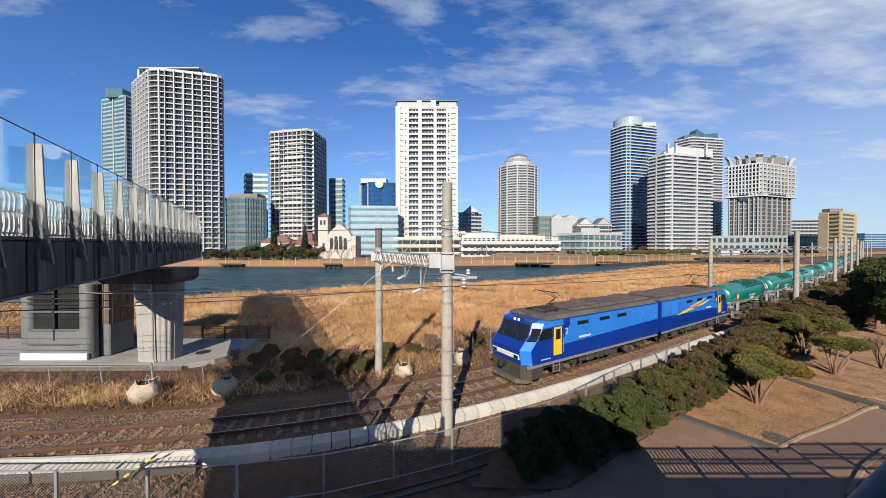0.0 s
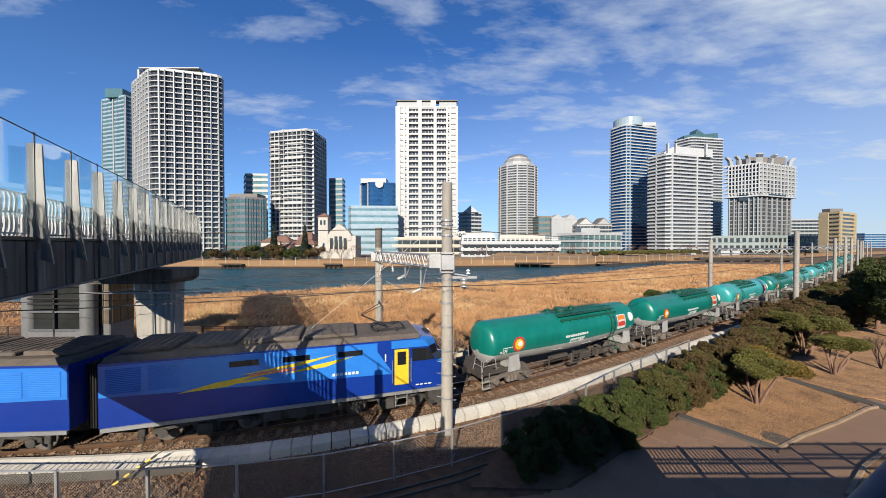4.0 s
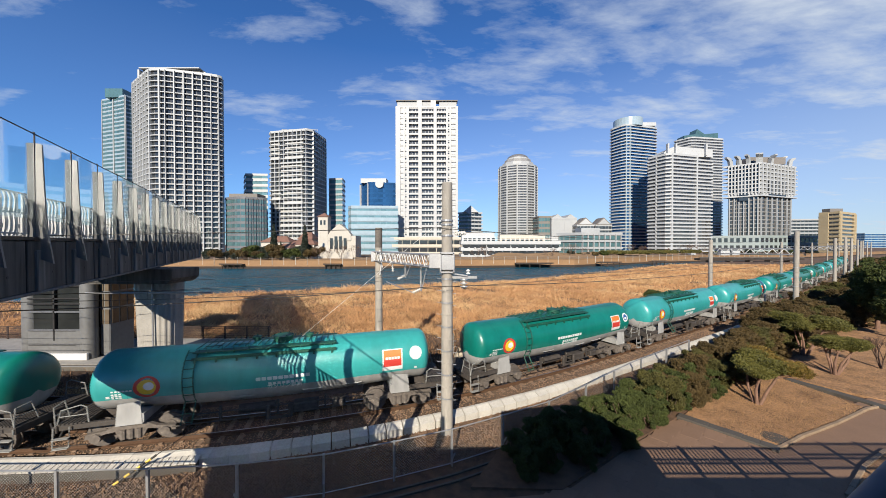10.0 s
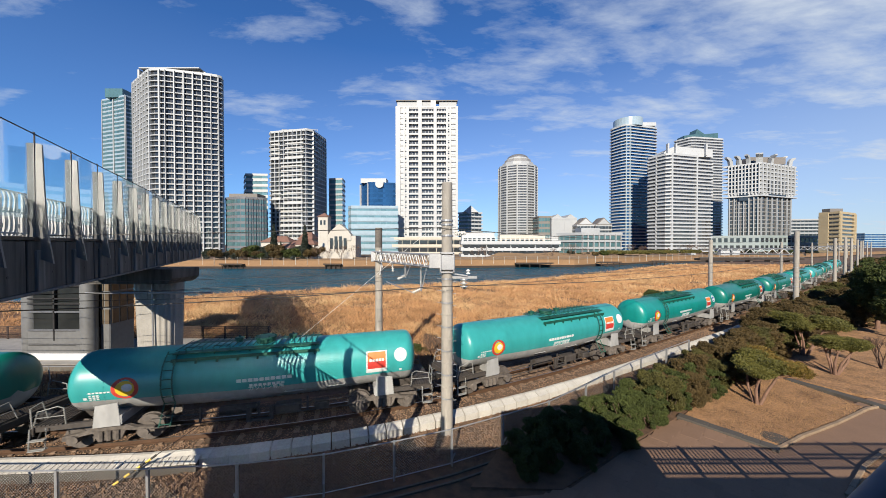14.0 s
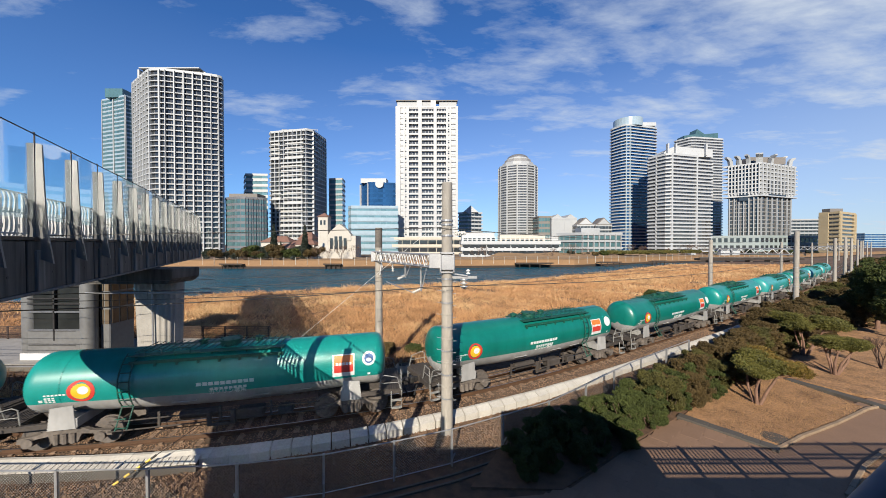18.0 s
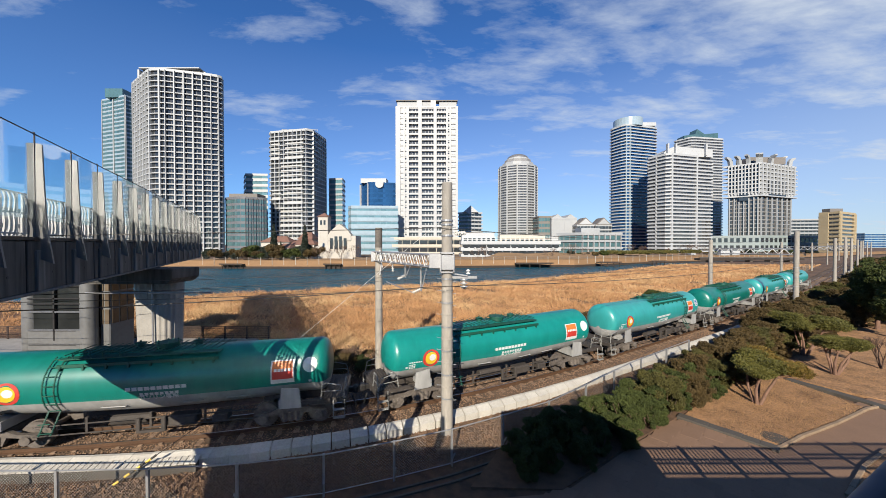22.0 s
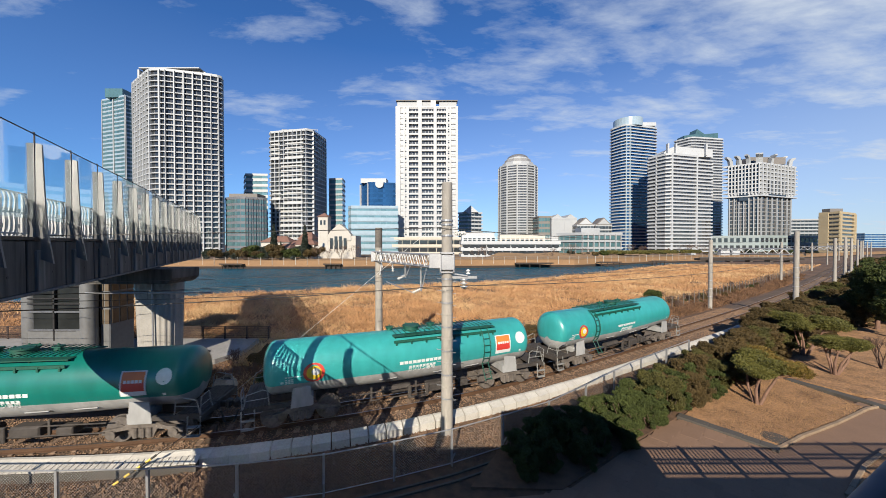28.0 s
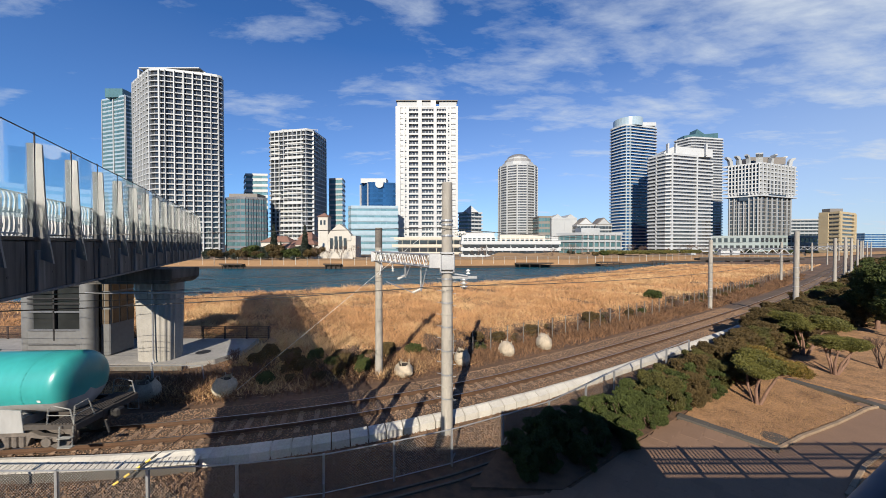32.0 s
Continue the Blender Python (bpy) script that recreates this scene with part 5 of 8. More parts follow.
for k in range(6):
    bm = bm_new()
    box(bm, (-28.7, 23.45, 0.12 + k * 0.145), (32.8, 0.03, 0.075))
    part("slat", bm, M_BROWN, slat_fence)
# lift building
# pale panels given a lower grey, standing for the shade under the bridge
M_LIFT = mat("shade-toned grey lift panels", (0.116, 0.118, 0.118), 0.5, vary=0.22, grain=5, stain=0.8)
lift = thing("lift_shaft", "glass and pale steel lift shaft under the footbridge", "lift shaft", pose(-22.68, 19.2, 0))
M_GLAMB = mat("brownish side glass", (0.10, 0.078, 0.055), 0.1, vary=0.4, grain=0.8, stain=0.5, bump=0, spec=0.3)
LWX = 3.61
bm = bm_new()
box(bm, (0, 1.1, 0.8), (LWX, 2.2, 1.7), bev=0.03)
part("plinth", bm, M_LIFT, lift, "pale panelled base")
bm = bm_new()
box(bm, (0, 1.15, 3.4), (LWX - 0.25, 2.0, 4.6))
part("glazing", bm, mat("lift glass", (0.02, 0.022, 0.022), 0.08, vary=0.5, grain=0.8, stain=0.4, bump=0, spec=0.25), lift, "dark lift glazing")
for k in range(3):
    bm = bm_new()
    box(bm, (-LWX / 2 + 0.12 + k * (LWX - 0.24) / 2, 0.05, 3.3), (0.1, 0.12, 4.4))
    part("mullion", bm, M_DARK, lift)
for z in (1.72, 2.78, 3.25, 3.55, 4.3):
    bm = bm_new()
    box(bm, (0, 0.04, z), (LWX, 0.1, 0.07))
    part("transom", bm, M_DARK if z > 3 else M_SKIRT, lift)
bm = bm_new()
box(bm, (0.05, -0.03, 0.18), (LWX + 0.3, 0.16, 0.42), bev=0.03)
part("base_course", bm, M_WHITEP, lift, "white rendered base course")
for sx in (-1, 1):
    bm = bm_new()
    rod(bm, (sx * (LWX / 2 - 0.1), 0.35, -0.1), (sx * (LWX / 2 - 0.1), 0.35, 5.2), 0.4, seg=24)
    part("corner_column", bm, M_LIFT, lift, "rounded pale corner column", smooth=True)
bm = bm_new()
box(bm, (LWX / 2 + 0.45, 1.5, 2.6), (0.6, 1.6, 5.2), bev=0.05)
part("side_panel", bm, M_LIFT, lift)
for x0 in (0.30, 0.62):
    for z in (2.35, 3.35, 4.35):
        bm = bm_new()
        box(bm, (LWX / 2 + x0, 0.70, z), (0.24, 0.08, 0.88), bev=0.01)
        part("side_window", bm, M_GLAMB, lift, "brown-tinted framed window")
for y0 in (1.05, 1.55, 2.05):
    for z in (2.35, 3.35, 4.35):
        bm = bm_new()
        box(bm, (LWX / 2 + 0.755, y0, z), (0.05, 0.42, 0.88), bev=0.01)
        part("side_window", bm, M_GLAMB, lift, "brown-tinted framed window")
for z in (0.85, 1.68):
    bm = bm_new()
    box(bm, (-0.1, -0.01, z), (LWX - 0.9, 0.05, 0.03))
    part("panel_joint", bm, M_DARK, lift)
bm = bm_new()
rod(bm, (-18.97, 17.5, 4.13), (-12.24, 17.5, 4.16), 0.05, seg=8)
part("cable_pipe", bm, M_GALV, cap, "long pale pipe")

# ---- the deck on which the camera stands ----
deck = thing("lookout_deck", "grey walkway deck with barred railing", "walkway")
bm = bm_new()
box(bm, (9.2, -2.6, 4.85), (33.0, 4.3, 0.6))
part("deck_slab", bm, M_GIRD, deck)
for x0, x1, y in ((4.6, 9.9, -0.5), (9.9, 25.7, -0.25)):
    for z in (5.27, 5.52, 5.62, 5.93):
        bm = bm_new()
        box(bm, ((x0 + x1) / 2, y, z), (x1 - x0, 0.06, 0.035))
        part("rail", bm, M_GALV, deck)
bm = bm_new()
box(bm, (-1.35, -0.5, 5.55), (11.9, 0.12, 0.8))
part("parapet", bm, M_GIRD, deck, "solid grey parapet")
# unseen block, added with a slanted top to cast the shade on the hedge
bm = bm_new()
profile_y(bm, [(-0.1, 5.15), (4.5, 5.15), (4.5, 6.4), (2.7, 7.62), (-0.1, 7.3)], -2.65, -0.58)
part("stair_house", bm, M_GIRD, deck, "unseen grey block shaped to shade the hedge")
bm = bm_new()
box(bm, (0, 0, 5.57), (0.11, 0.07, 0.84))
dp = mesh_of("post", bm, M_GALV)
bm = bm_new()
box(bm, (0, 0, 5.6), (0.05, 0.03, 0.64))
db = mesh_of("bar", bm, M_GALV)
for k in range(17):
    piece("post", dp, deck, pose(4.75 + k * 1.28, -0.5 if k < 5 else -0.25, 0))
for k in range(125):
    x = 4.7 + k * 0.128
    piece("bar", db, deck, pose(x, -0.5 if x < 9.9 else -0.25, 0))
bm = bm_new()
rod(bm, (1.16, 0.95, 5.89), (1.39, 0.95, 6.12), 0.03, seg=16)
rod(bm, (1.16, 0.95, 5.89), (1.16, -0.5, 5.9), 0.03, seg=16)
# darker grey-blue instead of bare steel: the rail's shade is put into its colour
hr = part("stair_handrail", bm, M_SKIRT, deck, smooth=True)
for i, (x, y) in enumerate(((-5.5, -3.5), (8, -3.2), (22, -3.2))):
    bm = bm_new()
    rod(bm, (x, y, -0.4), (x, y, 4.6), 0.5, seg=20)
    part("column", bm, M_CONC, deck, smooth=True)

# plain unseen wall, added behind the deck to cut the sky's fill light
bm = bm_new()
box(bm, (21, -5.3, 3.6), (56, 0.5, 8.0))
solo("wall_south", bm, M_CONC, "plain unseen wall added to block sky light", "wall", kind="structure")


# ---- park in front: paving, lawns, hedge, trees ----
def sheet(name, pts, z0, z1, material, label, cat="ground"):
    bm = bm_new()
    prism(bm, pts, z0, z1)
    bmesh.ops.recalc_face_normals(bm, faces=bm.faces[:])
    return solo(name, bm, material, label, cat, kind="structure")


sheet("park_path", [(-6, -30), (60, -30), (60, 12), (34, 13.5), (22, 16), (13, 12.4), (9.4, 13.1), (6.9, 11.6), (3.4, 9.2), (0.5, 8.9), (-6, 8)], -0.6, -0.27, M_PATH, "brown paved park path", "path")
LAWN_A = [(11.44, 11.17), (13.04, 11.9), (15.3, 12.76), (17.97, 13.9), (17.88, 15.15), (17.63, 16.65), (17.56, 18.38), (13.26, 15.86), (9.55, 13.18)]
LAWN_B = [(19.7, 14.61), (40, 14.61), (60, 30), (40, 32), (24, 24.5), (17.5, 18.8), (18.35, 16.78), (18.96, 15.62)]
sheet("lawn", LAWN_A, -0.6, -0.235, M_LAWN, "dry straw-coloured winter lawn", "lawn")
sheet("lawn", LAWN_B, -0.6, -0.235, M_LAWN, "dry straw-coloured winter lawn", "lawn")
LAWN_C = [(14.98, 11.08), (13.17, 10.24), (11.18, 9.04), (30, 8.5), (30, 11.08)]
sheet("lawn", LAWN_C, -0.6, -0.235, M_LAWN, "dry straw-coloured winter lawn", "lawn")
sheet("hedge_bed", [(0.8, 9.4), (3.4, 9.3), (6.9, 11.7), (9.4, 13.2), (13.5, 16.0), (19, 20.2), (40, 35), (60, 50), (58, 54), (38, 39.5), (17, 23.3), (6, 15.0), (2.2, 11.6)], -0.6, -0.245, M_EARTH, "bare brown planting bed", "planting bed")

edging = thing("path_edging", "grey stone edging along the lawn", "edging", kind="structure")
bm = bm_new()
box(bm, (0, 0, -0.30), (0.49, 0.40, 0.22), bev=0.012)
edge_me = mesh_of("stone", bm, M_PATHEDGE)
bm = bm_new()
box(bm, (0, 0, -0.29), (0.3, 0.12, 0.2), bev=0.015)
edge2_me = mesh_of("stone", bm, mat("pale edging stone", (0.212, 0.151, 0.0966), 0.85, vary=0.3, grain=14, stain=2, random_ob=0.6))


def stones(pts, me, step):
    for a, b in zip(pts, pts[1:]):
        a, b = Vector(a), Vector(b)
        ln = (b - a).length
        for k in range(math.ceil(ln / step)):
            p = a.lerp(b, (k + 0.5) / math.ceil(ln / step))
            piece("stone", me, edging, pose(p.x, p.y, random.uniform(-0.008, 0.008), 0, 0, math.degrees(math.atan2(b.y - a.y, b.x - a.x)) + random.uniform(-1.2, 1.2)))


stones([(9.56, 13.35), (11.39, 11.08)], edge_me, 0.5)
stones([(17.77, 16.92), (18.41, 15.38), (18.72, 14.3), (18.94, 13.49)], edge_me, 0.5)
stones([LAWN_A[0], LAWN_A[1], LAWN_A[2], LAWN_A[3], (19.15, 14.2)], edge2_me, 0.32)
stones([LAWN_C[0], LAWN_C[1], LAWN_C[2]], edge2_me, 0.32)
# paver courses on the path
pavers = thing("path_pavers", "brown rectangular pavers with dark joints", "paving", kind="structure")
bm = bm_new()
box(bm, (0, 0, -0.278), (0.79, 0.59, 0.03), bev=0.008)
pav_me = mesh_of("paver", bm, M_PATH)
ca, sa = math.cos(radians(52)), math.sin(radians(52))
for i in range(-4, 22):
    for j in range(-16, 10):
        u, v = i * 0.8 + (0.4 if j % 2 else 0), j * 0.6
        x, y = 5.0 + u * ca - v * sa, 8.2 + u * sa * 0.6 + v * ca
        if 1.5 < x < 11.0 and 7.9 < y < 12.8 and y < 9.2 + (x - 3.4) * 0.66 and y < 14.2 - (x - 7.5) * 0.75:
            piece("paver", pav_me, pavers, pose(x, y, random.uniform(-0.003, 0.003), 0, 0, 46))
bm = bm_new()
rod(bm, (0, 0, -0.03), (0, 0, 0.0), 0.42, seg=28)
rod(bm, (0, 0, 0.0), (0, 0, 0.012), 0.33, seg=28)
solo("manhole_cover", bm, M_PATHEDGE, "round grey manhole cover set in the lawn", "manhole cover", pose(11.95, 11.76, -0.225))

rng = np.random.default_rng(11)


def inside(pts, x, y):
    c = False
    for (x0, y0), (x1, y1) in zip(pts, pts[1:] + pts[:1]):
        if (y0 > y) != (y1 > y) and x < (x1 - x0) * (y - y0) / (y1 - y0) + x0:
            c = not c
    return c


def blade_mesh(name, spots, material, lean=0.35):
    """Thin upright blades; spots: rows of x, y, z, height, width."""
    p = np.array(spots)
    n = len(p)
    a = rng.uniform(0, 2 * math.pi, n)
    t = rng.uniform(0, 2 * math.pi, n)
    l = rng.uniform(0, lean, n) * p[:, 3]
    w = p[:, 4] / 2
    v = np.zeros((n, 3, 3))
    v[:, 0] = np.stack([p[:, 0] - w * np.cos(a), p[:, 1] - w * np.sin(a), p[:, 2]], 1)
    v[:, 1] = np.stack([p[:, 0] + w * np.cos(a), p[:, 1] + w * np.sin(a), p[:, 2]], 1)
    v[:, 2] = np.stack([p[:, 0] + l * np.cos(t), p[:, 1] + l * np.sin(t), p[:, 2] + p[:, 3]], 1)
    return soup(name, v, material)


spots = []
for pts, k in ((LAWN_A, 26000), (LAWN_B, 26000)):
    xs0, ys0 = [q[0] for q in pts], [q[1] for q in pts]
    for i in range(k):
        x, y = rng.uniform(min(xs0), min(max(xs0), 34)), rng.uniform(min(ys0), max(ys0))
        if inside(pts, x, y):
            spots.append((x, y, -0.24, rng.uniform(0.02, 0.07), 0.025))
tagged(new("lawn_grass", blade_mesh("lawn_grass", spots, M_LAWNBLADE, 0.9)), "short dry straw-coloured lawn grass", "grass", kind="stuff")

# reed field: clumps whose height and colour drift
weeds = []


def drift(x, y, k):
    """A smooth wandering value about 0, for patches."""
    return (np.sin(x * 0.31 * k + 1.3 * np.sin(y * 0.23 * k)) * np.cos(y * 0.37 * k + 1.1 * np.sin(x * 0.19 * k)) + 0.6 * np.sin(x * 0.83 * k + y * 0.61 * k + 2 * np.sin(x * 0.4 * k)))


def from_line(x, y):
    out = np.zeros(len(x))
    for i in range(0, len(x), 20000):
        j = np.argmin((LX[None, ::3] - x[i:i + 20000, None]) ** 2 + (LY[None, ::3] - y[i:i + 20000, None]) ** 2, axis=1) * 3
        out[i:i + 20000] = (x[i:i + 20000] - LX[j]) * np.sin(TURN[j]) - (y[i:i + 20000] - LY[j]) * np.cos(TURN[j])
    return out


m_ = 640000
d = 19 + 95 * rng.random(m_) ** 1.7
x = rng.uniform(-1.35, 1.45, m_) * d
keep = (d < np.interp(x, [r[0] for r in NEAR_BANK], [r[1] for r in NEAR_BANK]) - 1.0) & (x < 130) & (x > -75) & ~((x < -12.5) & (d < 24))
x, d = x[keep], d[keep]
off = from_line(x, d)
thin = rng.random(len(x))
keep = (off < -5.2) & ~((off > -8) & (thin < 0.6)) & ~((drift(x, d, 0.8) < -1.0) & (thin < 0.75))
x, d, off = x[keep], d[keep], off[keep]
c = drift(x, d, 1.0) * 0.30 + drift(x, d, 3.1) * 0.30 + drift(x + 7, d, 7.3) * 0.25
h = np.maximum(0.10, (0.46 + 0.46 * c) * rng.uniform(0.45, 1.25, len(x)))
w = np.maximum(0.016, 0.0011 * d * rng.uniform(0.6, 1.7, len(x)))
spots = np.stack([x, d, np.full(len(x), -0.35), h, w], 1)
pale = (drift(x, d, 0.55) + 0.8 * drift(x, d, 2.3) + rng.normal(0, 0.5, len(x))) > 0.4
tagged(new("pale_reeds", blade_mesh("pale_reeds", spots[pale], M_REEDPALE, 2.0)), "pale straw patches in the reed field", "reeds", kind="stuff")
spots = spots[~pale]
tagged(new("reed_field", blade_mesh("reed_field", spots, M_REED, 1.9)), "golden dry winter reeds behind the railway", "reeds", kind="stuff")
for i in range(52000):
    s = rng.uniform(-46, 75)
    o = -2.5 - abs(rng.normal(0, 2.0))
    if o < -8:
        continue
    x, y, _ = line(s, o)
    if x < -13 and y > 17.5:
        continue
    c = noise.noise((x * 0.35, y * 0.35, 9.0))
    if o > -3.0 and rng.random() < 0.6:
        continue
    h = (0.30 + 0.35 * max(-0.3, c) + 0.10 * min(3, -o - 2.5)) * rng.uniform(0.4, 1.3)
    weeds.append((x, y, -0.36, max(0.08, h), 0.03 + 0.0012 * y * rng.uniform(0.5, 1.5)))
for i in range(9000):
    s = rng.uniform(-38, -6)
    x, y, _ = line(s, fence_off(s) + rng.normal(-0.6, 0.5))
    o = fence_off(s)
    weeds.append((x, y, -0.36, rng.uniform(0.05, 0.28), 0.02))
for i in range(34000):
    s = rng.uniform(-17, 85)
    o = -4.9 + rng.normal(0, 0.85)
    if o > -3.3:
        continue
    x, y, _ = line(s, o)
    c = noise.noise((s * 0.45, o * 0.5, 4.0)) + 0.6 * noise.noise((s * 1.6, o, 2.0))
    if c < -0.15 and rng.random() < 0.7:
        continue
    weeds.append((x, y, -0.36, max(0.12, (0.38 + 0.5 * c) * rng.uniform(0.4, 1.35)), 0.02 + 0.0011 * y * rng.uniform(0.5, 1.5)))
straw = []
for i in range(420):
    s = rng.uniform(-46, -14)
    o = -3.1 - rng.random() * (1.7 if s < -26 else 4.2)
    cx, cy, _ = line(s, o)
    if cx < -13 and cy > 17.6:
        continue
    for j in range(24):
        straw.append((cx + rng.normal(0, 0.2), cy + rng.normal(0, 0.16), -0.36, rng.uniform(0.18, 0.55), rng.uniform(0.02, 0.04)))
tagged(new("straw_clumps", blade_mesh("straw_clumps", straw, M_REEDPALE, 2.4)), "pale bent straw clumps on the verge", "dead grass", kind="stuff")
tagged(new("dead_weeds", blade_mesh("dead_weeds", weeds, M_WEED, 1.7)), "tangled brown dead weeds beside the track", "weeds", kind="stuff")


# leafy crowns
def leaf_mesh(name, blobs, size, material, per=420, thin=1.0, flat=0.0):
    """Leaves as small quads near the skin of several uneven blobs: rows of centre and radii."""
    vs = []
    for cx, cy, cz, rx, ry, rz in blobs:
        n = int(per * (rx * ry + ry * rz + rx * rz) / 3 / (size * size) * 0.055)
        n = max(40, n)
        u = rng.normal(size=(n, 3))
        u /= np.linalg.norm(u, axis=1)[:, None]
        r = 1 - np.abs(rng.normal(0, 0.22, n))
        bumps = 1 + 0.16 * np.sin(5 * u[:, 0] + cx * 3) * np.cos(4 * u[:, 1] + cy * 3) + 0.1 * np.sin(9 * u[:, 2] + cz)
        p = u * (r * bumps)[:, None] * np.array([rx, ry, rz]) + np.array([cx, cy, cz])
        a = rng.normal(size=(n, 3))
        a[:, 2] *= 1 - flat
        a /= np.linalg.norm(a, axis=1)[:, None]
        b = np.cross(a, rng.normal(size=(n, 3)))
        b /= np.linalg.norm(b, axis=1)[:, None] + 1e-9
        sz = size * rng.uniform(0.6, 1.3, n)[:, None]
        vs.append(np.stack([p - a * sz, p + b * sz * 0.45 * thin, p + a * sz, p - b * sz * 0.45 * thin], 1))
    return soup(name, np.concatenate(vs), material)


def twigs(bm, base, tips, r0):
    for tip in tips:
        a = Vector(base)
        b = Vector(tip)
        m_ = a.lerp(b, 0.5) + Vector((random.uniform(-0.1, 0.1), random.uniform(-0.1, 0.1), random.uniform(0, 0.12))) * (b - a).length
        rod(bm, a, m_, r0, r0 * 0.7, seg=6)
        rod(bm, m_, b, r0 * 0.7, r0 * 0.3, seg=6)


def shrub_parts(material, seed, h, w, size=0.055):
    r = random.Random(seed)
    blobs = []
    tall = h > 1.7 * w
    if tall:
        # sprays low and high, so that the bush is leafy from its foot to a ragged top
        for k in range(30):
            a = r.uniform(0, 6.28)
            f = r.uniform(0.08, 0.94)
            q = r.uniform(0.1, 0.85) * w * (1.0 - 0.5 * f * f)
            blobs.append((q * math.cos(a), q * math.sin(a), h * f, w * r.uniform(0.18, 0.34), w * r.uniform(0.18, 0.34), h * r.uniform(0.06, 0.13)))
        return leaf_mesh("crown", blobs, size, material, per=430), blobs
    for k in range(9):
        a = r.uniform(0, 6.28)
        q = r.uniform(0.05, 0.62) * w
        z = h * r.uniform(0.35, 0.72)
        blobs.append((q * math.cos(a), q * math.sin(a), z, w * r.uniform(0.28, 0.45), w * r.uniform(0.28, 0.45), h * r.uniform(0.22, 0.34)))
    return leaf_mesh("crown", blobs, size, material), blobs


def shrub_stems(blobs):
    bm = bm_new()
    twigs(bm, (0, 0, -0.1), [b[:3] for b in blobs], 0.03)
    return mesh_of("stem", bm, M_TWIG)


KINDS = {}
for key, mt, h, w, sz in (("g1", M_LEAF, 1.25, 1.15, 0.055), ("b1", M_LEAFB, 1.5, 1.25, 0.06), ("b2", M_LEAFB, 1.7, 1.35, 0.065), ("f1", M_LEAFB, 2.0, 1.9, 0.11), ("f2", M_LEAF, 2.2, 2.0, 0.11), ("h1", M_LEAF, 1.8, 1.0, 0.045), ("h2", M_LEAF, 1.95, 1.05, 0.045), ("t1", M_LEAFB, 2.45, 1.2, 0.05), ("t2", M_LEAFB, 2.6, 1.25, 0.05), ("t3", M_OLIVE, 2.45, 1.2, 0.05)):
    crown, blobs = shrub_parts(mt, len(KINDS) + 3, h, w, sz)
    KINDS[key] = (crown, shrub_stems(blobs))
SHRUB_LABEL = {"h": "dense dark green evergreen hedge bush", "t": "tall bronze and olive winter hedge bush", "g": "dense dark green evergreen shrub in the hedge", "b": "bronze-green winter shrub in the hedge", "f": "overgrown brownish shrub along the line"}


def shrub(key, x, y, sc=1.0, z=-0.28):
    t = thing("shrub", SHRUB_LABEL[key[0]], "shrub", pose(x, y, z, 0, 0, random.uniform(0, 360)) @ Matrix.Diagonal((sc, sc, sc * random.uniform(0.92, 1.08), 1)), group="hedge shrubs")
    piece("crown", KINDS[key][0], t)
    piece("stem", KINDS[key][1], t)
    return t


rnd = random.Random(21)
s = -16.5
while s < 40:
    near = s < -12.6
    o0 = 4.95 if s < -15 else 4.75 if s < 2 else max(3.6, 4.75 - (s - 2) * 0.12)
    o1 = 5.9 if s < -15.0 else 6.05 if near else 5.75 if s < 6 else 5.75 + (s - 6) * 0.10
    rows_ = max(3, round((o1 - o0) / 0.75) + 1)
    for j in range(rows_):
        o = o0 + (o1 - o0) * j / (rows_ - 1) + rnd.uniform(-0.14, 0.14)
        green = s + rnd.uniform(-1.8, 1.8) < -9.0
        key = rnd.choice(("h1", "h2")) if green else rnd.choice(("t1", "t2", "t3") if s > -4 else ("t1", "t3", "h2"))
        x, y, _ = line(s + rnd.uniform(-0.3, 0.3), o)
        low = 0.58 if s < -15.3 else 0.60 if near else 0.70 if green else 0.70 + max(0.0, min(0.16, (s + 3) * 0.02))
        shrub(key, x, y, low * rnd.uniform(0.84, 1.08) * (1 if j < rows_ - 1 else 0.84))
    s += 0.84 + max(0, s + 6) * 0.026
s = 24.0
while s < 150:
    for o in (5.2, 9.0, 13.5):
        x, y, _ = line(s + rnd.uniform(-1.5, 1.5), o + rnd.uniform(-0.8, 0.8))
        shrub("f1" if rnd.random() < 0.55 else "f2", x, y, rnd.uniform(0.85, 1.2) * (1 + min(0.35, (s - 24) * 0.004)))
    s += 4.2 + s * 0.025
# green bushes in the weeds behind the track
for x, y, key, sc in ((-5.99, 18.38, "g1", 0.62), (-4.35, 17.97, "g1", 0.55), (-7.59, 19.72, "g1", 0.6), (-1.97, 20.94, "g1", 0.6), (-3.35, 20.72, "b1", 0.55), (26.09, 41.33, "g1", 1.1), (6.52, 24.76, "b1", 0.7), (2.35, 23.08, "b1", 0.6), (12.59, 28.79, "b1", 0.75), (-8.53, 18.81, "b1", 0.7), (-10.3, 19.72, "b1", 0.7)):
    shrub(key, x, y, sc)


# dense dark scrub between the landing and the poles
for k in range(20):
    s = rnd.uniform(-26.5, -17.5)
    o = -3.6 - rnd.random() * 3.2
    x, y, _ = line(s, o)
    shrub(rnd.choice(("b1", "b2", "b2", "g1") if k % 3 else ("b1", "b2")), x, y, rnd.uniform(0.28, 0.52))
for k in range(34):
    s = rnd.uniform(-16, 48)
    x, y, _ = line(s, -4.5 - rnd.random() * 1.9)
    shrub(rnd.choice(("b1", "b1", "b2", "g1")), x, y, rnd.uniform(0.3, 0.62))


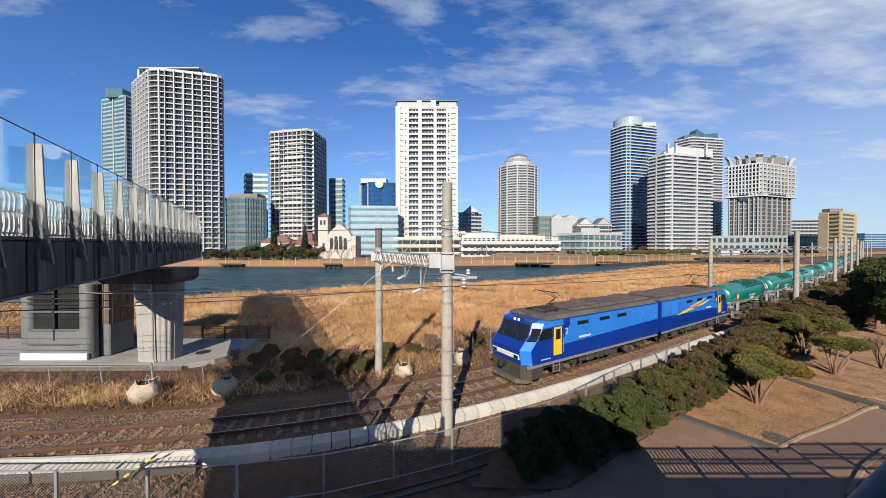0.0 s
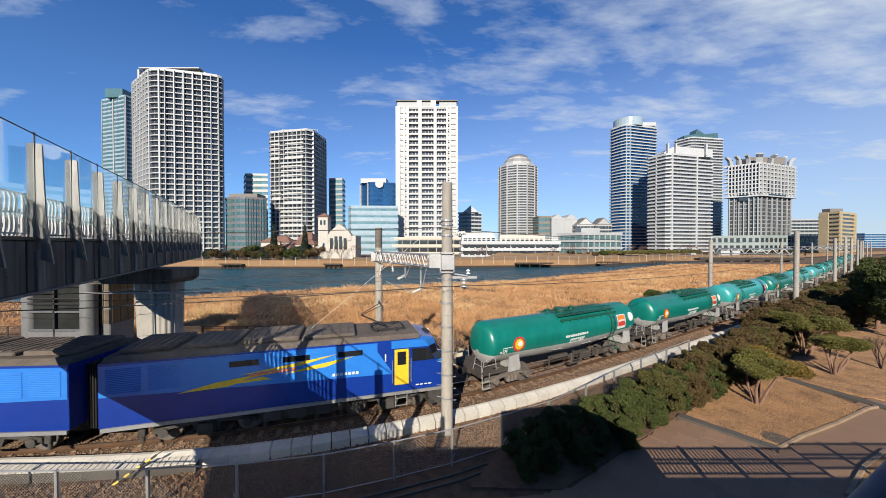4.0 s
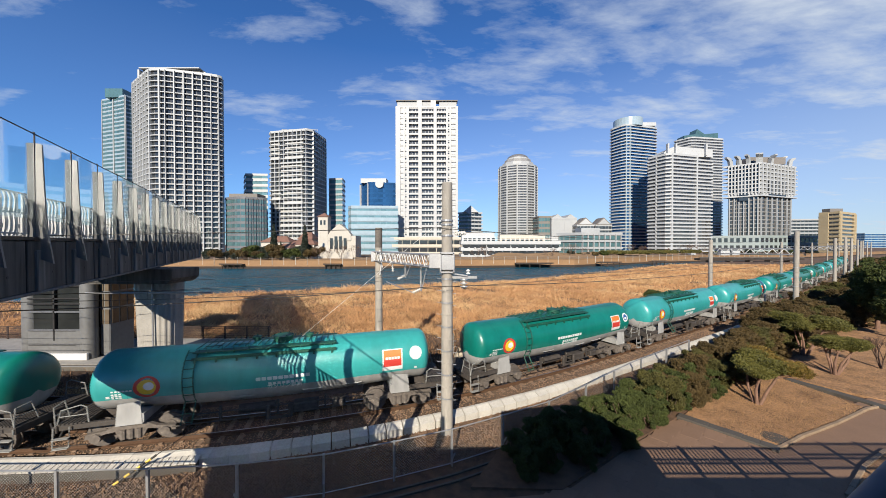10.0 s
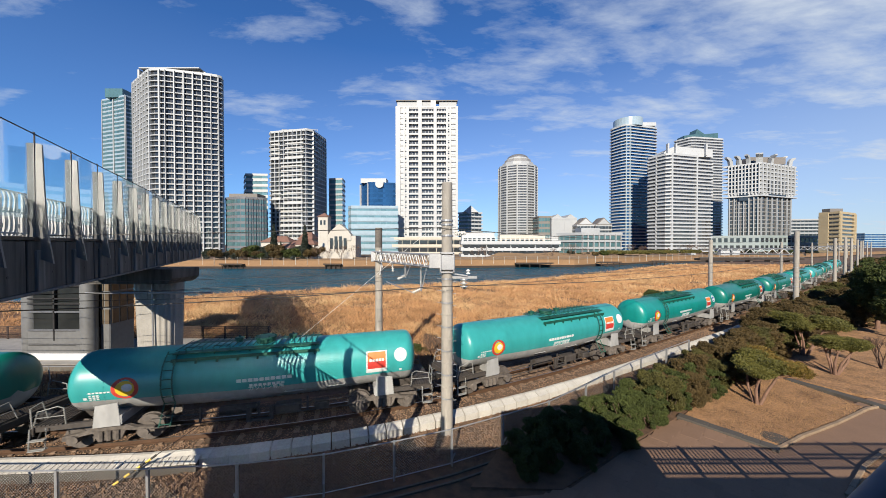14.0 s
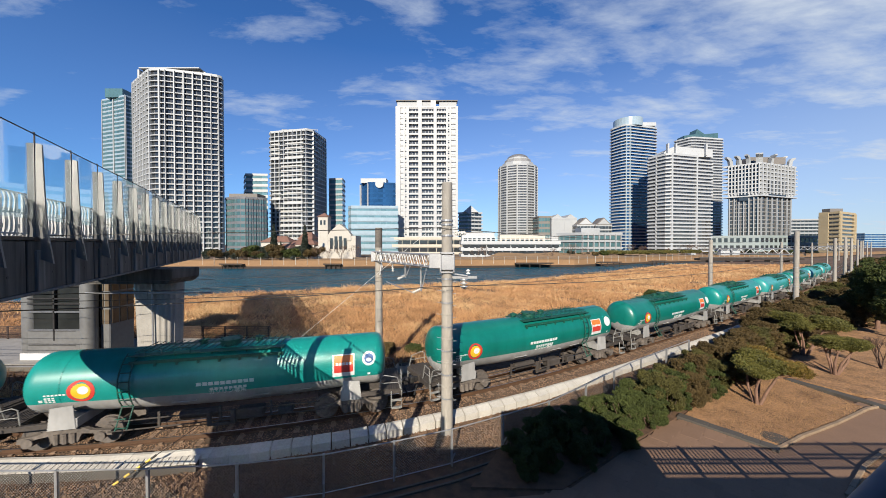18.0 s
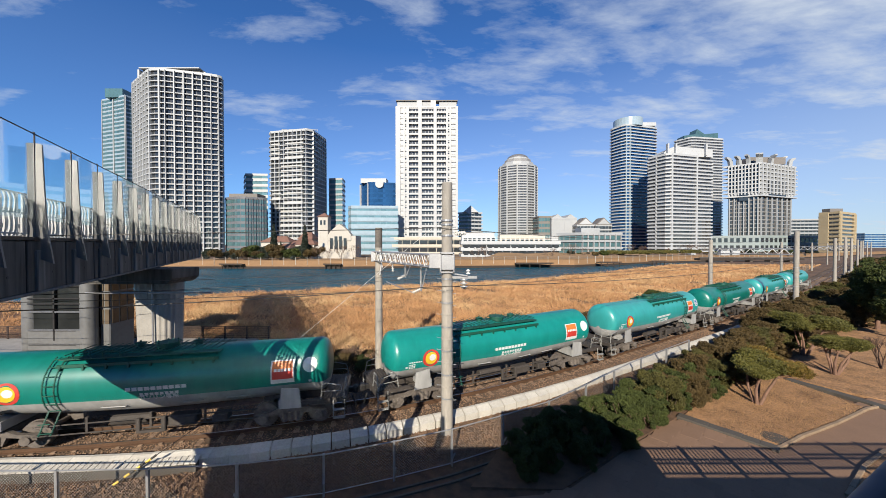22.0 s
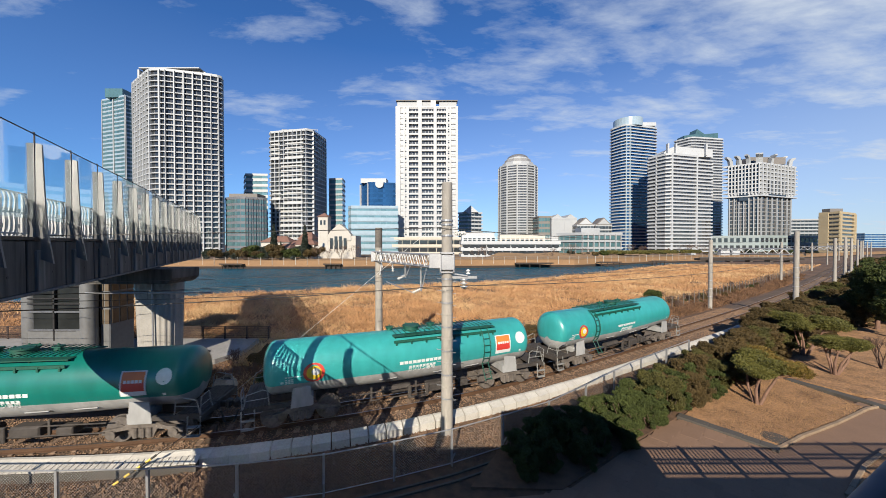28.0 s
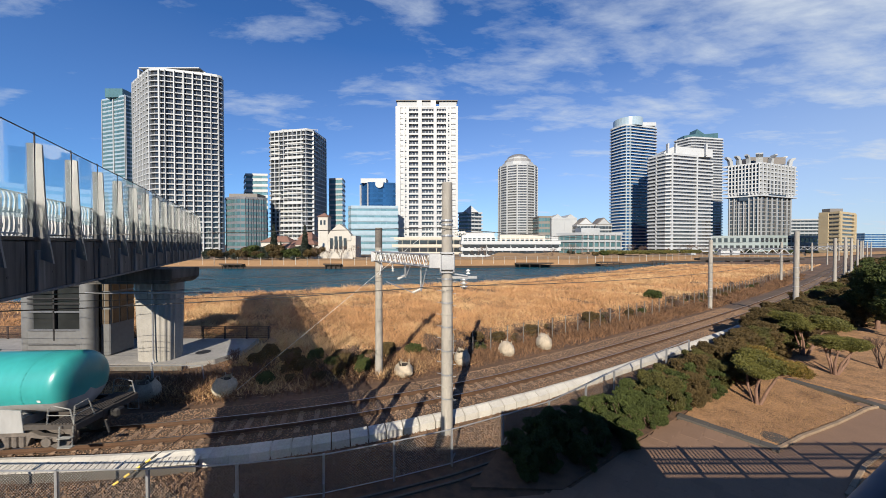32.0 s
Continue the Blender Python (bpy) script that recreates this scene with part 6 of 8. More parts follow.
# garden pines with spreading pads
def pine(x, y, h, w, seed, lean):
    r = random.Random(seed)
    t = thing("pine_tree", "small spreading garden pine with twisted pale trunks", "tree", pose(x, y, -0.28), group="garden pines")
    bm = bm_new()
    blobs = []
    for k in range(5):
        a = k * 1.26 + r.uniform(-0.3, 0.3)
        q = w * r.uniform(0.35, 0.62)
        top = Vector((q * math.cos(a) + lean, q * math.sin(a) * 0.8, h * r.uniform(0.62, 0.8)))
        knee = Vector((top.x * 0.42 + r.uniform(-0.12, 0.12), top.y * 0.42 + r.uniform(-0.12, 0.12), h * 0.30))
        foot_ = Vector((0.05 * math.cos(a), 0.05 * math.sin(a), -0.1))
        rod(bm, foot_, knee, 0.075, 0.055, seg=8)
        rod(bm, knee, top, 0.055, 0.02, seg=7)
        for j in range(3):
            b2 = top + Vector((r.uniform(-0.5, 0.5), r.uniform(-0.5, 0.5), r.uniform(-0.1, 0.2))) * w * 0.5
            rod(bm, knee.lerp(top, 0.6), b2, 0.025, 0.01, seg=5)
            blobs.append((b2.x, b2.y, b2.z + 0.1, w * 0.27, w * 0.25, h * 0.085))
        blobs.append((top.x, top.y, top.z + 0.12, w * 0.33, w * 0.3, h * 0.10))
    part("trunk", bm, M_BARK, t, "pale twisted multi-stem trunk", smooth=True)
    dry = [q for q in blobs if q[0] > lean + 0.22 * w] if seed == 4 else []
    piece("crown", leaf_mesh("crown", [q for q in blobs if q not in dry], 0.05, M_PINE, per=700, thin=0.5), t)
    if dry:
        tagged(piece("crown", leaf_mesh("crown", dry, 0.05, M_OCHRE, per=700, thin=0.5), t), "yellowing pine pads")


pine(13.73, 14.35, 2.35, 1.75, 4, 0.35)
pine(20.94, 17.58, 2.35, 1.7, 9, 0.2)
pine(22.6, 20.6, 2.9, 1.9, 14, 0.2)


def broadleaf(x, y, h, w, seed, material, label, size=0.09):
    r = random.Random(seed)
    t = thing("evergreen_tree", label, "tree", pose(x, y, -0.28))
    bm = bm_new()
    rod(bm, (0, 0, -0.1), (0.05, 0, h * 0.35), 0.16, 0.12, seg=10)
    blobs = []
    for k in range(11):
        a = r.uniform(0, 6.28)
        q = r.uniform(0.1, 0.6) * w
        c = (q * math.cos(a), q * math.sin(a), h * r.uniform(0.38, 0.82))
        rod(bm, (0.05, 0, h * 0.33), c, 0.06, 0.02, seg=6)
        blobs.append((*c, w * r.uniform(0.3, 0.45), w * r.uniform(0.3, 0.45), h * r.uniform(0.12, 0.2)))
    part("trunk", bm, M_BARK, t)
    piece("crown", leaf_mesh("crown", blobs, size, material, per=460), t)


broadleaf(35.59, 27.0, 5.6, 2.6, 31, M_LEAF, "dark evergreen tree at the park edge")
broadleaf(50.0, 36.0, 5.4, 3.0, 32, M_LEAF, "dark evergreen tree at the park edge", 0.12)
broadleaf(33.48, 24.0, 5.2, 2.6, 33, M_LEAF, "dark evergreen tree at the park edge")
broadleaf(66.5, 48.0, 5.2, 3.2, 34, M_LEAFB, "bronze-leaved tree beside the line", 0.14)
broadleaf(62.5, 44.0, 6.2, 3.2, 35, M_LEAF, "dark evergreen tree at the park edge", 0.14)


def bare(x, y, h, seed, spread=0.5):
    r = random.Random(seed)
    bm = bm_new()

    def grow(p, d, ln, rad, depth):
        e = p + d * ln
        rod(bm, p, e, rad, rad * 0.65, seg=5, caps=False)
        if depth == 0:
            return
        for _ in range(3):
            nd = (d + Vector((r.uniform(-1, 1), r.uniform(-1, 1), r.uniform(-0.2, 0.7))) * spread).normalized()
            grow(e, nd, ln * r.uniform(0.6, 0.8), rad * 0.6, depth - 1)

    for k in range(4):
        grow(Vector((0, 0, -0.1)), Vector((r.uniform(-0.6, 0.6), r.uniform(-0.6, 0.6), 1)).normalized(), h * 0.3, 0.03 + h * 0.006, 4)
    return bm


t = thing("bare_shrub", "leafless twiggy shrub in the park", "shrub", pose(24.51, 18.38, -0.28))
part("branch_work", bare(0, 0, 2.2, 5), M_TWIG, t)
for x, y, h, sd in ((-7.07, 16.85, 1.0, 6), (-5.55, 19.72, 1.3, 7), (-9.39, 17.97, 1.1, 8), (-12.48, 17.58, 0.9, 9), (-1.01, 22.82, 1.2, 10), (-9.88, 17.07, 1.2, 11), (-8.65, 18.38, 1.4, 12), (-6.16, 17.36, 1.0, 13), (-12.16, 19.25, 1.2, 14), (-4.01, 18.81, 1.1, 15)):
    t = thing("bare_shrub", "dead brown twiggy scrub by the track", "shrub", pose(x, y, -0.3))
    part("branch_work", bare(0, 0, h, sd, 0.8), M_TWIG, t)

scrub_me = [mesh_of("branch_work", bare(0, 0, 1.3, sd, 0.85), M_TWIG) for sd in (61, 62, 63)]
rnd = random.Random(9)
for k in range(30):
    s = -15 + k * 2.3 + rnd.uniform(-0.9, 0.9)
    x, y, _ = line(s, -4.2 - rnd.random() * 2.6)
    t = thing("bare_shrub", "leafless brown scrub along the field fence", "shrub", pose(x, y, -0.3, 0, 0, rnd.uniform(0, 360)) @ Matrix.Scale(rnd.uniform(0.7, 1.25), 4))
    piece("branch_work", rnd.choice(scrub_me), t)

# bulk bags on the verge
def bulk_bag(x, y, w, h, seed, open_top):
    r = random.Random(seed)
    t = thing("bulk_bag", "slumped cream bulk bag" + (" with dark open top" if open_top else " tied at the top"), "sandbag", pose(x, y, -0.33, 0, 0, r.uniform(0, 90)), group="bulk bags along the track")
    bm = bm_new()
    rings = []
    for i in range(9):
        f = i / 8
        rr = w / 2 * (0.82 + 0.35 * math.sin(math.pi * min(1, f * 1.1)) - 0.35 * max(0, f - 0.75) * (1 if open_top else 2.5))
        ring = []
        for k in range(20):
            a = 2 * math.pi * k / 20
            q = rr * (1 + 0.10 * math.sin(2 * a + seed + 2 * f) + 0.07 * math.sin(5 * a + seed * 2 + 3 * f) + r.uniform(-0.045, 0.045))
            ring.append(bm.verts.new((q * math.cos(a), q * math.sin(a), h * f * (1 + 0.08 * math.sin(2 * a + seed)))))
        rings.append(ring)
    for a, b in zip(rings, rings[1:]):
        for k in range(20):
            j = (k + 1) % 20
            bm.faces.new((a[k], a[j], b[j], b[k]))
    if not open_top:
        top = bm.verts.new((0.05, 0, h * 1.12))
        for k in range(20):
            bm.faces.new((rings[-1][k], rings[-1][(k + 1) % 20], top))
    part("sack", bm, M_SACK, t, smooth=True)
    if open_top:
        bm = bm_new()
        bmesh.ops.create_cone(bm, cap_ends=True, segments=16, radius1=w * 0.42, radius2=w * 0.3, depth=h * 0.2, matrix=Matrix.Translation((0, 0, h * 0.80)))
        part("filling", bm, M_SOIL, t, "dark soil filling")
    for k in range(4):
        bm = bm_new()
        a = k * 1.57 + 0.5
        p = Vector((w * 0.36 * math.cos(a), w * 0.36 * math.sin(a), h * 0.95))
        path_rod(bm, [p, p + Vector((0.04, 0.02, 0.16)), p + Vector((0.1, 0.06, 0.13)), p + Vector((0.12, 0.08, -0.05))], 0.018, 5)
        part("lifting_loop", bm, M_SACK, t)


for x, y, w, h, sd, op in ((-13.42, 14.82, 0.98, 0.9, 1, 1), (-10.24, 15.38, 0.82, 0.82, 2, 1), (-2.09, 17.66, 0.86, 0.66, 3, 1), (1.12, 19.25, 0.85, 0.85, 4, 1), (4.06, 20.94, 0.9, 0.8, 5, 0), (6.86, 22.32, 0.95, 0.9, 6, 0)):
    bulk_bag(x, y, w, h, sd, bool(op))


# ---- city beyond the canal ----
M_TWHITE = mat("white tower paint", (0.345, 0.36, 0.37), 0.6, vary=0.10, grain=1.2, stain=0.1, bump=0.02)
M_TPEARL = mat("pearl white tile", (0.329, 0.337, 0.341), 0.55, vary=0.12, grain=1.2, stain=0.12, bump=0.02)
M_TGREY = mat("pale grey tower panels", (0.28, 0.293, 0.3), 0.6, vary=0.15, grain=1.2, stain=0.1, bump=0.02)
M_TCREAM = mat("cream facade", (0.399, 0.36, 0.296), 0.7, vary=0.12, grain=1.2, stain=0.1, bump=0.02)
M_TYELLOW = mat("ochre facade", (0.335, 0.271, 0.167), 0.7, vary=0.12, grain=1.2, stain=0.1, bump=0.02)
M_TBROWN = mat("taupe facade", (0.142, 0.129, 0.116), 0.7, vary=0.15, grain=1.2, stain=0.1, bump=0.02)
# darker than the slabs: shade of the recesses is put into this colour
M_SHADE = mat("shade-toned recess wall", (0.19, 0.19, 0.19), 0.7, vary=0.3, grain=0.8, stain=0.1, bump=0)
M_GDARK = glass("dark window glass", (0.03, 0.035, 0.04))
M_GMID = glass("grey balcony window glass", (0.075, 0.08, 0.085))
M_GTEAL = glass("teal curtain glass", (0.06, 0.12, 0.13))
M_GPALE = glass("pale blue curtain glass", (0.25, 0.32, 0.365), rough=0.2, vary=0.25)
M_GMIST = glass("misty green-blue glass", (0.10, 0.19, 0.22), rough=0.1, vary=0.3)
M_GBLUE = glass("deep blue curtain glass", (0.015, 0.06, 0.16))
M_TILE = mat("terracotta tiles", (0.165, 0.087, 0.0609), 0.8, vary=0.3, grain=4, stain=0.4, bump=0.3)
M_BLIND = mat("curtained window", (0.354, 0.354, 0.341), 0.4, vary=0.5, grain=0.5, stain=0.15, bump=0, island=0.7)


def grown(plan, d):
    """An outline grown outwards by d (anticlockwise outline)."""
    out = []
    n = len(plan)
    for i in range(n):
        p, a, b = Vector(plan[i]), Vector(plan[i - 1]), Vector(plan[(i + 1) % n])
        u, v = (p - a).normalized(), (b - p).normalized()
        n1, n2 = Vector((u.y, -u.x)), Vector((v.y, -v.x))
        m_ = (n1 + n2)
        m_ = m_ / max(0.3, m_.length_squared) * 2
        out.append(tuple(p + m_ * d))
    return out


def ring(bm, plan, d_in, d_out, z0, z1):
    a, b = grown(plan, d_in), grown(plan, d_out)
    n = len(plan)
    va = [[bm.verts.new((x, y, z)) for x, y in pl] for pl in (a, b) for z in (z0, z1)]
    for i in range(n):
        j = (i + 1) % n
        bm.faces.new((va[2][i], va[2][j], va[3][j], va[3][i]))
        bm.faces.new((va[3][i], va[3][j], va[1][j], va[1][i]))
        bm.faces.new((va[2][j], va[2][i], va[0][i], va[0][j]))


def panes(bm, plan, out, z0, z1, bay, gap=0.25, edges=None):
    n = len(plan)
    pl = grown(plan, out)
    for i in range(n):
        if edges is not None and i not in edges:
            continue
        a, b = Vector(pl[i]), Vector(pl[(i + 1) % n])
        ln = (b - a).length
        k = max(1, round(ln / bay))
        u = (b - a) / ln
        nrm = Vector((u.y, -u.x))
        for j in range(k):
            p, q = a + u * (ln * j / k + gap / 2), a + u * (ln * (j + 1) / k - gap / 2)
            c = (p + q) / 2
            box(bm, (c.x, c.y, (z0 + z1) / 2), ((q - p).length, 0.12, z1 - z0), rot=Matrix.Rotation(math.atan2(u.y, u.x), 4, "Z"))


def from_corners(L, C, R, cut=0.0, steps=3):
    """A four-sided outline from its left, front and right corners, with the front corners rounded by cut."""
    L, C, R = Vector(L), Vector(C), Vector(R)
    pts = [L, C, R, L + R - C]
    if not cut:
        return [tuple(p) for p in pts]
    out = []
    for i, p in enumerate(pts):
        a, b = pts[i - 1], pts[(i + 1) % 4]
        p0, p1 = p + (a - p).normalized() * cut, p + (b - p).normalized() * cut
        for k in range(steps + 1):
            t = k / steps
            out.append(tuple(p0 * (1 - t) ** 2 + p * 2 * t * (1 - t) + p1 * t ** 2))
    return out


def tower(name, label, plan, z1, n, wall, pane, slab, out=0.7, slab_h=1.2, bay=3.2, gap=0.3, sill=None, piers=(), pier_mat=None, z0=0.9, skip=(), cat="high-rise"):
    """A building storey by storey. piers: (edge, from, to, proud) upright strips in shares of the edge."""
    cx = sum(p[0] for p in plan) / len(plan)
    cy = sum(p[1] for p in plan) / len(plan)
    local = [(x - cx, y - cy) for x, y in plan]
    t = thing(name, label, cat, pose(cx, cy, z0))
    h = z1 - z0
    bm = bm_new()
    prism(bm, local, 0, h)
    bmesh.ops.recalc_face_normals(bm, faces=bm.faces[:])
    part("wall", bm, wall, t)
    fh = h / n
    bm = bm_new()
    panes(bm, local, 0.02, fh * 0.30, fh * 0.88, bay, gap)
    pm = mesh_of("glazing", bm, pane)
    sm = None
    if slab:
        bm = bm_new()
        ring(bm, local, -0.2, out, 0.0, slab_h)
        sm = mesh_of("balcony", bm, slab)
    for k in range(n):
        if k in skip:
            continue
        piece("glazing", pm, t, pose(0, 0, k * fh), kind="stuff")
        if sm:
            piece("balcony", sm, t, pose(0, 0, k * fh - 0.1))
    m_ = len(local)
    for e, f0, f1, proud in piers:
        a, b = Vector(local[e]), Vector(local[(e + 1) % m_])
        u = (b - a).normalized()
        nrm = Vector((u.y, -u.x))
        p, q = a.lerp(b, f0), a.lerp(b, f1)
        c = (p + q) / 2 + nrm * (proud / 2)
        bm = bm_new()
        box(bm, (c.x, c.y, h / 2 + 0.2), ((q - p).length, proud + 0.2, h + 0.4), rot=Matrix.Rotation(math.atan2(u.y, u.x), 4, "Z"))
        part("pier", bm, pier_mat or slab or wall, t)
    bm = bm_new()
    ring(bm, local, -0.6, out * 0.8 if slab else 0.15, h - 0.2, h + 1.3)
    part("parapet", bm, slab or wall, t)
    return t


def roof_box(t, c, s, material, name="roof_plant"):
    bm = bm_new()
    box(bm, c, s)
    return part(name, bm, material, t)


def evenly(e, n, w, proud, a=0.0, b=1.0):
    return [(e, a + (b - a) * (k / n) - w / 2 if k else a, a + (b - a) * (k / n) + w / 2 if k < n else b, proud) for k in range(n + 1)]


# the two tall towers behind the footbridge
t = tower("glass_tower", "slim teal glass office tower", from_corners((-317.98, 310), (-286.69, 300), (-281.1, 315)), 140.61, 38, M_TGREY, M_GTEAL, M_GPALE, out=0.12, slab_h=1.0, bay=3.0, gap=0.2, piers=evenly(0, 2, 0.04, 0.5) + evenly(1, 2, 0.04, 0.5), pier_mat=M_TGREY)
roof_box(t, (0, 0, 143.72), (16, 20, 8), M_GTEAL)
plan = from_corners((-207.98, 222), (-175.06, 200), (-137.86, 210), cut=7.0, steps=4)
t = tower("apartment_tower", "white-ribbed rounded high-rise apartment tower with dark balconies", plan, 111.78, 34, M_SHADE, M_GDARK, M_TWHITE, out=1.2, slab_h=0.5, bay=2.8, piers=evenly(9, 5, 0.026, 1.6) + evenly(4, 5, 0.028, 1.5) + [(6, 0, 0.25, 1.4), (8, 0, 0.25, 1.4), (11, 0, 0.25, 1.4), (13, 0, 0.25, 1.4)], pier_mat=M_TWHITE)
roof_box(t, (0, 4, 113.98), (36, 16, 6), M_TBROWN)
for k in range(7):
    roof_box(t, (-19 + k * 6.6, -4.6 + k * 0.5, 113.28), (1.2, 3.4, 5.5), M_TWHITE, "roof_fin")
roof_box(t, (0, 3, 117.28), (38, 18, 0.6), M_TWHITE)

# dark glass block and green-banded offices
t = tower("office_block", "dark curtain-glass office block", from_corners((-142.61, 215), (-127.66, 208), (-113.73, 216), cut=3, steps=2), 35.73, 9, M_SKIRT, M_GTEAL, None, bay=2.2, gap=0.25, piers=evenly(5, 7, 0.012, 0.4), pier_mat=M_SKIRT)
roof_box(t, (0, 2, 36.44), (18, 10, 4), M_TBROWN)
tower("office_block", "pale green banded office slab", from_corners((-147.61, 246), (-140.4, 236), (-125.6, 237)), 55.99, 14, M_GMIST, M_GMIST, M_TWHITE, out=0.3, slab_h=1.9, bay=4)
tower("office_block", "green glass banded office slab", from_corners((-88.65, 258), (-77.9, 256), (-79.26, 268)), 56.84, 14, M_GMIST, M_GMIST, M_TGREY, out=0.3, slab_h=1.5, bay=4)
# lattice-fronted tower
plan = from_corners((-121.76, 232), (-90.01, 225), (-88.04, 250), cut=2.5, steps=1)
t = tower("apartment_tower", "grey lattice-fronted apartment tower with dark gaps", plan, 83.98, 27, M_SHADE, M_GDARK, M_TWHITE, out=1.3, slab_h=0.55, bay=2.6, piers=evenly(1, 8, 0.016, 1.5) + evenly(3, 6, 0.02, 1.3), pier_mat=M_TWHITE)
FH = (83.98 - 0.9) / 27
a, b = Vector(plan[1]), Vector(plan[2])
cx, cy = sum(p[0] for p in plan) / len(plan), sum(p[1] for p in plan) / len(plan)
for f0, f1, k0, k1 in ((0.30, 0.92, 16, 20), (0.05, 0.30, 12, 14), (0.38, 0.92, 11, 15), (0.28, 0.92, 6, 10), (0.36, 0.92, 1, 5), (0.02, 0.28, 21, 25), (0.42, 0.95, 21, 25)):
    u = (b - a).normalized()
    nn = Vector((u.y, -u.x))
    c = a.lerp(b, (f0 + f1) / 2) + nn * 1.5 - Vector((cx, cy))
    for zz in (k0, k1):
        bm = bm_new()
        box(bm, (c.x, c.y, zz * FH), ((b - a).length * (f1 - f0), 1.2, 1.0), rot=Matrix.Rotation(math.atan2(u.y, u.x), 4, "Z"))
        part("frame_beam", bm, M_TWHITE, t)
    for k in range(k0, k1):
        bm = bm_new()
        box(bm, (c.x, c.y, k * FH + 1.0), ((b - a).length * (f1 - f0) * 0.97, 0.5, 0.95), rot=Matrix.Rotation(math.atan2(u.y, u.x), 4, "Z"))
        part("loggia_parapet", bm, M_BLIND, t)
for k in range(5):
    bm = bm_new()
    x = -9 + k * 5
    path_rod(bm, [(x, -6, FH * 27), (x, -6, FH * 27 + 4), (x + 5, -5, FH * 27 + 4), (x + 5, -5, FH * 27), (x, -6, FH * 27 + 4)], 0.38, 5)
    part("roof_frame", bm, M_TWHITE, t)

# blue offices
tower("office_block", "pale blue glass banded office block", from_corners((-55.67, 195), (-52.62, 190), (-26.26, 192)), 27.79, 7, M_GPALE, M_GMIST, M_GPALE, out=0.25, slab_h=2.3, bay=3.5, gap=0.1)
t = tower("office_block", "dark blue mirror-glass office with pale shoulders", from_corners((-67.81, 268), (-56.9, 258), (-35.38, 262), cut=2, steps=2), 54.14, 14, M_GBLUE, M_GBLUE, None, bay=2.0, gap=0.12, piers=[(2, 0, 0.12, 0.8), (2, 0.95, 1.0, 0.8)], pier_mat=M_TWHITE)
bm = bm_new()
rod(bm, (2, -7, 53.14), (2, 6, 53.14), 3.2, seg=24)
part("vault", bm, M_TWHITE, t)
roof_box(t, (-3, 0, 55.91), (20, 10, 3.5), M_TWHITE)

# central white tower
CD = 205.0
plan = [(-29.09, 205.0), (9.11, 205.0), (7.71, 232.0), (-27.69, 232.0)]
pp = [(0, 0.0, 0.075, 1.3), (0, 0.125, 0.15, 1.3), (0, 0.175, 0.215, 1.3), (0, 0.365, 0.42, 1.3), (0, 0.61, 0.66, 1.3), (0, 0.81, 0.84, 1.3), (0, 0.865, 0.89, 1.3), (0, 0.965, 1.0, 1.3)]
t = tower("apartment_tower", "tall white apartment tower with stacked recessed balconies", plan, 90.67, 27, M_TPEARL, M_GMID, None, out=1.15, slab_h=1.35, bay=2.0, gap=0.35, piers=pp, pier_mat=M_TPEARL)
HH = 90.67 - 0.9
FH = HH / 27
bm = bm_new()
box(bm, (0, 0, 0), (38.5, 0.2, 0.22))
course_me = mesh_of("storey_course", bm, M_TGREY)
for k in range(1, 28):
    piece("storey_course", course_me, t, pose(0, -14.78, k * FH))
for f0, f1 in ((0.075, 0.125), (0.15, 0.175), (0.89, 0.965), (0.84, 0.865)):
    bm = bm_new()
    w0 = 38.2
    box(bm, (-w0 / 2 + w0 * (f0 + f1) / 2, -13.9, HH / 2), (w0 * (f1 - f0), 1.0, HH))
    part("pier", bm, M_TPEARL, t)
bm = bm_new()
box(bm, (0, 0, 0), (2.0, 0.14, 1.3))
win_me = mesh_of("window", bm, M_BLIND)
bm = bm_new()
box(bm, (0, 0, 0), (1.1, 0.14, 0.9))
win2_me = mesh_of("window", bm, M_GDARK)
for k in range(26):
    for f, me in ((0.10, win_me), (0.1625, win2_me), (0.93, win_me), (0.853, win2_me)):
        if me is win2_me and random.random() < 0.4:
            continue
        piece("window", me, t, pose(-19.1 + 38.2 * f, -14.42, k * FH + 2.0))
for f0, f1 in ((0.215, 0.365), (0.42, 0.61), (0.66, 0.81)):
    bm = bm_new()
    box(bm, (-19.1 + 38.2 * (f0 + f1) / 2, -13.9, 0.55), (38.2 * (f1 - f0), 1.1, 1.15))
    bal = mesh_of("balcony", bm, M_TPEARL)
    for k in range(27):
        piece("balcony", bal, t, pose(0, 0, k * FH))
for f0, f1 in ((0.02, 0.35), (0.42, 0.62), (0.70, 0.98)):
    roof_box(t, (-19.1 + 38.2 * (f0 + f1) / 2, -11, HH + 2.6), (38.2 * (f1 - f0), 3, 4.2), M_TGREY, "roof_screen")
roof_box(t, (0, -11, HH + 4.9), (38, 5, 0.5), M_TBROWN, "roof_cap")
roof_box(t, (-4.6, -11.6, HH + 2.4), (3.2, 4, 5), M_TWHITE)
roof_box(t, (4.0, -11.6, HH + 2.4), (3.2, 4, 5), M_TWHITE)
tower("podium", "cream low podium building below the towers", [(-43.67, 192.0), (16.25, 192.0), (16.25, 204.0), (-43.67, 204.0)], 9.71, 2, M_TCREAM, M_GDARK, M_TCREAM, out=0.5, slab_h=1.6, bay=5, cat="building")

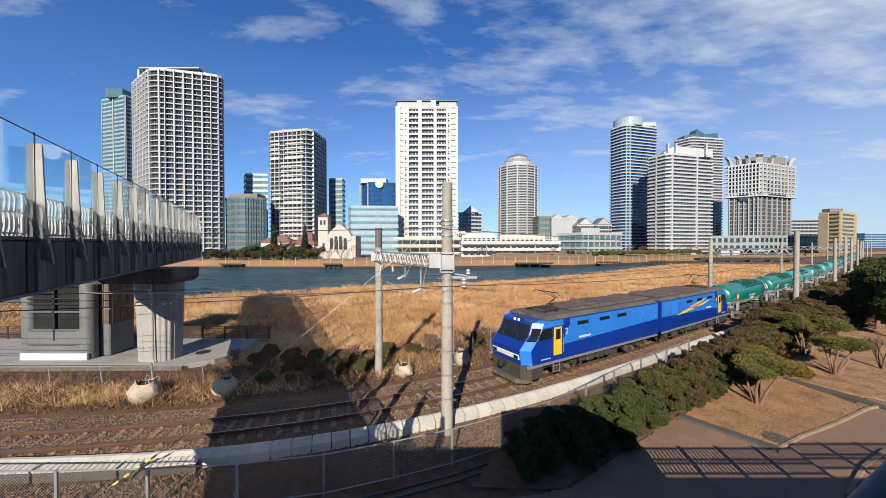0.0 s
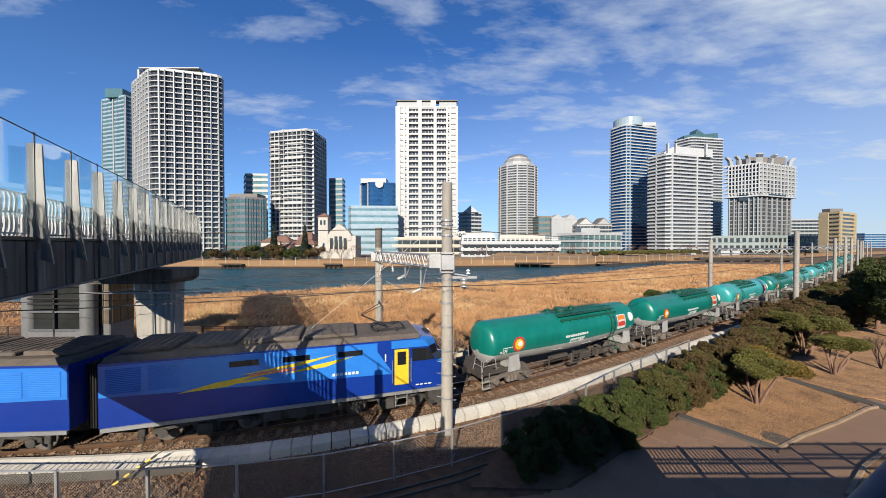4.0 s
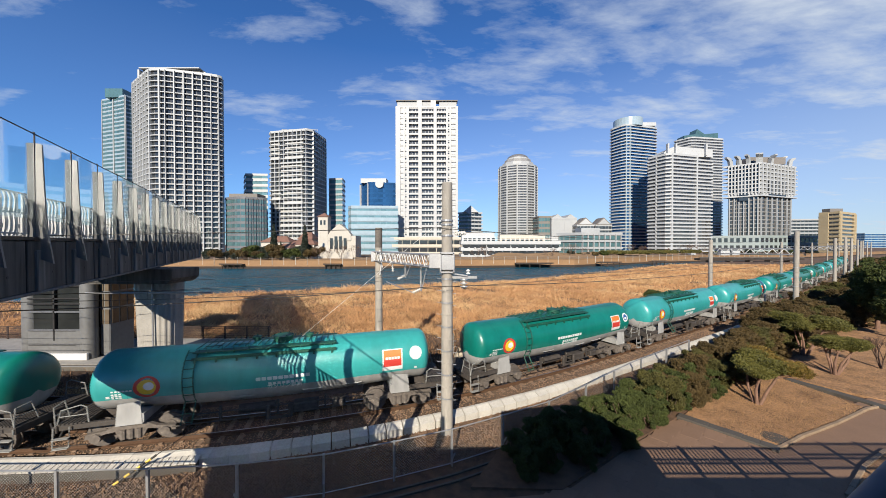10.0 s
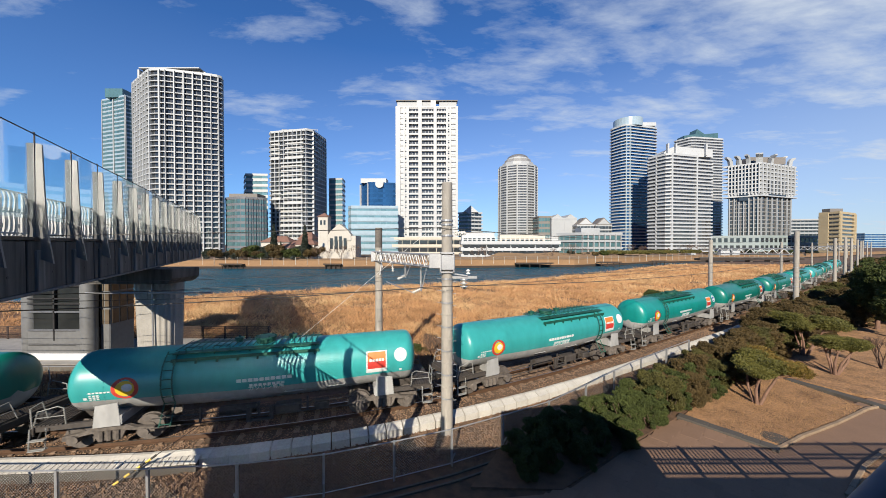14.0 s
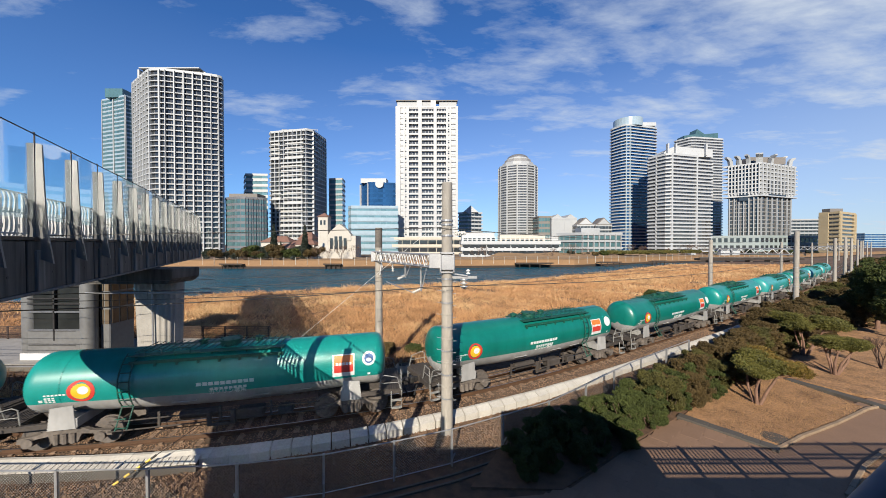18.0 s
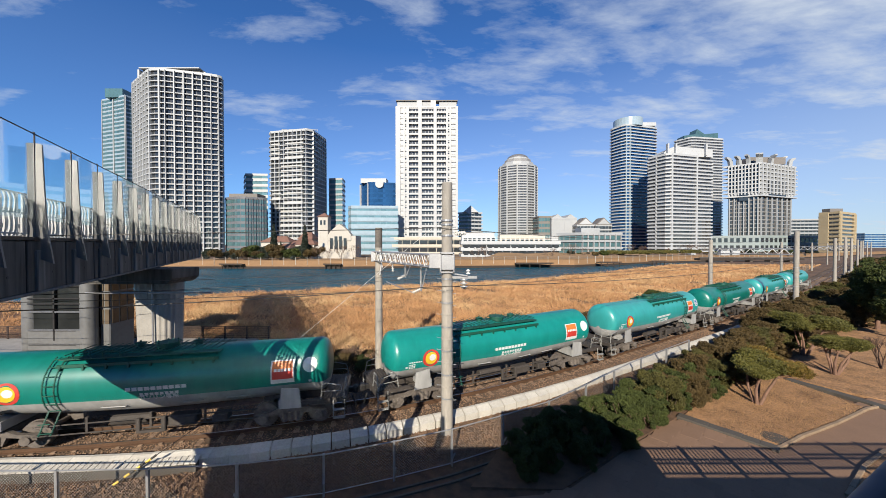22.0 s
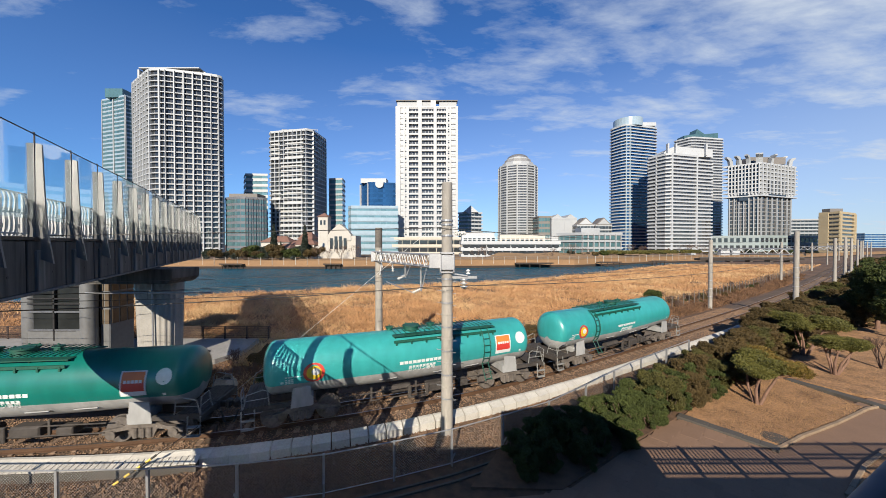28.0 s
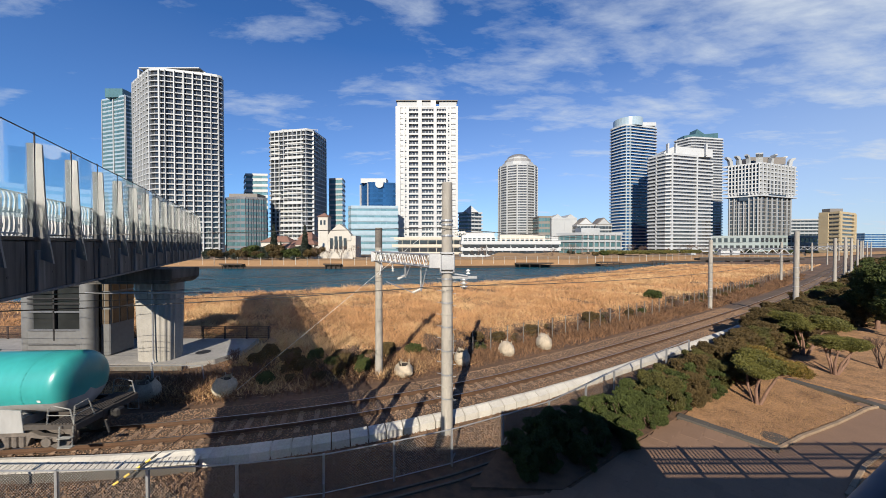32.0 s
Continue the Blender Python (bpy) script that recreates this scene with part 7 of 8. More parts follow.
# smaller blocks in the middle distance
t = tower("apartment_block", "white apartment block with gabled roof", from_corners((14.46, 302), (22.19, 295), (34.88, 300)), 34.59, 10, M_TGREY, M_GDARK, M_TWHITE, out=0.6, slab_h=1.3, bay=3.5)
bm = bm_new()
profile_y(bm, [(-7, 34.59), (7, 34.59), (0, 40.67)], -6, 6)
part("gable", bm, M_TWHITE, t)
tower("office_block", "grey glass office block beyond the quay", [(88.12, 305.0), (102.2, 305.0), (102.2, 330.0), (88.12, 330.0)], 31.7, 6, M_TBROWN, M_GTEAL, None, bay=3, gap=0.3, cat="building")
t = tower("hall", "pale grey windowless hall with peaked roofline", [(98.47, 300.0), (121.55, 300.0), (121.55, 330.0), (98.47, 330.0)], 29.76, 2, M_TGREY, M_TGREY, None, bay=12, cat="building")
for x in (-6, 6):
    bm = bm_new()
    profile_y(bm, [(x - 5, 29.76), (x + 5, 29.76), (x, 33.34)], -14.9, 10)
    part("gable", bm, M_TGREY, t)
for x0, x1, mt in ((1021, 1051, M_TWHITE), (1054, 1082, M_TGREY)):
    a, b = (x0 - 784) / 585 * 290, (x1 - 784) / 585 * 290
    t = tower("gabled_house", "white gabled apartment house" if mt is M_TWHITE else "grey gabled apartment house", [(a, 290.0), (b, 290.0), (b, 304.0), (a, 304.0)], 23.05, 6, mt, M_GDARK, mt, out=0.4, slab_h=1.1, bay=3, cat="building")
    bm = bm_new()
    w0 = (b - a) / 2
    profile_y(bm, [(-w0, 23.05), (w0, 23.05), (0, 29.48)], -7.5, 6)
    part("gable", bm, M_TBROWN, t)
    bm = bm_new()
    profile_y(bm, [(-w0 * 0.8, 23.45), (w0 * 0.8, 23.45), (0, 28.5)], -7.7, -7.4)
    part("gable_face", bm, mt, t)
t = tower("terrace_building", "white two-storey waterfront terrace building", [(8.84, 152.0), (53.53, 152.0), (53.53, 172.0), (8.84, 172.0)], 6.97, 2, M_TWHITE, M_GDARK, M_TWHITE, out=0.6, slab_h=1.6, bay=3.6, cat="building")
for k in range(20):
    roof_box(t, (-21 + k * 2.3, -9.6, 8.17), (0.12, 0.12, 3.6), M_WHITEP, "pergola_post")
for z in (1.6, 2.6, 3.1):
    roof_box(t, (0, -9.6, 6.97 + z - 0.4), (44, 0.14, 0.14), M_WHITEP, "pergola_rail")
roof_box(t, (-14, 4, 8.97), (16, 8, 5.0), M_TWHITE, "stair_head")
roof_box(t, (8, 5, 8.47), (22, 8, 4.0), M_TCREAM, "upper_storey")
for x0, n_, y0, z0, h0 in ((-21.2, 7, -0.08, 8.2, 1.5), (-2.2, 9, 0.92, 8.0, 1.3)):
    for k in range(n_):
        roof_box(t, (x0 + 0.9 + k * 2.3, y0, z0), (1.5, 0.14, h0), M_GDARK, "upper_window")
for k in range(16):
    roof_box(t, (-20.6 + k * 2.75, -10.66, 4.9), (1.9, 0.14, 1.3), M_GDARK, "terrace_window")
    roof_box(t, (-20.6 + k * 2.75, -10.66, 1.7), (2.1, 0.14, 1.5), M_GDARK, "terrace_window")
roof_box(t, (-14, 0.2, 11.55), (16.6, 0.3, 0.3), M_TBROWN, "roof_edge")
roof_box(t, (8, 1.2, 10.6), (22.6, 0.3, 0.3), M_TBROWN, "roof_edge")
t = tower("low_office", "grey framed three-storey waterfront office", from_corners((63.47, 182), (72.33, 172), (94.48, 176)), 11.73, 3, M_SHADE, M_GTEAL, M_TGREY, out=0.6, slab_h=0.9, bay=3.2, gap=0.6, piers=evenly(1, 7, 0.02, 0.7), cat="building")
roof_box(t, (0, 2, 13.23), (10, 8, 3), M_TGREY)

# domed round tower
CXR, DR = 76.16, 338.0
plan = [(CXR + 19 * math.cos(2 * math.pi * (k + 0.5) / 12), DR + 17 * math.sin(2 * math.pi * (k + 0.5) / 12)) for k in range(12)]
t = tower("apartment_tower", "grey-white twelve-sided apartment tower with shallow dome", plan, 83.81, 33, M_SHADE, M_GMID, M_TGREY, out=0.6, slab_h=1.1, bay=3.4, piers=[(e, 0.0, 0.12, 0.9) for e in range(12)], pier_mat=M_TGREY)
for k, (r, z0, z1) in enumerate(((16.5, 0, 3.5), (14, 3.5, 6.8), (12.0, 6.8, 8.6))):
    bm = bm_new()
    rod(bm, (0, 0, 83.81 + z0), (0, 0, 83.81 + z1), r, r * 0.94, seg=12)
    part("crown_tier", bm, M_TGREY if k % 2 == 0 else M_SHADE, t)
bm = bm_new()
bmesh.ops.create_uvsphere(bm, u_segments=24, v_segments=10, radius=11.0, matrix=Matrix.Translation((0, 0, 91.81)) @ Matrix.Diagonal((1, 1, 0.5, 1)))
part("dome", bm, mat("dome lead", (0.161, 0.161, 0.167), 0.5, 0.3, vary=0.2, grain=1, stain=0.2), t, smooth=True)

# three towers to the east
plan = from_corners((152.77, 305), (159.64, 290), (193.86, 300), cut=4, steps=2)
t = tower("apartment_tower", "slender blue and white balconied high-rise", plan, 110.86, 40, M_GBLUE, M_GBLUE, M_TWHITE, out=1.1, slab_h=0.85, bay=3.0, piers=[(4, 0, 0.2, 1.2), (5, 0.0, 0.02, 1.2)], pier_mat=M_GPALE)
bm = bm_new()
rod(bm, (-5, 0, 110.86), (-5, 0, 118.3), 12, seg=28)
part("roof_drum", bm, M_GPALE, t)
roof_box(t, (9, -1, 113.34), (16, 10, 3), M_TWHITE)
plan = from_corners((249.87, 360), (258.33, 345), (297.87, 352), cut=3, steps=2)
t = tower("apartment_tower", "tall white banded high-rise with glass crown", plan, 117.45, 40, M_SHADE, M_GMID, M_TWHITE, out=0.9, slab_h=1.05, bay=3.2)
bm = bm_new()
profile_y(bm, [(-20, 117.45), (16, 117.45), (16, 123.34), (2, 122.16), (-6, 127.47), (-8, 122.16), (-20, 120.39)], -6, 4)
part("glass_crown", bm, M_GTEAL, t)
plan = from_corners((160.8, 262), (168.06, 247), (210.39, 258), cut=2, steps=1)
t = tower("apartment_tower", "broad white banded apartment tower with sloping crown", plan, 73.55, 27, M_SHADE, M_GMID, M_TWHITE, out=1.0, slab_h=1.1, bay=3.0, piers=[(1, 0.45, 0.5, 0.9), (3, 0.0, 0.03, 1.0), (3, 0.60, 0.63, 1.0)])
bm = bm_new()
profile_y(bm, [(-17, 72.55), (20, 72.55), (20, 78.21), (-8, 80.75), (-12, 79.48), (-17, 76.09)], -7, 9)
part("crown", bm, M_TWHITE, t)
for x, h in ((-9, 5), (-15, 2), (14, 4)):
    roof_box(t, (x, -8, 77.79), (1.2, 2, 9), M_TWHITE, "crown_fin")
# lattice tower with horned roof
plan = from_corners((248.15, 288), (262.33, 275), (304.4, 290))
t = tower("office_tower", "grey gridded tower with horned roof frames", plan, 73.24, 22, M_TBROWN, M_GDARK, M_TWHITE, out=2.6, slab_h=0.8, bay=2.8, gap=0.5, skip=range(0, 14))
for e, fs in ((0, (0.05, 0.35, 0.65, 0.95)), (1, (0.05, 0.35, 0.65, 0.95))):
    lp = [(p[0] - sum(q[0] for q in plan) / 4, p[1] - sum(q[1] for q in plan) / 4) for p in plan]
    a, b = Vector(lp[e]), Vector(lp[e + 1])
    for f in fs:
        c = a.lerp(b, f)
        o = c.normalized()
        bm = bm_new()
        profile_y(bm, [(-1.8, -1.0), (0.8, -1.0), (1.8, 4.8), (4.4, 6.9), (4.2, 8.0), (0.7, 7.3), (-1.3, 4.8)], -1.1, 1.1)
        bm.transform(Matrix.Translation((c.x, c.y, 73.24)) @ Matrix.Rotation(math.atan2(o.y, o.x), 4, "Z"))
        part("roof_horn", bm, M_TGREY, t)
roof_box(t, (0, 0, 77), (30, 14, 6), M_TBROWN)
bm = bm_new()
ring(bm, lp, -0.2, 0.4, 0, 0.32)
edge_slab = mesh_of("floor_edge", bm, M_TGREY)
bm = bm_new()
panes(bm, lp, 0.02, 0.7, 2.9, 2.8, 0.5)
dark_panes = mesh_of("glazing", bm, M_GDARK)
for k in range(14):
    piece("floor_edge", edge_slab, t, pose(0, 0, k * 3.29))
    piece("glazing", dark_panes, t, pose(0, 0, k * 3.29), kind="stuff")
for e in (0, 1):
    a, b = Vector(lp[e]), Vector(lp[e + 1])
    u = (b - a).normalized()
    for k in range(10):
        c = a.lerp(b, k / 9) + Vector((u.y, -u.x)) * 1.7
        bm = bm_new()
        box(bm, (c.x, c.y, 60.5), (0.9, 2.4, 25.4), rot=Matrix.Rotation(math.atan2(u.y, u.x), 4, "Z"))
        part("grid_post", bm, M_TWHITE, t)
for e, f0, f1, k0, k1 in ((0, 0.36, 0.66, 13, 18), (1, 0.2, 0.75, 14, 18)):
    a, b = Vector(lp[e]), Vector(lp[e + 1])
    u = (b - a).normalized()
    c = a.lerp(b, (f0 + f1) / 2) + Vector((u.y, -u.x)) * 1.5
    FH = (73.24 - 0.9) / 22
    bm = bm_new()
    box(bm, (c.x, c.y, (k0 + k1) / 2 * FH), ((b - a).length * (f1 - f0), 1.2, (k1 - k0) * FH), rot=Matrix.Rotation(math.atan2(u.y, u.x), 4, "Z"))
    part("dark_bay", bm, M_GDARK, t)
for e in (0, 1):
    a, b = Vector(lp[e]), Vector(lp[e + 1])
    u = (b - a).normalized()
    for f in (0.04, 0.20, 0.36, 0.52, 0.68, 0.84, 0.97):
        c = a.lerp(b, f) + Vector((u.y, -u.x)) * 0.7
        bm = bm_new()
        box(bm, (c.x, c.y, 24.14), (0.7, 1.0, 48.29), rot=Matrix.Rotation(math.atan2(u.y, u.x), 4, "Z"))
        part("giant_column", bm, M_TGREY, t)
    c = a.lerp(b, 0.5) + Vector((u.y, -u.x)) * 0.8
    bm = bm_new()
    box(bm, (c.x, c.y, 47.81), ((b - a).length, 2.2, 2.2), rot=Matrix.Rotation(math.atan2(u.y, u.x), 4, "Z"))
    part("belt_course", bm, M_TWHITE, t)
tower("podium", "grey-green low podium with windows", from_corners((220.64, 272), (247.44, 258), (299.2, 264)), 12.53, 2, mat("grey-green panels", (0.193, 0.231, 0.231), 0.6, vary=0.12, grain=1, stain=0.1), M_GDARK, None, bay=4, gap=1.6, cat="building")
tower("apartment_block", "long white balconied apartment block", [(335.89, 322.0), (375.28, 318.0), (375.28, 334.0), (335.89, 336.0)], 30.2, 9, M_SHADE, M_GDARK, M_TGREY, out=0.8, slab_h=1.3, bay=3.5)
t = tower("apartment_block", "ochre apartment block with stair tower", from_corners((268.51, 236), (270.45, 226), (298.56, 240)), 28.11, 10, M_TYELLOW, M_GDARK, M_TYELLOW, out=0.5, slab_h=1.3, bay=3.2, piers=[(0, 0, 0.5, 0.8), (1, 0.0, 0.08, 0.9), (1, 0.92, 1, 0.9)])
roof_box(t, (-6, -2, 29.67), (9, 5, 3), M_TBROWN)
tower("office_block", "hazy blue glass block far along the line", [(765.2, 600.0), (808.28, 600.0), (808.28, 630.0), (765.2, 630.0)], 26.18, 6, M_GPALE, M_GBLUE, None, bay=6)

# wedding hall and tiled houses on the quay
M_STUCCO = mat("white stucco", (0.372, 0.352, 0.311), 0.85, vary=0.12, grain=2, stain=0.3, bump=0.1)
hall = thing("chapel", "white stucco chapel with bell tower and rounded gable", "chapel", pose(-42.73, 142, 0.9))


def hx(px_):
    return (px_ - 608) / 585 * 142


bm = bm_new()
box(bm, (hx(602), 4, 4.8), (hx(630) - hx(574), 9, 9.6))
box(bm, (hx(570), 3, 2.6), (hx(592) - hx(546), 8, 5.2))
part("wall", bm, M_STUCCO, hall)
bm = bm_new()
pts = [(hx(582), 7.5)] + [(hx(582) + (hx(622) - hx(582)) * k / 10, 10.0 + 4.6 * (1 - abs(k - 5) / 5) ** 0.75) for k in range(11)] + [(hx(622), 7.5)]
profile_y(bm, pts, -0.9, 2.5)
part("gable", bm, M_STUCCO, hall)
bm = bm_new()
box(bm, (hx(572.5), 1.5, 8.9), (hx(581) - hx(564), 4.2, 17.8))
bt = part("bell_tower", bm, M_STUCCO, hall)
bm = bm_new()
bmesh.ops.create_cone(bm, cap_ends=True, segments=4, radius1=3.7, radius2=0.05, depth=1.8, matrix=Matrix.Translation((hx(572.5), 1.5, 18.6)) @ Matrix.Rotation(radians(45), 4, "Z"))
part("tower_roof", bm, M_TILE, bt)
for k in range(2):
    bm = bm_new()
    box(bm, (hx(569.5 + k * 6), -0.65, 15.2), (0.8, 0.16, 1.9))
    part("tower_window", bm, M_GDARK, bt)
for x, z, w0, h0 in ((588, 6.2, 1.2, 4.6), (596, 6.6, 1.2, 5.4), (604, 6.6, 1.2, 5.4), (612, 6.2, 1.2, 4.6), (590, 2.0, 1.6, 1.6), (603, 2.0, 1.6, 1.6), (556, 2.2, 1.2, 1.8), (565, 2.2, 1.2, 1.8)):
    bm = bm_new()
    box(bm, (hx(x), -1.0 if 582 < x < 622 else -1.08, z), (w0, 0.2, h0))
    part("window", bm, M_GDARK, hall)
for x0, x1, D, zt in ((462, 512, 148, 8.6), (512, 556, 140, 7.2), (488, 512, 134, 5.6), (528, 552, 158, 10.5)):
    a, b = (x0 - 784) / 585 * D, (x1 - 784) / 585 * D
    hs = thing("tiled_house", "cream stucco house with terracotta hipped roof", "house", pose((a + b) / 2, D + 4, 0.9), group="tiled waterfront houses")
    bm = bm_new()
    box(bm, (0, 0, zt * 0.4), (b - a, 8, zt * 0.8))
    part("wall", bm, M_STUCCO, hs)
    bm = bm_new()
    w0 = (b - a) / 2 + 0.5
    v = [bm.verts.new(p) for p in ((-w0, -4.5, zt * 0.8), (w0, -4.5, zt * 0.8), (w0, 4.5, zt * 0.8), (-w0, 4.5, zt * 0.8), (-w0 * 0.5, 0, zt * 1.12), (w0 * 0.5, 0, zt * 1.12))]
    for f in ((0, 1, 5, 4), (1, 2, 5), (2, 3, 4, 5), (3, 0, 4), (3, 2, 1, 0)):
        bm.faces.new([v[i] for i in f])
    part("roof", bm, M_TILE, hs)
    for k in range(4):
        bm = bm_new()
        box(bm, (-w0 + 0.5 + (k + 0.5) * (w0 - 0.5) / 2, -4.02, zt * 0.45), (0.9, 0.12, 1.3))
        part("window", bm, M_GDARK, hs)
wall_low = bm_new()
box(wall_low, (-42.12, 127, 2.4), (14.98, 0.4, 3.2))
solo("garden_wall", wall_low, M_STUCCO, "cream rendered garden wall on the quay", "wall", kind="structure")

# promenade trees, cypresses, hedges
M_CYP = mat("cypress foliage", (0.0142, 0.0258, 0.0116), 0.7, shade=(0.00386, 0.00773, 0.00386), grain=1, stain=0.3, bump=0, island=0.6)
FARLEAF = {}
for key, mt in (("a", M_CYP), ("b", M_LEAFB), ("c", M_LEAF)):
    r = random.Random(ord(key))
    blobs = [(r.uniform(-1.6, 1.6), r.uniform(-1.6, 1.6), r.uniform(1.8, 3.6), 1.2, 1.2, 0.9) for _ in range(8)]
    FARLEAF[key] = leaf_mesh("crown", blobs, 0.28, mt, per=900)
bm = bm_new()
rod(bm, (0, 0, -0.2), (0, 0, 3.0), 0.16, 0.08, seg=6)
FARTRUNK = mesh_of("trunk", bm, M_BARK)
blobs = [(0, 0, 1.2 + k * 1.05, 1.5 * (1 - k / 9.5), 1.5 * (1 - k / 9.5), 0.9) for k in range(9)]
CYPLEAF = leaf_mesh("crown", blobs, 0.3, M_CYP, per=900)
rnd = random.Random(77)
for x0, D, h in ((485, 128, 13.4), (540, 128, 13.2), (497, 136, 7), (478, 132, 6)):
    t = thing("cypress_tree", "dark pointed cypress on the quay", "tree", pose((x0 - 784) / 585 * D, D, 0.9) @ Matrix.Diagonal((h / 10.2, h / 10.2, h / 10.2, 1)))
    piece("trunk", FARTRUNK, t)
    piece("crown", CYPLEAF, t)
for k in range(27):
    x0 = 364 + k * 7.1 + rnd.uniform(-2, 2)
    D = 118 + rnd.uniform(0, 14)
    sc = rnd.uniform(0.35, 0.95)
    t = thing("promenade_tree", "small clipped evergreen on the far promenade", "tree", pose((x0 - 784) / 585 * D, D, 0.9, 0, 0, rnd.uniform(0, 360)) @ Matrix.Diagonal((sc, sc, sc, 1)), group="promenade trees")
    piece("trunk", FARTRUNK, t)
    piece("crown", FARLEAF[rnd.choice("abbc")], t)
for k in range(13):
    x0 = 436 + k * 10.5 + rnd.uniform(-3, 3)
    D = 126 + rnd.uniform(0, 8)
    sc = rnd.uniform(0.8, 1.35)
    t = thing("garden_tree", "dark rounded evergreen before the tiled houses", "tree", pose((x0 - 784) / 585 * D, D, 0.9, 0, 0, rnd.uniform(0, 360)) @ Matrix.Scale(sc, 4), group="garden evergreens")
    piece("trunk", FARTRUNK, t)
    piece("crown", FARLEAF[rnd.choice("aacb")], t)
for k in range(30):
    x0 = 1010 + k * 15
    D = bank(FAR_BANK, (x0 - 784) / 585 * 160) + rnd.uniform(6, 26)
    sc = rnd.uniform(0.4, 0.8)
    t = thing("promenade_tree", "low clipped shrub on the far promenade", "tree", pose((x0 - 784) / 585 * D, D, 0.9, 0, 0, rnd.uniform(0, 360)) @ Matrix.Diagonal((sc, sc, sc, 1)), group="promenade trees")
    piece("trunk", FARTRUNK, t)
    piece("crown", FARLEAF[rnd.choice("bbca")], t)
bt_me = mesh_of("branch_work", bare(0, 0, 7.0, 50, 0.55), M_TWIG)
for x0, D in ((562, 124), (580, 126), (603, 124), (630, 130), (975, 136), (1010, 140), (1035, 145), (1180, 170), (1215, 172), (1235, 176), (1375, 200), (1120, 160), (1140, 164), (860, 135), (845, 133)):
    sc = rnd.uniform(0.7, 1.05)
    t = thing("bare_tree", "leafless street tree on the far quay", "tree", pose((x0 - 784) / 585 * D, D, 0.9, 0, 0, rnd.uniform(0, 360)) @ Matrix.Diagonal((sc, sc, sc, 1)), group="bare quay trees")
    piece("branch_work", bt_me, t)
# tan lawn bank, clipped hedge, kiosk and low bridge towards the east
M_BANK = mat("tan lawn bank", (0.235, 0.144, 0.0679), 0.95, vary=0.35, grain=1.5, stain=0.15, bump=0.3)
bv, bf = [], []
for i, x in enumerate(range(-90, 150, 6)):
    y = bank(FAR_BANK, x) + 0.6
    top = 3.0 if 18 < x < 130 else 1.3
    bv += [(x, y, 1.02), (x, y + 9, 1.3), (x, y + 24, top + 0.3 * math.sin(i * 1.7)), (x, y + 34, 0.9)]
    if i:
        for j in range(3):
            bf.append((4 * (i - 1) + j, 4 * i + j, 4 * i + j + 1, 4 * (i - 1) + j + 1))
tagged(new("promenade_bank", raw("promenade_bank", bv, bf, M_BANK)), "tan winter lawn bank on the far promenade", "lawn", kind="structure")
M_HEDGE = mat("yellow-green hedge leaf", (0.129, 0.11, 0.0193), 0.7, shade=(0.0322, 0.0354, 0.00773), grain=1, stain=0.3, bump=0, island=0.7)
for x0, x1, D in ((1062, 1150, 150), (1150, 1200, 158), (1205, 1240, 165)):
    a, b = (x0 - 784) / 585 * D, (x1 - 784) / 585 * D
    hd = thing("clipped_hedge", "long yellow-green clipped hedge", "hedge", pose((a + b) / 2, D, 2.6))
    piece("foliage", leaf_mesh("foliage", [((k + 0.5) * (b - a) / 8 - (b - a) / 2, 0, 0.6, (b - a) / 12, 1.0, 0.8) for k in range(8)], 0.3, M_HEDGE, per=900), hd)
lb = thing("low_bridge", "dark low road bridge over the canal", "bridge")
bm = bm_new()
box(bm, (124, 134, 0.75), (42, 3.0, 0.8))
part("deck", bm, M_QUAYDK, lb)
bm = bm_new()
box(bm, (124, 132.6, 1.5), (42, 0.15, 0.5))
part("parapet", bm, M_ROOF, lb)
for k in range(5):
    bm = bm_new()
    box(bm, (108 + k * 8, 134, -1.3), (1.0, 2.4, 3.4))
    part("pier", bm, M_ROOF, lb)
for x0, x1 in ((1270, 1286), (1290, 1304), (1218, 1226)):
    bm = bm_new()
    box(bm, (((x0 + x1) / 2 - 784) / 585 * 172, 172, 2.5), ((x1 - x0) / 585 * 172, 4, 3.4))
    box(bm, (((x0 + x1) / 2 - 784) / 585 * 172, 171.5, 4.4), ((x1 - x0) / 585 * 172 + 0.8, 5.4, 0.4))
    solo("kiosk", bm, M_TWHITE, "small white flat-roofed quay kiosk", "kiosk", group="quay kiosks")

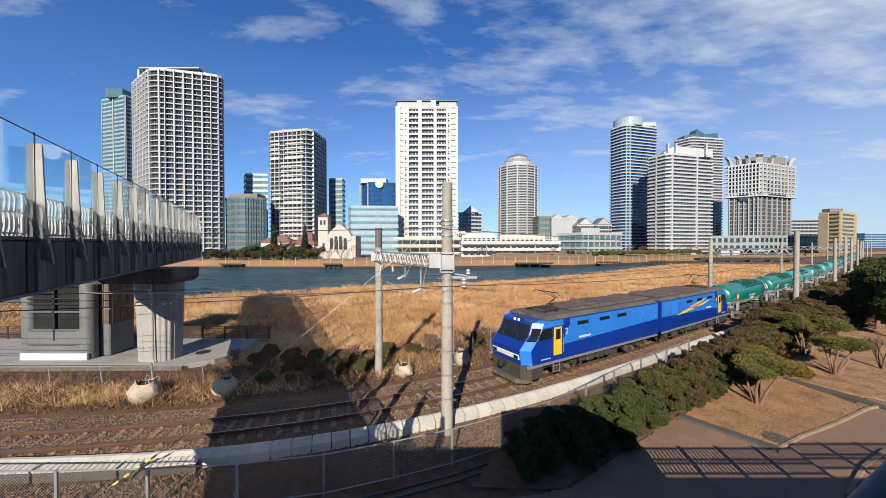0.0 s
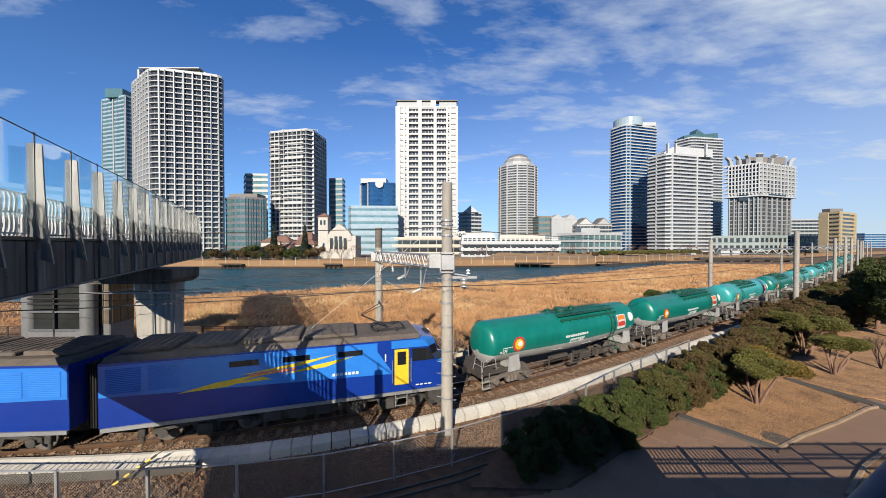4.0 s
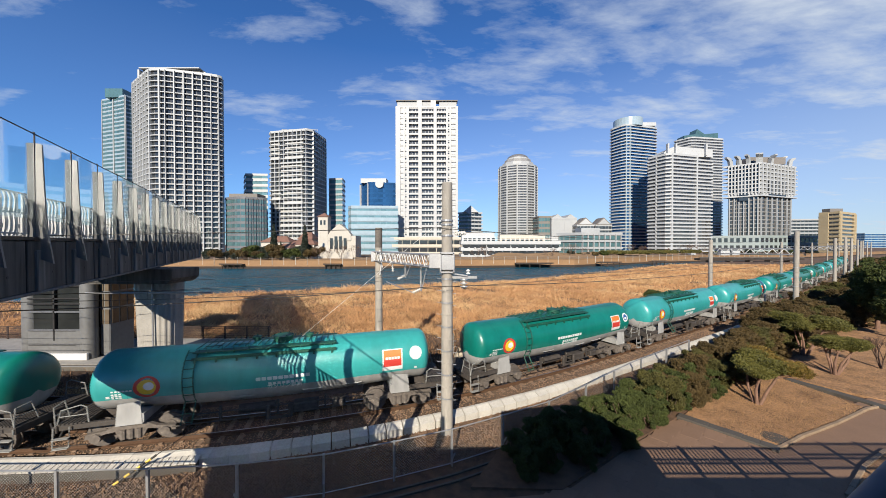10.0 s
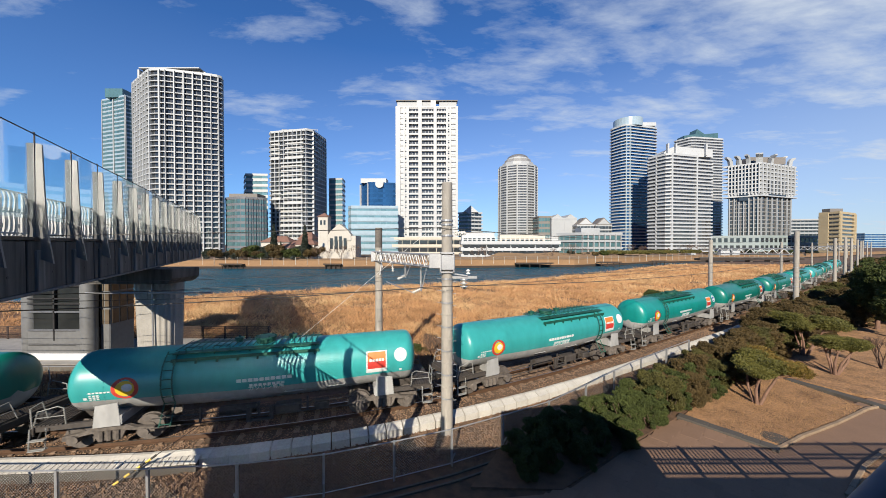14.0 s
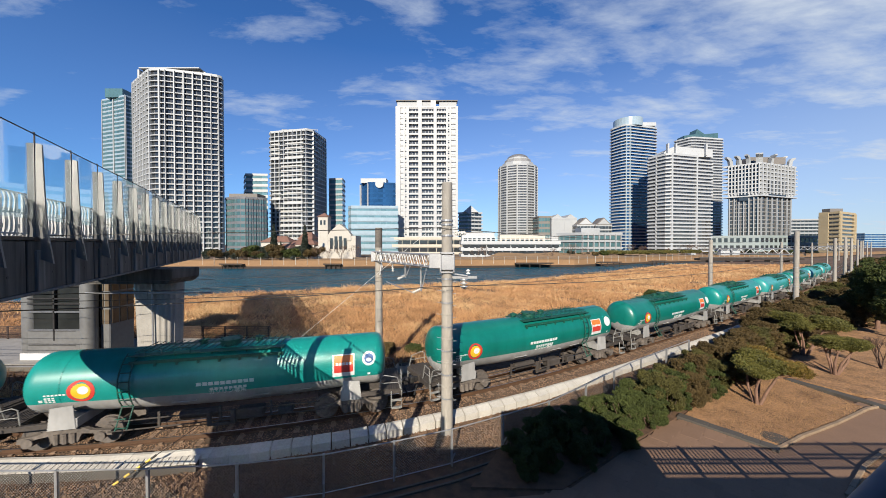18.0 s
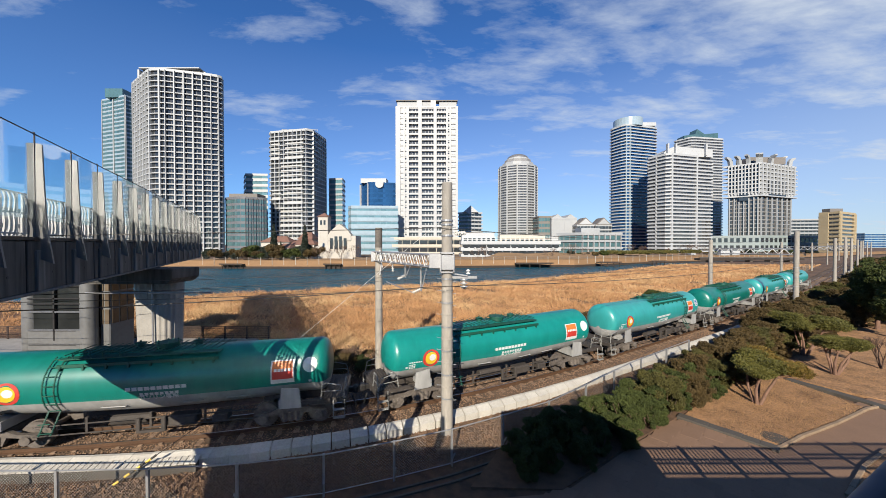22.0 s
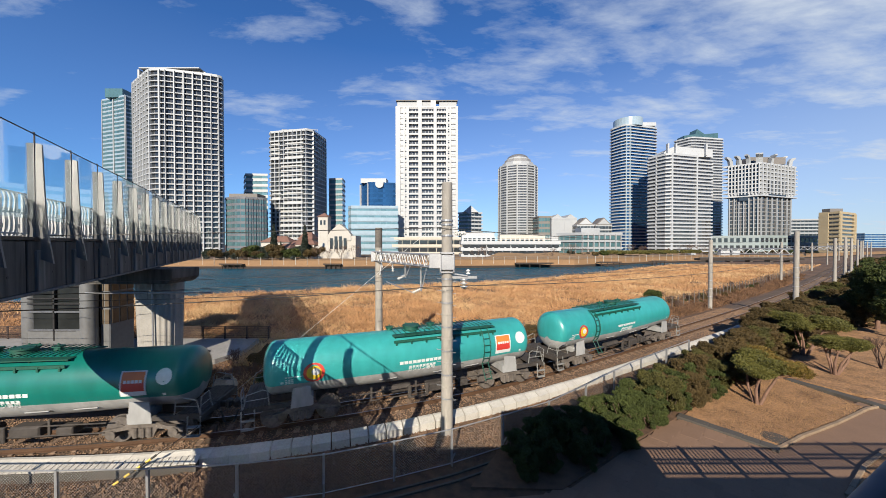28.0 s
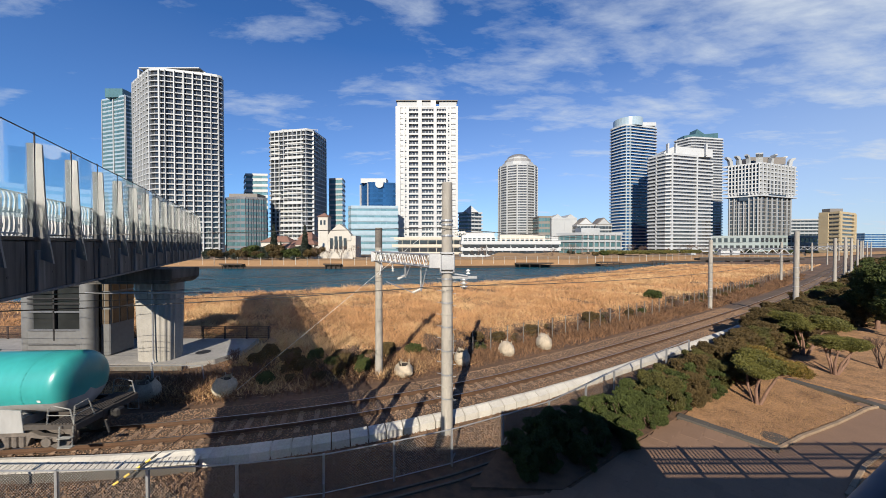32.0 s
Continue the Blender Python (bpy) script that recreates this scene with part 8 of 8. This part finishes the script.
# dark timber landings over the water
for x0, x1 in ((392, 432), (574, 606), (912, 978), (1058, 1098), (1150, 1176)):
    D = 112.0 if x1 < 700 else bank(FAR_BANK, (x0 - 784) / 585 * 120) - 1.5
    a, b = (x0 - 784) / 585 * D, (x1 - 784) / 585 * D
    l = thing("timber_landing", "dark timber landing stage at the quay", "landing stage", pose((a + b) / 2, D, 0), group="landing stages")
    bm = bm_new()
    box(bm, (0, 0, -0.05), (b - a, 2.6, 0.25))
    part("deck", bm, M_QUAYDK, l)
    for k in range(4):
        bm = bm_new()
        box(bm, (-(b - a) * 0.4 + k * (b - a) * 0.27, -1.0, -1.3), (0.25, 0.25, 2.3))
        part("pile", bm, M_QUAYDK, l)
    bm = bm_new()
    box(bm, (0, -1.2, 0.35), (b - a, 0.1, 0.12))
    part("rail", bm, M_QUAYDK, l)


# ---- what moves: the train along its track ----
def train_at(t):
    """How far the train has run at t seconds."""
    v = (t - 16) / 16
    return 1.2858 + 113.4196 * v + 6.315 * v ** 2 + 2.8344 * v ** 3 - 3.2936 * v ** 4 - 1.4466 * v ** 5 + 1.5451 * v ** 6


def riding(s, pivot, turned=False):
    """The pose of a body whose bogies, pivot metres before and behind its middle, both stand on the track."""
    x0, y0, _ = line(s - pivot)
    x1, y1, _ = line(s + pivot)
    return pose((x0 + x1) / 2, (y0 + y1) / 2, 0, 0, 0, math.degrees(math.atan2(y1 - y0, x1 - x0)) + (180 if turned else 0))


def motions():
    steps = [k * 0.4 for k in range(81)]
    for i, w in enumerate(WAGONS):
        mid = 3.75 + 13.57 * (i + 1 - 8)
        walk(w, [(t, riding(mid - train_at(t), 4.45)) for t in steps])
    first = 3.75 + 13.57 * (1 - 8) - 6.79
    walk(LOCO_B, [(t, riding(first - 6.6 - train_at(t), 3.1, True)) for t in steps])
    walk(LOCO_A, [(t, riding(first - 18.6 - train_at(t), 3.1)) for t in steps])
    # wheels roll with the train
    rolls = {}
    fine = [k / 15 for k in range(481)]
    for v in (*WAGONS, LOCO_A, LOCO_B):
        way = -1 if v is LOCO_B else 1
        for w in v.children_recursive:
            if w.name.startswith("wheelset"):
                x = round(w.location.x, 3)
                key = (x, way)
                if key not in rolls:
                    rolls[key] = [(t, pose(x, 0, 0.43, 0, -way * math.degrees(train_at(t) / 0.43), 0)) for t in fine]
                walk(w, rolls[key])


motions()
